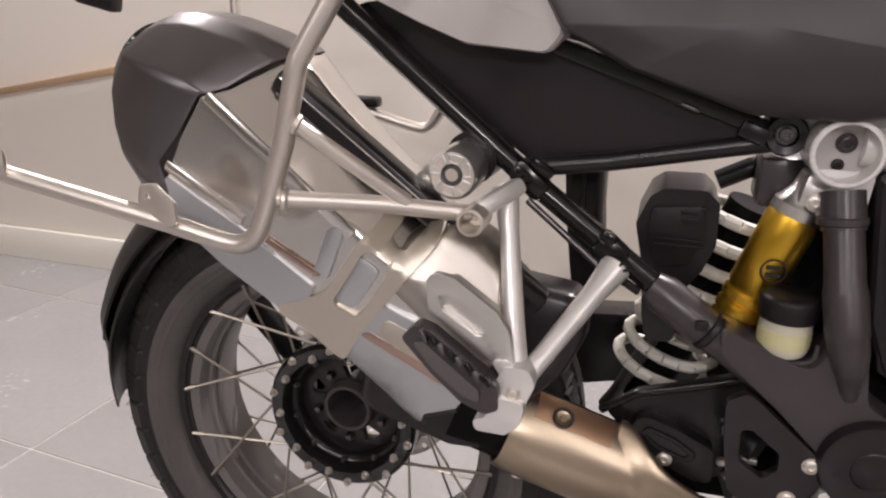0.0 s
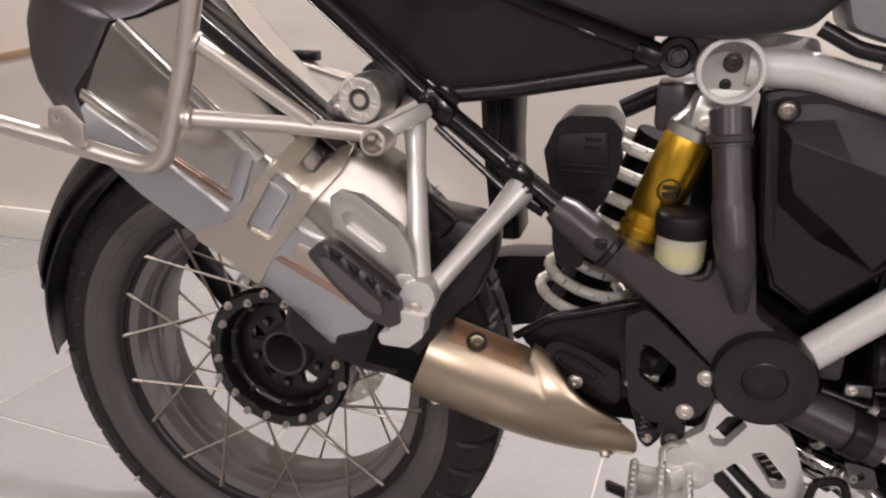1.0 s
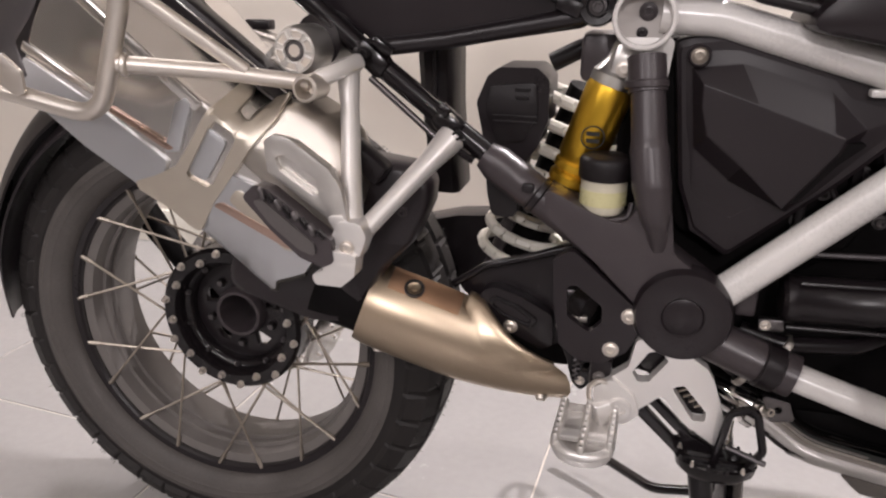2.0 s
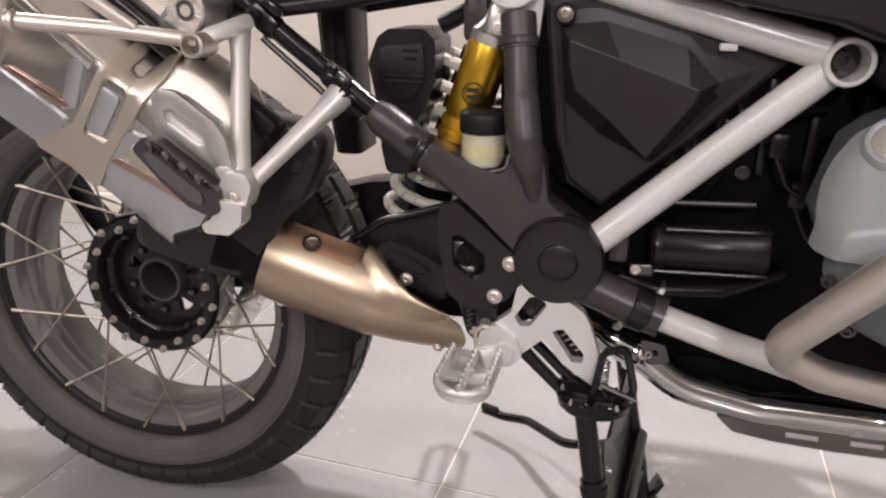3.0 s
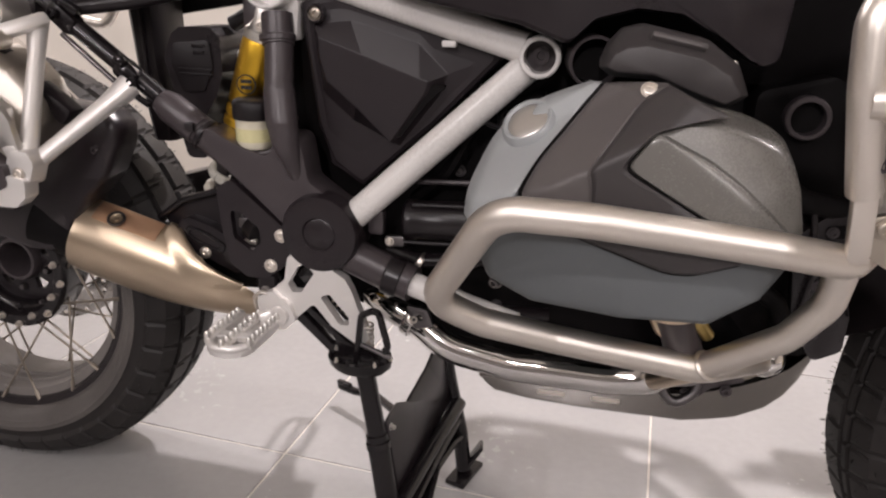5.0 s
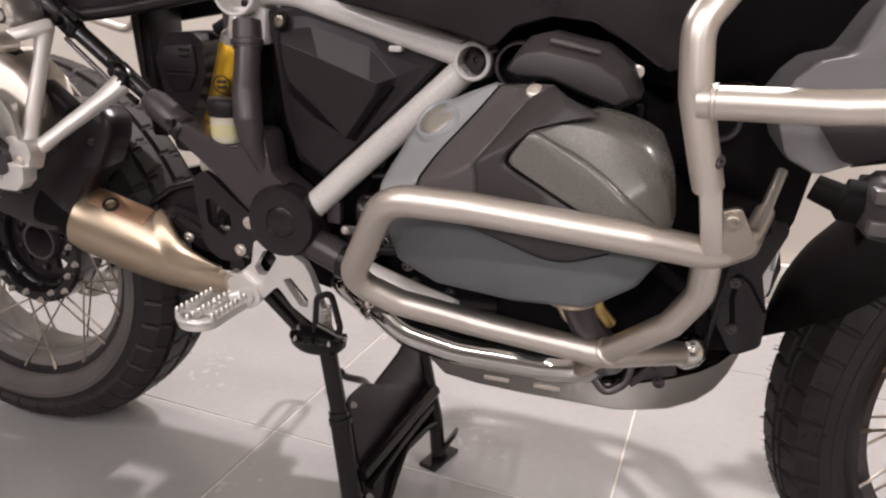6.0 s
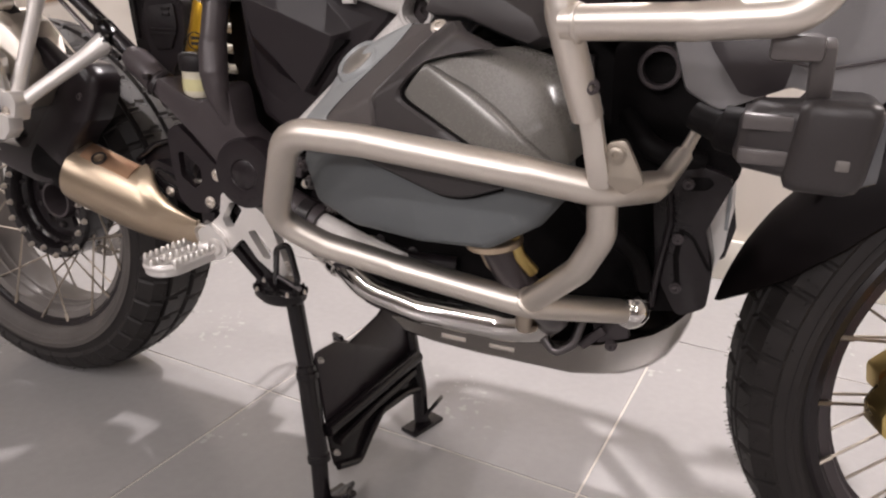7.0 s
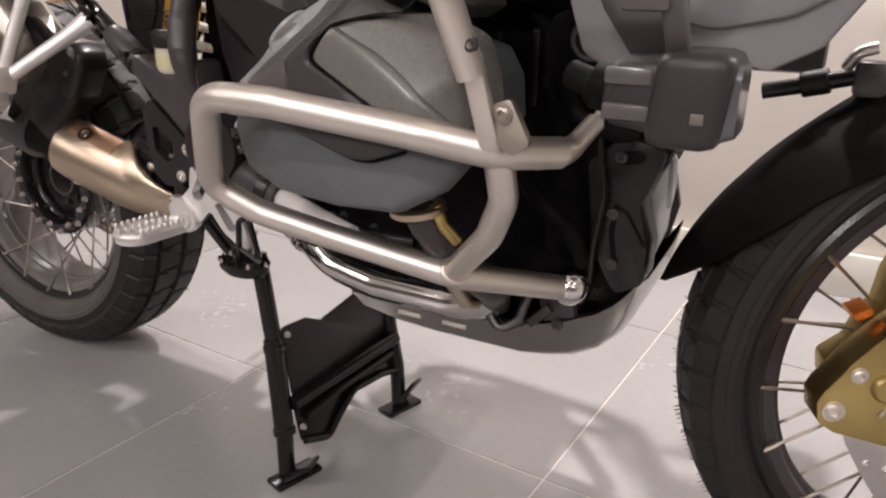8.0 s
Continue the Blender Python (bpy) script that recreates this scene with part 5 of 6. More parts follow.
part("linkage", box(0.480, -0.13, 0.478, 0.02, 0.02, 0.016, 0.004), CAP, bike)
rest = part("footrest_plate", plate([(0.555, 0.458), (0.571, 0.464), (0.606, 0.449), (0.626, 0.436), (0.634, 0.422), (0.655, 0.362), (0.644, 0.350), (0.608, 0.374), (0.586, 0.401), (0.556, 0.372), (0.534, 0.364), (0.518, 0.390), (0.534, 0.414), (0.550, 0.428)], -0.186, -0.172, [[(0.554, 0.423), (0.568, 0.447), (0.578, 0.450), (0.588, 0.440), (0.571, 0.414), (0.560, 0.413)], [(0.594, 0.411), (0.606, 0.415), (0.630, 0.388), (0.630, 0.377), (0.618, 0.377)]], 0.003, 0.006), CAST, bike, "pale cast footrest carrier plate")
link = part("brake_linkage", plate([(0.470, 0.432), (0.510, 0.432), (0.520, 0.408), (0.514, 0.374), (0.503, 0.358), (0.492, 0.370), (0.484, 0.398)], -0.128, -0.110, [circle(0.507, 0.392, 0.004, 8)], 0.003, 0.006), GLOSS, bike, "black brake linkage beside the footrest")
part("linkage_spring", tube([(0.496 + 0.0032 * math.cos(0.9 * k), -0.131, 0.426 - 0.0009 * k) for k in range(60)], 0.0011, 6, 0.0), CAP, link)
for lx, lz in ((0.486, 0.420), (0.505, 0.412), (0.501, 0.372)):
    part("linkage_bolt", bolt((lx, -0.1275, lz), OUT, 0.0042, 0.004), STEEL, link)
part("carrier_arm", plate([(0.517, 0.404), (0.519, 0.388), (0.531, 0.366), (0.552, 0.366), (0.566, 0.380), (0.558, 0.399), (0.535, 0.416)], -0.1945, -0.184, (), 0.0035, 0.008), CAST, rest)
part("arm_hook", tube([(0.514, -0.190, 0.388), (0.513, -0.193, 0.404), (0.522, -0.194, 0.413), (0.532, -0.192, 0.410)], 0.0026, 8, 0.01), STEEL, rest)
part("carrier_backing", plate([(0.556, 0.430), (0.575, 0.450), (0.590, 0.446), (0.634, 0.388), (0.632, 0.374), (0.618, 0.374), (0.594, 0.402), (0.570, 0.414)], -0.166, -0.158, (), 0.002, 0.004), GLOSS, rest, "black bracket behind the carrier slots")
for k in range(4):
    part("backing_rib", bar((0.602 + 0.006 * k, -0.168, 0.398 - 0.005 * k), (0.612 + 0.006 * k, -0.168, 0.404 - 0.005 * k), 0.0022, 0.004, 0.0005), SPOKE, rest)
part("rest_boss", lathe([(0, 0.010), (0.006, 0.010), (0.0065, 0.014), (0.011, 0.014), (0.0125, 0.01), (0.0125, -0.01), (0, -0.01)], (0.545, -0.184, 0.384), OUT, 20), CAST, rest)
footrest = part("footrest", bar((0.548, -0.180, 0.382), (0.520, -0.196, 0.374), 0.024, 0.022, 0.004), CAST, bike, "toothed metal footrest")
FA, FB = V(0.516, -0.184, 0.376), V(0.512, -0.276, 0.376)
fd = (FB - FA).normalized()
fs = V(-fd.y, fd.x, 0).normalized()
part("rest_rail", tube([FA - fs * 0.026, FB - fs * 0.026 - fd * 0.016, FB - fs * 0.012, FB + fs * 0.012, FB + fs * 0.026 - fd * 0.016, FA + fs * 0.026], 0.0048, 10, 0.02), CAST, footrest)
part("rest_rail", tube([FA, FB], 0.0042, 10), CAST, footrest)
def sole(half, inset, z, n=10):
    """A stadium outline round the footrest, at height z."""
    out = [FA - fs * (half - inset)]
    for k in range(n + 1):
        a = -math.pi / 2 + math.pi * k / n
        out.append(FB - fd * (0.022 + inset * 0.2) + fs * (half - inset) * math.sin(a) + fd * (0.024 - inset) * math.cos(a))
    return [V(p.x, p.y, z) for p in out + [FA + fs * (half - inset)]]


part("rest_sole", loft([sole(0.027, 0, 0.365), sole(0.029, 0, 0.368), sole(0.029, 0, 0.374), sole(0.029, 0.003, 0.376), sole(0.029, 0.006, 0.374), sole(0.028, 0.006, 0.366)]), CAST, footrest, angle=50)
part("rest_web", box(0, 0, 0, 0.05, 0.014, 0.006, 0.001, Matrix.Translation(FA + fd * 0.058 - V(0, 0, 0.001))), CAST, footrest)
for off, n, s0 in ((-0.026, 8, 0.010), (0.0, 9, 0.006), (0.026, 8, 0.010)):
    for k in range(n):
        p = FA + fs * off + fd * (s0 + (0.092 - s0 - (0.014 if off else 0)) * k / (n - 1))
        part("tooth", lathe([(0, -0.002), (0.0040, -0.002), (0.0034, 0.009), (0.0018, 0.0115), (0, 0.0115)], p, (0, 0, 1), 8), ALU, footrest)

# rear brake pedal
pedal = part("brake_pedal", plate([(0.556, 0.392), (0.572, 0.398), (0.622, 0.352), (0.655, 0.338), (0.664, 0.320), (0.640, 0.308), (0.616, 0.322), (0.560, 0.374)], -0.178, -0.166, [[(0.566, 0.384), (0.574, 0.386), (0.612, 0.350), (0.606, 0.344)]], 0.002, 0.006), GLOSS, bike, "black brake pedal with toothed step")
part("pedal_loop", tube([(0.642, -0.196, 0.334), (0.650, -0.200, 0.400), (0.672, -0.205, 0.412), (0.684, -0.205, 0.365), (0.668, -0.196, 0.326)], 0.0042, 8, 0.012), GLOSS, pedal)
part("pedal_bar", tube([(0.650, -0.200, 0.362), (0.688, -0.206, 0.352)], 0.0030, 8), CAP, pedal)
def oval(cx, cy, z, ax, ay, n=28):
    return [V(cx + ax * math.cos(math.tau * k / n), cy + ay * math.sin(math.tau * k / n), z) for k in range(n)]


step = [oval(0.645, -0.190, z, ax, ay) for z, ax, ay in ((0.322, 0.030, 0.018), (0.330, 0.038, 0.024), (0.340, 0.040, 0.026), (0.340, 0.036, 0.022), (0.332, 0.033, 0.019), (0.324, 0.026, 0.014))]
part("pedal_step", loft(step + step[:1], caps=False), GLOSS, pedal)
part("step_bar", tube([(0.612, -0.190, 0.334), (0.678, -0.190, 0.334)], 0.004, 8), GLOSS, pedal)
for k in range(14):
    a = math.tau * k / 14
    part("tooth", lathe([(0, 0), (0.0028, 0), (0.0014, 0.006), (0, 0.006)], (0.645 + 0.038 * math.cos(a), -0.190 + 0.024 * math.sin(a), 0.339), (0, 0, 1), 6), STEEL if k % 3 == 0 else GLOSS, pedal)
part("pedal_spring", tube([V(0.652 + 0.006 * math.cos(k * 1.05), -0.178 + 0.006 * math.sin(k * 1.05), 0.345 + 0.0009 * k) for k in range(40)], 0.0014, 6, 0), STEEL, pedal)

# centre stand
stand = tagged(part("centre_stand", tube([(0.630, -0.146, 0.335), (0.655, -0.153, 0.205), (0.681, -0.172, 0.075), (0.694, -0.186, 0.012)], 0.0125, 18, 0.05), GLOSS, bike, "black enamelled steel centre stand"))
part("stand_leg", tube([(0.654, -0.153, 0.208), (0.681, -0.172, 0.075)], 0.0148, 18), GLOSS, stand)
for p in ((0.656, -0.1535, 0.2), (0.6805, -0.1715, 0.078)):
    part("stand_ring", ring(p, (0.19, -0.14, -0.95), 0.0168, 0.012, 0.012, 24), GLOSS, stand)
part("stand_leg", tube([(0.672, 0.075, 0.34), (0.706, 0.080, 0.165), (0.728, 0.074, 0.075), (0.738, 0.062, 0.014)], 0.0125, 18, 0.05), GLOSS, stand)
part("cross_tube", tube([(0.688, -0.158, 0.112), (0.724, 0.074, 0.130)], 0.0115, 14), GLOSS, stand)


def sheet(points, thick, mat, parent, name, bevel=0.0015):
    """A flat sheet through 3D corner points."""
    pts = rounded([Vector(p) for p in points], 0.008, 3)
    nrm = (Vector(points[1]) - Vector(points[0])).cross(Vector(points[-1]) - Vector(points[0])).normalized() * (thick / 2)
    bm = loft([[p - nrm for p in pts], [p + nrm for p in pts]])
    bmesh.ops.recalc_face_normals(bm, faces=bm.faces)
    return part(name, soften(bm, bevel, 60), mat, parent)


sheet([(0.664, -0.146, 0.226), (0.664, -0.090, 0.220), (0.671, -0.062, 0.206), (0.683, 0.010, 0.226), (0.690, 0.040, 0.250), (0.696, 0.082, 0.225), (0.710, 0.076, 0.134), (0.682, -0.150, 0.116)], 0.005, PANEL, stand, "stand_panel")
sheet([(0.680, -0.150, 0.110), (0.711, 0.070, 0.128), (0.727, 0.076, 0.070), (0.716, 0.030, 0.078), (0.704, -0.035, 0.078), (0.703, -0.075, 0.045), (0.705, -0.098, 0.024), (0.694, -0.150, 0.045)], 0.005, GLOSS, stand, "lower_web")
part("web_rib", tube([(0.696, -0.140, 0.082), (0.708, -0.060, 0.098), (0.724, 0.060, 0.106)], 0.007, 10, 0.05), GLOSS, stand)
part("web_flange", tube([(0.700, -0.148, 0.046), (0.708, -0.100, 0.028), (0.709, -0.072, 0.052), (0.712, -0.035, 0.080), (0.724, 0.030, 0.080), (0.734, 0.078, 0.070)], 0.0055, 10, 0.02), GLOSS, stand)
part("stand_foot", bar((0.690, -0.214, 0.0045), (0.712, -0.140, 0.0045), 0.034, 0.008, 0.002, (0, 0, 1)), GLOSS, stand)
part("foot_flap", bar((0.700, -0.190, 0.010), (0.736, -0.172, 0.036), 0.042, 0.007, 0.002, (-0.5, 0, 0.8)), GLOSS, stand)
part("stand_foot", bar((0.728, 0.030, 0.0045), (0.750, 0.100, 0.0045), 0.034, 0.008, 0.002, (0, 0, 1)), GLOSS, stand)
part("foot_flap", bar((0.738, 0.070, 0.012), (0.764, 0.082, 0.052), 0.036, 0.007, 0.002, (-0.8, 0, 0.5)), GLOSS, stand)
for p in ((0.668, -0.139, 0.213), (0.696, -0.148, 0.070)):
    part("web_stud", bolt(p, (0.9, -0.4, 0.2), 0.0035, 0.008), ALU, stand)
part("stand_tang", tube([(0.712, 0.080, 0.130), (0.680, 0.075, 0.104), (0.616, 0.095, 0.080), (0.548, 0.180, 0.058), (0.505, 0.200, 0.046), (0.472, 0.219, 0.042)], 0.0075, 12, 0.06), GLOSS, stand, "black foot lever")
part("tang_pad", bar((0.495, 0.205, 0.048), (0.464, 0.223, 0.044), 0.020, 0.010, 0.003), GLOSS, stand)

# ---- engine and front ----
def head_y(x, z):
    """The outer face of the cylinder head: flat planes that meet in soft creases."""
    rear = 1.55 * z - 0.90 * x - 0.178
    planes = (0.0,
              0.55 * ((x - 0.943) * 0.57 + (z - 0.660) * 0.82),
              min(rear, 0.062 + 0.40 * (rear - 0.062)),
              0.62 * (z - 0.668),
              0.36 * (0.868 - x),
              0.40 * ((0.905 - x) * 0.42 + (0.537 - z) * 0.91),
              0.60 * (x - 1.020))
    return -0.375 + 0.0022 * math.log(sum(math.exp(p / 0.0022) for p in planes))


# Plain black block for the engine mass; it also closes the view through.
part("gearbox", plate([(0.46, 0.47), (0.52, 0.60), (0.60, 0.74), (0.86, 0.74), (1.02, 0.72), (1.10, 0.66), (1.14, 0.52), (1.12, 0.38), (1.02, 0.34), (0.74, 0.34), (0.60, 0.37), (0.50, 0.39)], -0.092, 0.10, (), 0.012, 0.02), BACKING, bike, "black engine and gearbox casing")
for k in range(9):
    x = 0.70 + 0.045 * k
    part("casing_rib", box(x, -0.096, 0.60 + 0.012 * (k % 3), 0.010, 0.012, 0.10 - 0.015 * (k % 2), 0.003), SATIN, bike)
for bx, bz in ((0.720, 0.600), (0.752, 0.622), (0.775, 0.575), (0.742, 0.555), (0.700, 0.570), (0.690, 0.410), (0.745, 0.395), (0.795, 0.385), (0.850, 0.372)):
    part("casing_bolt", bolt((bx, -0.094, bz), OUT, 0.0055, 0.006), CAP, bike)
# Added black block: closes the open gap between exhaust shield and heel guard.
part("pivot_gap_filler", plate([(0.395, 0.462), (0.560, 0.470), (0.580, 0.400), (0.560, 0.378), (0.420, 0.372), (0.395, 0.390)], -0.100, -0.045, (), 0.008, 0.016), BACKING, bike, "added black block that closes the gap behind the pivot")
part("wiring_loom", tube([(0.690, -0.11, 0.52), (0.735, -0.125, 0.56), (0.760, -0.12, 0.61), (0.790, -0.11, 0.64), (0.84, -0.11, 0.65)], 0.008, 8, 0.03), BACKING, bike)
part("fuel_rail", tube([(0.70, -0.135, 0.548), (0.785, -0.135, 0.552)], 0.003, 8), FRAME, bike)
starter = part("starter_motor", lathe([(0, 0), (0.020, 0), (0.0245, 0.004), (0.0245, 0.012), (0.023, 0.014), (0.0235, 0.098), (0.026, 0.102), (0.026, 0.112), (0.0, 0.114)], (0.688, -0.142, 0.503), (1, -0.02, 0.05), 28), SATIN, bike, "black starter motor")
part("motor_rod", tube([(0.692, -0.166, 0.483), (0.800, -0.168, 0.488)], 0.0022, 8), SATIN, starter)
part("motor_rod", tube([(0.700, -0.158, 0.526), (0.800, -0.160, 0.531)], 0.0022, 8), SATIN, starter)
part("motor_lug", bar((0.668, -0.158, 0.480), (0.692, -0.160, 0.482), 0.014, 0.010, 0.003), CAP, starter)
part("lug_bolt", bolt((0.674, -0.163, 0.481), OUT, 0.004, 0.004), STEEL, starter)
part("side_sensor", box(0.655, -0.150, 0.500, 0.02, 0.016, 0.03, 0.004), FRAME, bike)

for hx, hz in ((0.712, 0.640), (0.756, 0.664), (0.800, 0.610), (0.826, 0.560)):
    part("plug_connector", box(hx, -0.112, hz, 0.018, 0.022, 0.026, 0.004), SATIN, bike, "black cable connector")
    part("cable", tube([(hx, -0.118, hz - 0.012), (hx + 0.012, -0.128, hz - 0.040), (hx + 0.034, -0.118, hz - 0.052), (hx + 0.05, -0.10, hz - 0.03)], 0.0030, 8, 0.015), SATIN, bike)
for cx_, cz_ in ((0.700, 0.448), (0.742, 0.402), (0.664, 0.408)):
    part("hose_clip", ring((cx_, -0.128, cz_), (0.8, -0.1, -0.5), 0.0125, 0.010, 0.008, 20), STEEL, bike)
part("lower_hose", tube([(0.640, -0.115, 0.425), (0.664, -0.126, 0.408), (0.742, -0.130, 0.402), (0.80, -0.12, 0.385), (0.86, -0.10, 0.38)], 0.0095, 12, 0.04), SATIN, bike, "black rubber hose")
part("lower_hose", tube([(0.660, -0.12, 0.455), (0.700, -0.130, 0.448), (0.77, -0.125, 0.452), (0.83, -0.10, 0.47)], 0.0085, 12, 0.04), SATIN, bike, "black rubber hose")
part("bracket_tab", plate([(0.688, 0.392), (0.716, 0.388), (0.724, 0.366), (0.700, 0.362)], -0.142, -0.136, [circle(0.706, 0.377, 0.004, 8)], 0.001, 0.004), CAP, bike)

# boxer cylinder with its cover
head = part("cylinder_head", pillow([(0.794, 0.560), (0.803, 0.606), (0.822, 0.640), (0.850, 0.662), (0.896, 0.686), (0.940, 0.690), (0.985, 0.670), (1.036, 0.652), (1.059, 0.618), (1.064, 0.562), (1.040, 0.530), (1.000, 0.507), (0.930, 0.501), (0.852, 0.503), (0.812, 0.522)],
                                   [(0.78, 0.20), (0.84, 0.085), (0.91, 0.050), (0.96, 0.028), (0.985, 0.014), (0.97, 0.006), (0.945, 0.002), (0.91, 0), (0.84, 0), (0.77, 0), (0.70, 0), (0.62, 0), (0.54, 0), (0.46, 0), (0.38, 0), (0.30, 0), (0.22, 0), (0.12, 0)], head_y, 0.012, 4), COVER, bike, "grey metal boxer cylinder head cover", angle=26)
part("cylinder_barrel", lathe([(0.062, 0), (0.062, 0.02)] + [q for k in range(6) for q in ((0.058, 0.024 + 0.012 * k), (0.068, 0.027 + 0.012 * k), (0.068, 0.031 + 0.012 * k), (0.058, 0.034 + 0.012 * k))] + [(0.062, 0.10), (0, 0.10)], (0.93, -0.09, 0.585), OUT, 36), BACKING, head, "black finned cylinder barrel")


GROOVE = [(0.899, 0.689), (0.873, 0.655), (0.853, 0.630), (0.841, 0.607), (0.852, 0.592), (0.882, 0.580)]
RIDGE = [(0.948, 0.694), (0.927, 0.679), (0.912, 0.657), (0.894, 0.633), (0.897, 0.622), (0.898, 0.600)]
CREASE = [(0.943, 0.662), (0.960, 0.653), (0.981, 0.643), (1.006, 0.626), (1.031, 0.604), (1.052, 0.584)]
part("rear_shell", strip([(0.888, 0.689), (0.850, 0.673), (0.820, 0.655), (0.805, 0.634), (0.792, 0.603), (0.789, 0.574)], [(0.897, 0.689), (0.871, 0.655), (0.851, 0.630), (0.838, 0.608), (0.832, 0.592), (0.828, 0.576)], head_y, 0.005, 0.016, 14, 0.002, lambda f, t: 0.020 * (0.25 + 0.75 * t) * max(0, 0.30 - f) ** 2 / 0.09), COVER_SILVER, head, "silver grey rear shell of the head cover, paled for light from above", angle=40)
part("shell_groove", tube([(x, head_y(x, z) - 0.0045, z) for x, z in eased([(0.898, 0.689), (0.872, 0.655), (0.852, 0.630), (0.839, 0.607), (0.846, 0.594)], 5)], 0.0018, 6, 0), BACKING, head)
# Facet and band are one trim; their light and shade come from two tones.
part("trim_facet", strip(GROOVE, RIDGE, head_y, 0.012, 0.016), COVER_FACET, head, "plastic trim, rear facet toned paler for the light on it", angle=40)
part("trim_band", strip(RIDGE + [(0.884, 0.580), (0.925, 0.567), (0.958, 0.556), (0.980, 0.556), (1.010, 0.567), (1.034, 0.578)], [(0.992, 0.675), (0.965, 0.670), (0.940, 0.664), (0.921, 0.641), (0.921, 0.634), (0.930, 0.628), (0.945, 0.620), (0.965, 0.609), (0.985, 0.598), (1.000, 0.589), (1.018, 0.581), (1.036, 0.578)], head_y, 0.0125, 0.016), COVER_DARK, head, "plastic trim band, toned darker for its shaded side", angle=40)
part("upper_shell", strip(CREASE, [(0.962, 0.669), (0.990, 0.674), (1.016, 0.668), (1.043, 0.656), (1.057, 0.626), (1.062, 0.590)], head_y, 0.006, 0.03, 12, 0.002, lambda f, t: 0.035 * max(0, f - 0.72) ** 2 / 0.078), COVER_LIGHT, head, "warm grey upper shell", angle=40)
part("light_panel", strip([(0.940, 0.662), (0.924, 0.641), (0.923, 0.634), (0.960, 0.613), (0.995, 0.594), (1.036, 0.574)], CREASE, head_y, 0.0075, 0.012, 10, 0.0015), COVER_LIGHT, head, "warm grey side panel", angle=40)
part("panel_gap", tube([(x, head_y(x, z) - 0.009, z) for x, z in eased([(0.938, 0.663), (0.922, 0.642), (0.922, 0.633), (0.958, 0.612), (0.994, 0.5925), (1.036, 0.572)], 5)], 0.0014, 6, 0), BACKING, head)
part("chevron_gap", tube([(x, head_y(x, z) - 0.004, z) for x, z in eased([(0.850, 0.592), (0.885, 0.578), (0.925, 0.565), (0.958, 0.554), (0.980, 0.554), (1.012, 0.566)], 5)], 0.0014, 6, 0), BACKING, head)
for lx, ly_, lz in ((0.803, -0.342, 0.540), (0.822, -0.338, 0.516)):
    part("flange_bolt", bolt((lx, ly_, lz), (-0.4, -0.9, -0.2), 0.0048, 0.006), CAP, head)
BADGE, BADGE_UP = (0.838, head_y(0.838, 0.655) - 0.0045, 0.655), (-0.36, -0.60, 0.715)
part("badge_ring", lathe([(0.0182, 0.0002), (0.0200, 0.0020), (0.0222, 0.0018), (0.0248, -0.001), (0.0262, -0.006), (0.0262, -0.012)], BADGE, BADGE_UP, 36), COVER_SILVER, head, "round emblem recess")
part("badge_disc", lathe([(0, 0.0012), (0.010, 0.0010), (0.0170, 0.0006), (0.0186, -0.0005), (0.0186, -0.006)], BADGE, BADGE_UP, 28), ALU, head, "plain round emblem disc")
part("cover_bolt", bolt((0.934, head_y(0.934, 0.689) - 0.012, 0.689), (0, -0.75, 0.65), 0.0055, 0.003), STEEL, head)
part("cover_bolt", bolt((0.800, -0.346, 0.556), (-0.5, -0.85, 0), 0.0045, 0.006), FRAME, head)
COIL_RIM = [(0.893, 0.699), (0.899, 0.716), (0.911, 0.730), (0.930, 0.735), (0.985, 0.724), (1.010, 0.705), (1.021, 0.680), (1.002, 0.668), (0.972, 0.678), (0.940, 0.690), (0.905, 0.691)]
COIL_FACE = [(0.900, 0.701), (0.905, 0.711), (0.915, 0.717), (0.931, 0.7195), (0.977, 0.711), (1.001, 0.697), (1.011, 0.682), (0.999, 0.675), (0.972, 0.684), (0.940, 0.696), (0.910, 0.697)]
coil_cover = part("coil_cover", gem([[(x, -0.20, z) for x, z in COIL_RIM], [(x, -0.268 + (0.022 if z > 0.715 else 0), z) for x, z in COIL_RIM], [(x, -0.293 + 0.06 * max(0, x - 0.95), z) for x, z in COIL_FACE]], 0.0022), COVER_DARK, bike, "dark grey ignition coil cover", angle=22)
# Paler strip that paints the light on the cover's top edge.
part("cover_lit_edge", bar((0.934, -0.276, 0.7265), (0.980, -0.273, 0.7170), 0.0050, 0.012, 0.0015, (0, -0.8, 0.6)), COVER_FACET, coil_cover, "paler strip for the lit top edge")
intake = part("intake_ring", ring((0.890, -0.190, 0.696), (-0.15, 1, 0), 0.0255, 0.0225, 0.05, 36), FRAME, bike, "black intake tube with bright rim")
part("intake_core", lathe([(0, 0.0), (0.022, 0.0), (0.022, -0.01), (0, -0.012)], (0.888, -0.165, 0.696), OUT, 28), BACKING, intake)
plug = part("frame_plug", ring((1.098, -0.170, 0.650), (0, 1, 0), 0.0215, 0.0165, 0.05, 28), FRAME, bike, "grey round frame socket")
part("plug_core", lathe([(0, 0.004), (0.009, 0.004), (0.010, 0), (0.018, -0.004), (0, -0.006)], (1.098, -0.150, 0.650), OUT, 20), SATIN, plug)

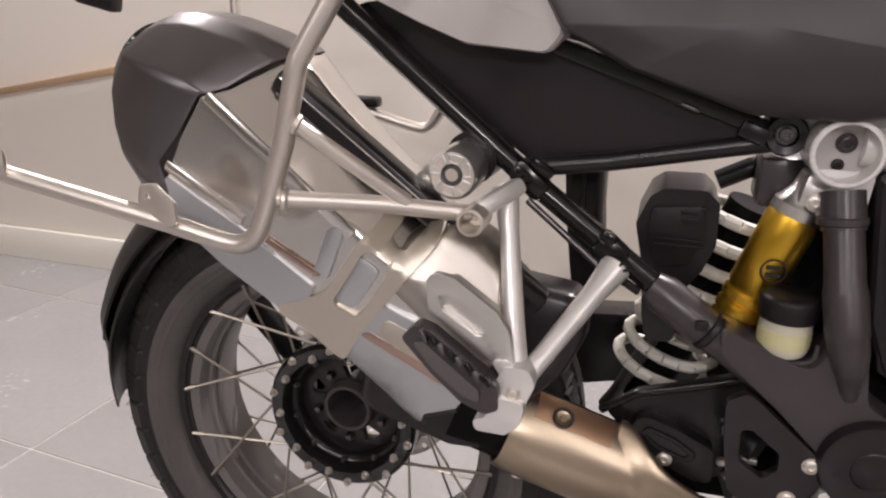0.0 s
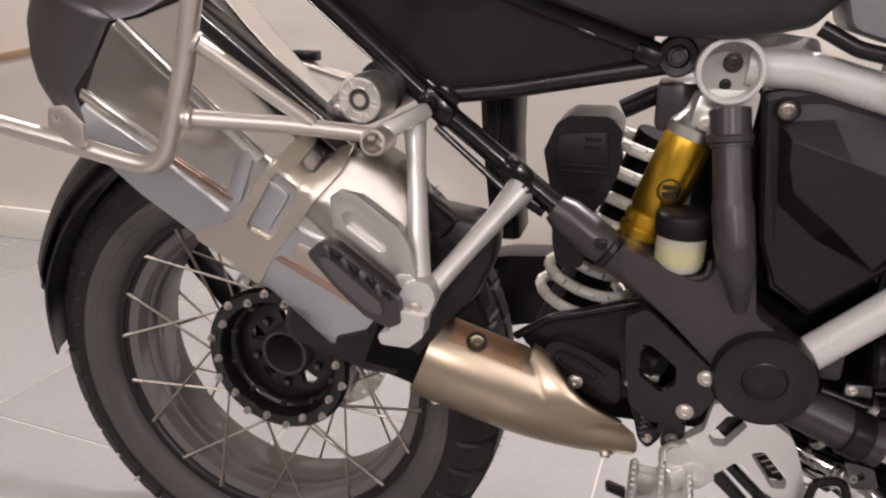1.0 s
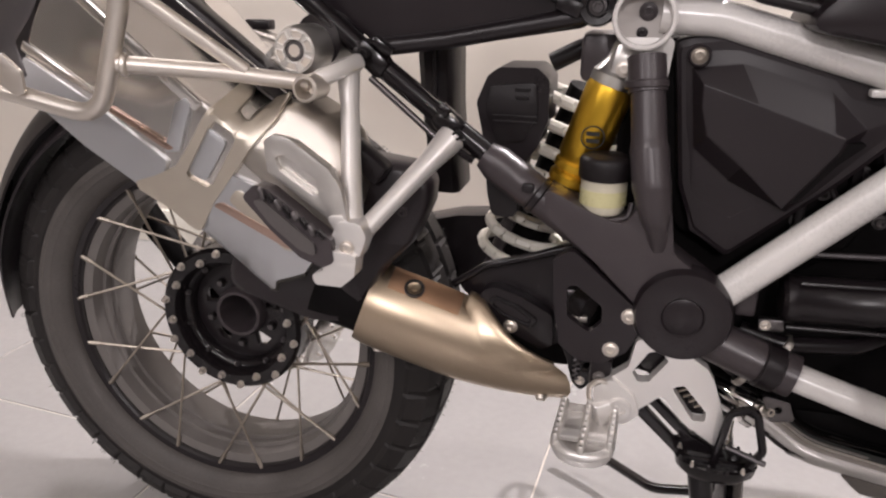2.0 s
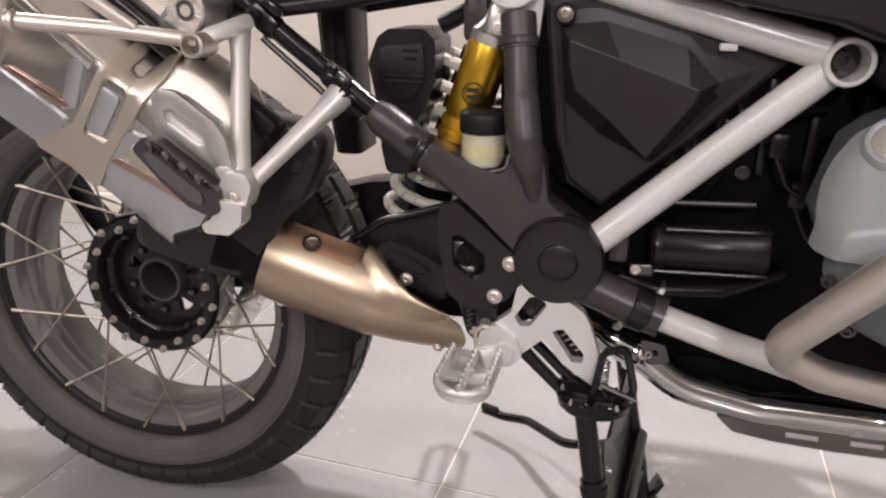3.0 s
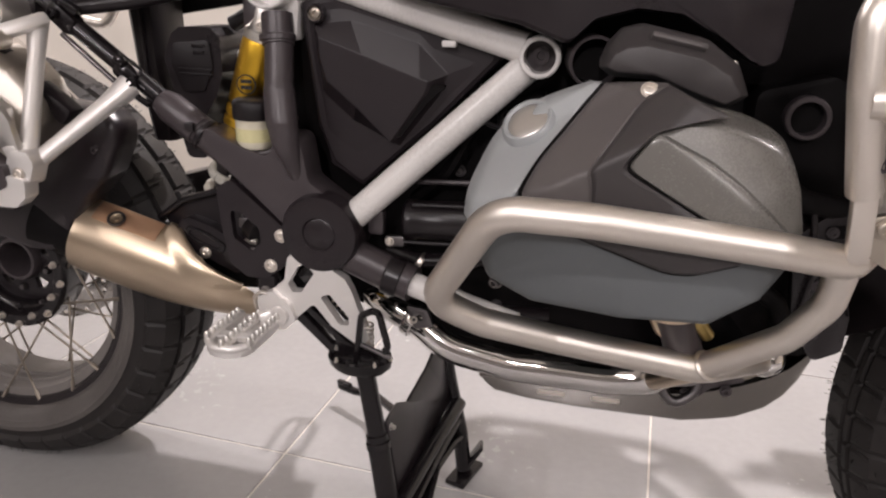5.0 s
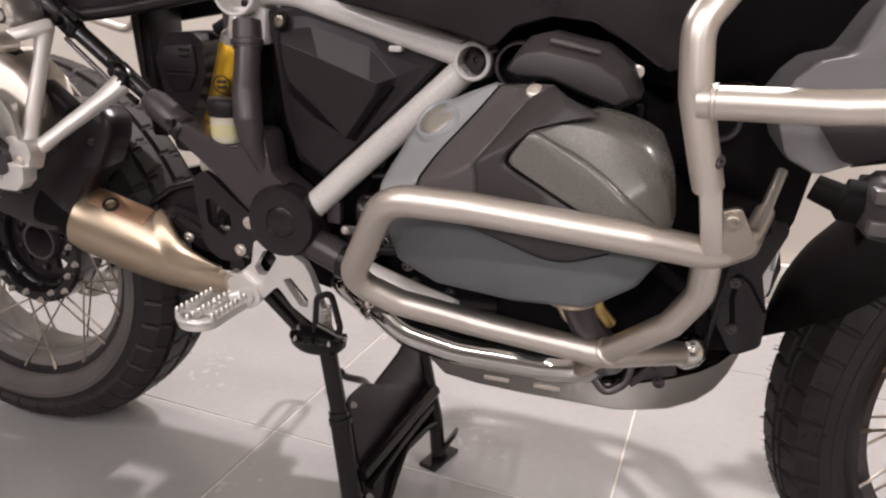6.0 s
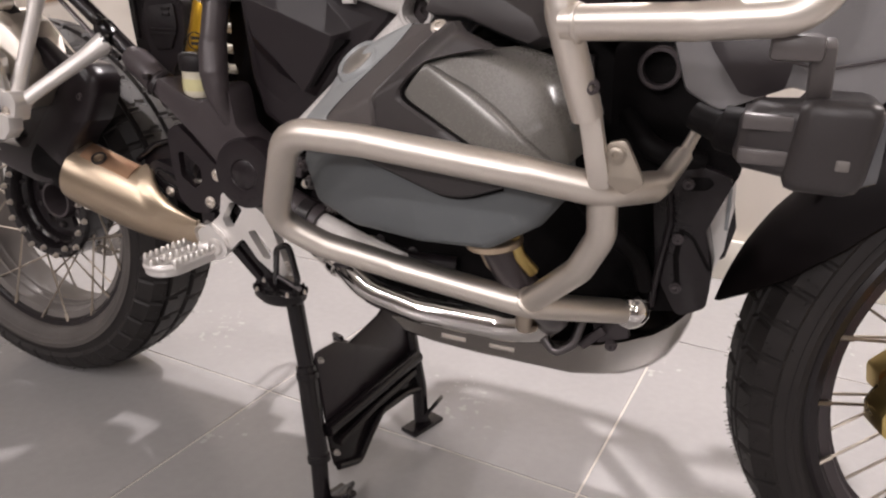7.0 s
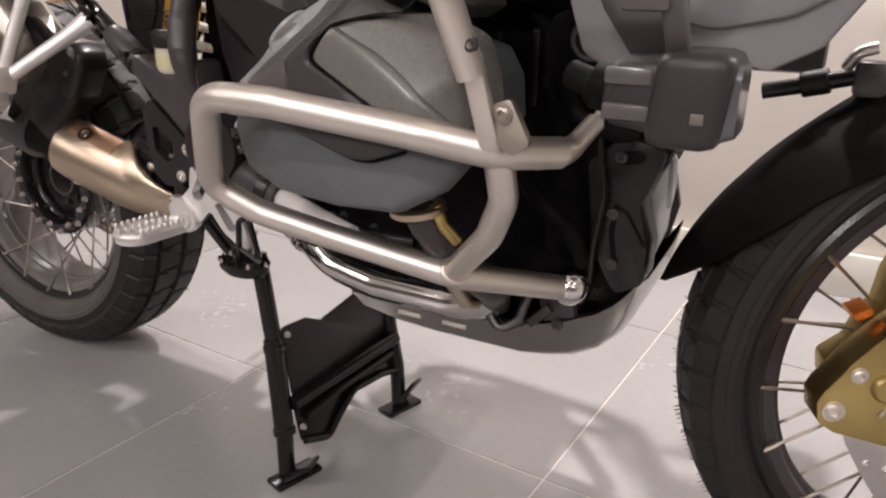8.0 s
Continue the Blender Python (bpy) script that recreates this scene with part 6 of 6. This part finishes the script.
# crash bars
bars = part("crash_bar", tube([(1.100, -0.175, 0.390), (1.015, -0.290, 0.428), (0.876, -0.310, 0.452), (0.810, -0.335, 0.473), (0.767, -0.356, 0.500), (0.826, -0.412, 0.602), (0.90, -0.412, 0.601), (1.035, -0.396, 0.586), (1.092, -0.372, 0.573), (1.122, -0.315, 0.567)], 0.0135, 20, 0.042, 7), STEEL, bike, "satin stainless steel engine crash bar")
part("bar_tail", tube([(1.110, -0.338, 0.569), (1.127, -0.305, 0.567), (1.140, -0.275, 0.590), (1.152, -0.245, 0.620)], 0.0135, 18, 0.03, 6, radii=lambda t: 0.0134 - 0.0085 * t), STEEL, bars)
part("bar_arm", tube([(1.013, -0.290, 0.430), (1.070, -0.334, 0.490), (1.090, -0.352, 0.530), (1.090, -0.368, 0.572)], 0.0125, 18, 0.04), STEEL, bars)
part("weld", ring((1.016, -0.292, 0.433), (0.6, -0.5, 0.62), 0.0150, 0.01, 0.005, 20), STEEL, bars)
part("bar_upright", tube([(1.080, -0.400, 0.634), (1.075, -0.406, 0.652), (1.061, -0.422, 0.705), (1.057, -0.420, 0.750), (1.085, -0.400, 0.790), (1.16, -0.36, 0.81)], 0.0118, 18, 0.03), STEEL, bars)
part("bar_tab", bar((1.079, -0.402, 0.650), (1.091, -0.384, 0.578), 0.017, 0.010, 0.003), STEEL, bars, "flat tab that joins the bars")
part("bar_rail", tube([(1.064, -0.424, 0.699), (1.150, -0.444, 0.703), (1.208, -0.446, 0.708), (1.228, -0.438, 0.738), (1.236, -0.425, 0.82)], 0.0118, 18, 0.03), STEEL, bars)
part("weld", ring((1.072, -0.425, 0.699), (1, -0.2, 0.05), 0.0136, 0.009, 0.005, 20), STEEL, bars)
part("bar_gusset", plate([(1.090, 0.588), (1.094, 0.614), (1.107, 0.618), (1.124, 0.586), (1.110, 0.576)], -0.390, -0.382, (), 0.001, 0.005), SPOKE, bars)
for bz, bx in ((0.607, 1.102),):
    part("bar_bolt", bolt((bx, -0.391, bz), OUT, 0.0055, 0.004), SPOKE, bars)
part("bar_bolt", bolt((1.082, -0.410, 0.656), (0.5, -0.85, 0), 0.005, 0.005), FRAME, bars)
part("bar_end", lathe([(0, 0.012), (0.008, 0.011), (0.015, 0.007), (0.0195, -0.001), (0.0205, -0.014), (0.0, -0.020)], (1.102, -0.182, 0.398), (0.3, -0.75, 0.6), 24), CHROME, bars)
part("inner_bracket", tube([(1.010, -0.286, 0.422), (0.985, -0.20, 0.36), (0.99, -0.12, 0.33)], 0.009, 12, 0.03), BRONZE, bars)

# downpipes and chrome collector
pipe = part("exhaust_collector", tube([(0.60, -0.05, 0.378), (0.655, -0.100, 0.370), (0.700, -0.112, 0.358), (0.738, -0.120, 0.331), (0.82, -0.128, 0.320), (0.945, -0.138, 0.325), (0.995, -0.150, 0.338), (1.010, -0.17, 0.38)], 0.0200, 22, 0.12, 8), CHROME, bike, "polished chrome exhaust collector pipe")
part("pipe_clamp", ring((0.684, -0.108, 0.362), (0.85, -0.2, -0.4), 0.0235, 0.019, 0.014, 24), CHROME, pipe)
part("clamp_screw", bolt((0.694, -0.132, 0.370), (0.4, -0.8, 0.3), 0.005, 0.014), STEEL, pipe)
part("downpipe", tube([(0.982, -0.298, 0.49), (0.998, -0.272, 0.44), (1.02, -0.20, 0.38), (0.99, -0.12, 0.33)], 0.018, 18, 0.05), FRAME, pipe, "dark grey downpipe")
part("downpipe_strap", tube([(0.998, -0.300, 0.500), (1.004, -0.296, 0.480), (1.016, -0.286, 0.462)], 0.0065, 10, 0.01), BRASS, pipe, "brass strap")
part("downpipe_clip", tube([(0.960, -0.290, 0.486), (0.972, -0.287, 0.462), (0.992, -0.287, 0.452)], 0.0045, 10, 0.01), BRONZE, pipe)
part("downpipe_flange", ring((0.979, -0.300, 0.497), (0.1, 0.1, -1), 0.028, 0.018, 0.008, 24), BRONZE, pipe)


def skid_section(x, low, top):
    """One cross-section of the bent plate: upright flanks, a chine that rises towards the nose, and a floor that slopes in."""
    chine = low + 0.004 + 0.016 * max(0, min(1, (x - 0.90) / 0.16))
    chine = min(chine, low + 0.75 * (top - low))
    flank = [(-0.135, top), (-0.1350, chine + (top - chine) * 0.4), (-0.1345, chine + 0.003), (-0.132, chine), (-0.112, low + (chine - low) * 0.45), (-0.075, low)]
    outer = flank + [(-y, z) for y, z in flank[::-1]]
    return [V(x, y, z) for y, z in outer] + [V(x, y * 0.965, z + 0.004) for y, z in outer[::-1]]


skid = part("skid_plate", loft([skid_section(*q) for q in ((0.783, 0.300, 0.304), (0.792, 0.290, 0.305), (0.803, 0.281, 0.306), (0.845, 0.275, 0.306), (0.91, 0.271, 0.306), (0.98, 0.264, 0.308), (1.03, 0.259, 0.314), (1.06, 0.262, 0.322), (1.09, 0.270, 0.333), (1.12, 0.287, 0.348), (1.138, 0.306, 0.362), (1.150, 0.328, 0.376), (1.158, 0.351, 0.387), (1.162, 0.376, 0.395))]), SKID, bike, "brushed aluminium skid plate", angle=30)
for sx in (0.874, 0.940):
    part("skid_slot", box(sx, -0.1345, 0.292, 0.034, 0.004, 0.0060, 0.001, Matrix()), STEEL, skid)
part("pipe_strap", tube([(0.986, -0.150, 0.366), (0.994, -0.160, 0.338), (1.014, -0.164, 0.314), (1.036, -0.160, 0.330), (1.043, -0.150, 0.364)], 0.0060, 12, 0.02), CAP, skid, "bent steel pipe strap")
part("skid_bolt", bolt((1.075, -0.135, 0.325), OUT, 0.0055, 0.005), FRAME, skid)
part("skid_mount", bar((1.04, -0.136, 0.318), (1.066, -0.136, 0.345), 0.012, 0.010, 0.003), FRAME, skid)
part("skid_bolt", bolt((1.030, -0.137, 0.318), OUT, 0.0045, 0.005), FRAME, skid)
part("skid_bracket", plate([(1.046, 0.362), (1.088, 0.366), (1.096, 0.330), (1.060, 0.318)], -0.132, -0.120, (), 0.002, 0.006), FRAME, skid, "dark metal bracket")
part("oil_pan", box(0.90, 0.0, 0.325, 0.34, 0.20, 0.07, 0.015), BACKING, bike, "black oil pan")

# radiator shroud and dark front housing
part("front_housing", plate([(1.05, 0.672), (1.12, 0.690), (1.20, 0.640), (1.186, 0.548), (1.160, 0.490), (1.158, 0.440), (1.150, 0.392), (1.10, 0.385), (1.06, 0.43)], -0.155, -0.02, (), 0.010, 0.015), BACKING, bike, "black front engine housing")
shroud = part("radiator_shroud", plate([(1.106, 0.530), (1.140, 0.560), (1.184, 0.548), (1.163, 0.491), (1.174, 0.447), (1.174, 0.408), (1.146, 0.392), (1.118, 0.440)], -0.172, -0.12, (), 0.006, 0.010), SATIN, bike, "black ribbed radiator shroud")
# Slot and grooves are proud near-black pieces that paint in a recess's shade.
part("shroud_slot", plate([(1.134, 0.544), (1.158, 0.548), (1.166, 0.542), (1.158, 0.534), (1.135, 0.531)], -0.1735, -0.165, (), 0.001, 0.004), BACKING, shroud, "near-black plate in place of a slot")
part("shroud_groove", tube([(1.140, -0.172, 0.490), (1.137, -0.172, 0.460), (1.143, -0.172, 0.424)], 0.0028, 8, 0.01), BACKING, shroud)
part("shroud_groove", tube([(1.140, -0.172, 0.489), (1.152, -0.172, 0.482), (1.172, -0.172, 0.450)], 0.0018, 8, 0.01), BACKING, shroud)
for bx, bz in ((1.140, 0.539), (1.137, 0.480), (1.141, 0.426)):
    part("shroud_bolt", bolt((bx, -0.1745, bz), OUT, 0.0046, 0.004), FRAME, shroud)
part("shroud_cable", tube([(1.118, -0.178, 0.56), (1.128, -0.182, 0.50), (1.122, -0.182, 0.45), (1.118, -0.170, 0.40)], 0.0032, 8, 0.03), SATIN, shroud)
# Pale paint stands in for the wall reflected in this glossy plate.
guard = part("radiator_guard", plate([(1.150, 0.472), (1.178, 0.540), (1.184, 0.530), (1.186, 0.502), (1.183, 0.477), (1.182, 0.455), (1.171, 0.420), (1.156, 0.420)], -0.112, -0.108, (), 0.001, 0.003), CAST, bike, "radiator side plate, painted pale for the wall it mirrors")
part("guard_edge", plate([(1.182, 0.521), (1.191, 0.480), (1.184, 0.445), (1.178, 0.440), (1.176, 0.500)], -0.106, -0.098, (), 0.001, 0.002), SATIN, guard, "black plate edge")
part("guard_fold", bar((1.179, -0.1125, 0.530), (1.181, -0.1125, 0.478), 0.004, 0.004, 0.001), COVER_SILVER, guard)
part("front_hose", tube([(1.02, -0.16, 0.52), (1.06, -0.19, 0.49), (1.10, -0.19, 0.46), (1.11, -0.17, 0.42)], 0.010, 12, 0.03), BACKING, bike)
part("front_hose", tube([(1.07, -0.15, 0.60), (1.10, -0.18, 0.57), (1.15, -0.16, 0.56)], 0.012, 12, 0.03), BACKING, bike)
part("fork_lower", tube([FRONT @ V(-0.02, -0.10, 0.05), FRONT @ V(-0.075, -0.10, 0.36)], 0.026, 20), SATIN, bike, "black fork leg")

# front fairing
part("fairing_side", pillow([(1.124, 0.690), (1.138, 0.648), (1.165, 0.634), (1.212, 0.655), (1.270, 0.641), (1.302, 0.658), (1.332, 0.705), (1.40, 0.80), (1.36, 0.90), (1.27, 0.90), (1.222, 0.80), (1.192, 0.764), (1.174, 0.730), (1.150, 0.724), (1.136, 0.710)], [(1, 0.10), (1, 0.008), (0.985, 0.002), (0.95, 0), (0.5, 0)], lambda x, z: -0.330 + 0.35 * max(0, x - 1.2) - 0.06 * max(0, z - 0.66), 0.014), SILVERPAINT, bike, "silver painted front fairing side")
# Dark plate laid on for the shade in the fairing's hollow flank.
part("fairing_shade", plate([(1.146, 0.694), (1.178, 0.650), (1.190, 0.648), (1.208, 0.655), (1.214, 0.694)], -0.338, -0.322, (), 0.008, 0.008), TANK, bike, "dark grey plate for the shaded hollow of the fairing")
part("fairing_seam", tube([(1.210, -0.335, 0.674), (1.232, -0.324, 0.669), (1.280, -0.306, 0.679), (1.310, -0.296, 0.697)], 0.0013, 6, 0.05), FRAME, bike)
# Added black plate that hides the wall behind the fairing.
part("front_inner_panel", plate([(0.86, 0.70), (1.02, 0.68), (1.20, 0.655), (1.30, 0.66), (1.36, 0.80), (1.36, 1.0), (0.86, 1.0)], -0.12, -0.08, (), 0.006, 0.02), BACKING, bike, "black inner panel behind the fairing")

# auxiliary lamp on the crash bar
lamp = part("fog_lamp", loft([[V(x + 0.10 * (z_ - 0.631), y_, z_) for y_, z_ in rounded([(-0.40 - hy, 0.631 + up - hz), (-0.40 + hy, 0.631 + up - hz), (-0.40 + hy, 0.631 + up + hz), (-0.40 - hy, 0.631 + up + hz)], 0.010, 4)] for x, hy, hz, up in ((1.180, 0.012, 0.010, 0.002), (1.183, 0.018, 0.016, 0.002), (1.190, 0.023, 0.0215, 0.002), (1.214, 0.026, 0.0235, 0.001), (1.217, 0.031, 0.0280, 0.0), (1.223, 0.033, 0.0295, 0.0), (1.250, 0.034, 0.0295, 0.0), (1.257, 0.032, 0.0275, 0.0), (1.260, 0.028, 0.0235, 0.0))]), LAMP_BLACK, bike, "dark grey plastic fog lamp housing", angle=50)
part("lamp_lens", loft([[V(x, y_, z_) for y_, z_ in rounded([(-0.40 - hy, 0.631 - hz), (-0.40 + hy, 0.631 - hz), (-0.40 + hy, 0.631 + hz), (-0.40 - hy, 0.631 + hz)], 0.008, 3)] for x, hy, hz in ((1.257, 0.028, 0.024), (1.265, 0.026, 0.021))]), GLASS_GREY, lamp, "dark glass lens")
for fz in (0.6215, 0.6435):
    part("lamp_fin", box(1.199, -0.40, fz, 0.030, 0.0535, 0.0105, 0.002), COVER_FACET, lamp, "paler ribbed band")
part("lamp_mark", box(1.244, -0.4325, 0.622, 0.008, 0.004, 0.007, 0.001), RIM, lamp, "small pale square")
part("rear_boot", tube([(1.186, -0.40, 0.632), (1.170, -0.398, 0.634), (1.152, -0.392, 0.640)], 0.014, 14, 0.01, 4, radii=lambda t: 0.0165 - 0.007 * t), BACKING, lamp, "black rubber cable boot")
part("lamp_bracket", bar((1.226, -0.405, 0.650), (1.222, -0.436, 0.694), 0.014, 0.012, 0.003), COVER_FACET, lamp)
part("clamp_block", box(1.208, -0.432, 0.690, 0.030, 0.022, 0.016, 0.004), COVER_FACET, lamp, "black rail clamp")

# front brake caliper
CM = FRONT
cal = part("brake_caliper", turned(plate([(-0.222, 0.010), (-0.218, -0.011), (-0.202, -0.021), (-0.167, -0.029), (-0.140, -0.035), (-0.110, -0.020), (-0.112, 0.050), (-0.150, 0.110), (-0.181, 0.075), (-0.199, 0.052), (-0.204, 0.042), (-0.217, 0.022)], -0.108, -0.072, (), 0.008, 0.008), CM), BRASS, bike, "gold anodised front brake caliper", angle=50)
part("caliper_half", turned(plate([(-0.195, 0.026), (-0.190, 0.000), (-0.178, -0.005), (-0.140, 0.0), (-0.110, 0.06), (-0.120, 0.150), (-0.140, 0.150), (-0.150, 0.122), (-0.153, 0.088), (-0.164, 0.076), (-0.172, 0.046)], -0.044, -0.018, (), 0.008, 0.008), CM), BRASS, cal)
for cx_, cz_ in ((-0.162, 0.030), (-0.150, 0.072)):
    part("caliper_cap", turned(lathe([(0, 0.005), (0.012, 0.005), (0.015, 0.002), (0.017, -0.01), (0, -0.01)], (cx_, -0.108, cz_), OUT, 24), CM), BRASS, cal)
for cx_, cz_ in ((-0.182, 0.090), (-0.176, 0.046), (-0.190, 0.012)):
    part("caliper_clip", turned(bar((cx_ - 0.008, -0.062, cz_ - 0.004), (cx_ + 0.008, -0.062, cz_ + 0.004), 0.009, 0.030, 0.002), CM), ORANGE, cal, "orange clip")
for cx_, cz_, r_ in ((-0.190, 0.042, 0.006), (-0.206, 0.002, 0.008)):
    part("caliper_bolt", turned(bolt((cx_, -0.108, cz_), OUT, r_, 0.005), CM), STEEL, cal)
for k in range(5):
    part("caliper_print", turned(bar((-0.164 + 0.011 * k, -0.1088, 0.000 + 0.008 * k), (-0.158 + 0.011 * k, -0.1088, 0.010 + 0.008 * k), 0.004, 0.002, 0.0004), CM), BEIGE, cal)
part("brake_line", turned(tube([(-0.150, -0.10, 0.13), (-0.168, -0.085, 0.16), (-0.166, -0.08, 0.21), (-0.150, -0.08, 0.27)], 0.0032, 8, 0.03), CM), SATIN, cal)

# steering damper end and cable ends over the mudguard
damper = part("steering_link", tube([(1.250, -0.05, 0.600), (1.300, -0.055, 0.612), (1.335, -0.06, 0.622)], 0.0085, 14), SATIN, bike, "black steering link")
part("link_boot", ring((1.285, -0.054, 0.609), (0.95, -0.1, 0.25), 0.013, 0.008, 0.026, 20), BLACK, damper)
part("link_joint", box(1.345, -0.065, 0.62, 0.03, 0.03, 0.035, 0.006), FRAME, damper)
part("cable_end", tube([(1.322, -0.07, 0.63), (1.330, -0.08, 0.645), (1.345, -0.08, 0.65)], 0.006, 10, 0.01), STEEL, damper)

# the far side: cylinder, bar, footrest
def flipped(bm):
    """The same part on the other side of the motorcycle."""
    return turned(bm, Matrix.Diagonal((1, -1, 1, 1)))


part("cylinder_head", flipped(pillow([(0.750, 0.560), (0.760, 0.612), (0.808, 0.668), (0.856, 0.690), (0.900, 0.694), (0.945, 0.676), (1.000, 0.660), (1.024, 0.622), (1.028, 0.562), (1.000, 0.520), (0.958, 0.494), (0.890, 0.487), (0.810, 0.490), (0.770, 0.512)], [(0.93, 0.20), (0.97, 0.085), (1.0, 0.050), (1.0, 0.026), (0.95, 0.003), (0.9, 0), (0.4, 0)], lambda x, z: head_y(x + 0.04, z), 0.012, 3)), COVER, bike, "grey metal boxer cylinder head cover", angle=26)
far_bar = part("crash_bar", flipped(tube([(1.100, -0.175, 0.390), (1.015, -0.290, 0.428), (0.876, -0.310, 0.452), (0.810, -0.335, 0.473), (0.767, -0.356, 0.500), (0.826, -0.412, 0.602), (0.90, -0.412, 0.601), (1.035, -0.396, 0.586), (1.092, -0.372, 0.573), (1.136, -0.300, 0.566), (1.172, -0.235, 0.612)], 0.0135, 14, 0.042, 5)), STEEL, bike, "satin stainless steel engine crash bar")
part("bar_arm", flipped(tube([(1.013, -0.290, 0.430), (1.070, -0.334, 0.490), (1.090, -0.368, 0.572)], 0.0125, 14, 0.04)), STEEL, far_bar)
part("bar_upright", flipped(tube([(1.092, -0.378, 0.580), (1.057, -0.424, 0.705), (1.052, -0.420, 0.790), (1.14, -0.36, 0.90)], 0.0125, 14, 0.06)), STEEL, far_bar)
part("fairing_side", flipped(pillow([(1.124, 0.690), (1.138, 0.648), (1.165, 0.634), (1.212, 0.655), (1.270, 0.641), (1.302, 0.658), (1.332, 0.705), (1.40, 0.80), (1.36, 0.90), (1.27, 0.90), (1.222, 0.80), (1.192, 0.764), (1.174, 0.730), (1.150, 0.724), (1.136, 0.710)], [(1, 0.10), (1, 0.008), (0.985, 0.002), (0.95, 0), (0.5, 0)], lambda x, z: -0.330 + 0.35 * max(0, x - 1.2) - 0.06 * max(0, z - 0.66), 0.014)), SILVERPAINT, bike, "silver painted front fairing side")
part("tank_flank", flipped(pillow([(0.84, 0.722), (0.90, 0.740), (0.97, 0.738), (1.02, 0.712), (1.10, 0.690), (1.16, 0.72), (1.20, 0.80), (1.20, 0.95), (0.82, 0.95)], [(1, 0.10), (1, 0.008), (0.98, 0.002), (0.9, 0), (0.5, 0)], lambda x, z: -0.235 - 0.2 * max(0, x - 0.95), 0.014)), TANK, bike, "dark grey tank flank")
far_lamp = part("fog_lamp", flipped(box(1.245, -0.400, 0.622, 0.110, 0.075, 0.075, 0.012)), LAMP_BLACK, bike, "black auxiliary lamp")
part("rear_boot", flipped(tube([(1.196, -0.40, 0.632), (1.170, -0.398, 0.634), (1.152, -0.392, 0.640)], 0.014, 14, 0.01, 4)), BACKING, far_lamp)
part("lamp_arm", flipped(bar((1.120, -0.372, 0.640), (1.205, -0.385, 0.650), 0.016, 0.012, 0.004)), FRAME, far_lamp)
far_rest = part("footrest", flipped(bar((0.548, -0.120, 0.382), (0.520, -0.196, 0.374), 0.024, 0.022, 0.004)), CAST, bike, "toothed metal footrest")
part("rest_rail", flipped(tube([FA - fs * 0.026, FB - fs * 0.026 - fd * 0.016, FB - fs * 0.012, FB + fs * 0.012, FB + fs * 0.026 - fd * 0.016, FA + fs * 0.026], 0.0048, 10, 0.02)), CAST, far_rest)
part("rest_rail", flipped(tube([FA, FB], 0.0042, 10)), CAST, far_rest)

# ---- floor, tile by tile ----
floor = part("floor", box(0.5, -2.0, -0.052, 11.3, 6.5, 0.1, 0), GROUT, None, smooth=False)
tagged(floor, "grey porcelain tiled showroom floor with pale joints", "floor", kind="structure")
PITCH, JOINT = 0.605, 0.004
tile_mesh = bpy.data.meshes.new("tile")
tbm = box(0, 0, -0.005, PITCH - JOINT, PITCH - JOINT, 0.010, 0.0012)
tbm.to_mesh(tile_mesh)
tbm.free()
tile_mesh.materials.append(TILE)
turn = Matrix.Rotation(-GRID, 4, "Z")
first = V(1.030, 0.001, 0)
for i in range(-11, 11):
    for j in range(-11, 5):
        c = first + turn @ V((i + 0.5) * PITCH, (j + 0.5) * PITCH, 0)
        if -5.3 < c.x < 6.3 and -5.3 < c.y < 1.4:
            ob = new("tile", tile_mesh)
            ob.matrix_basis = Matrix.Translation(c) @ turn
            ob.parent = floor
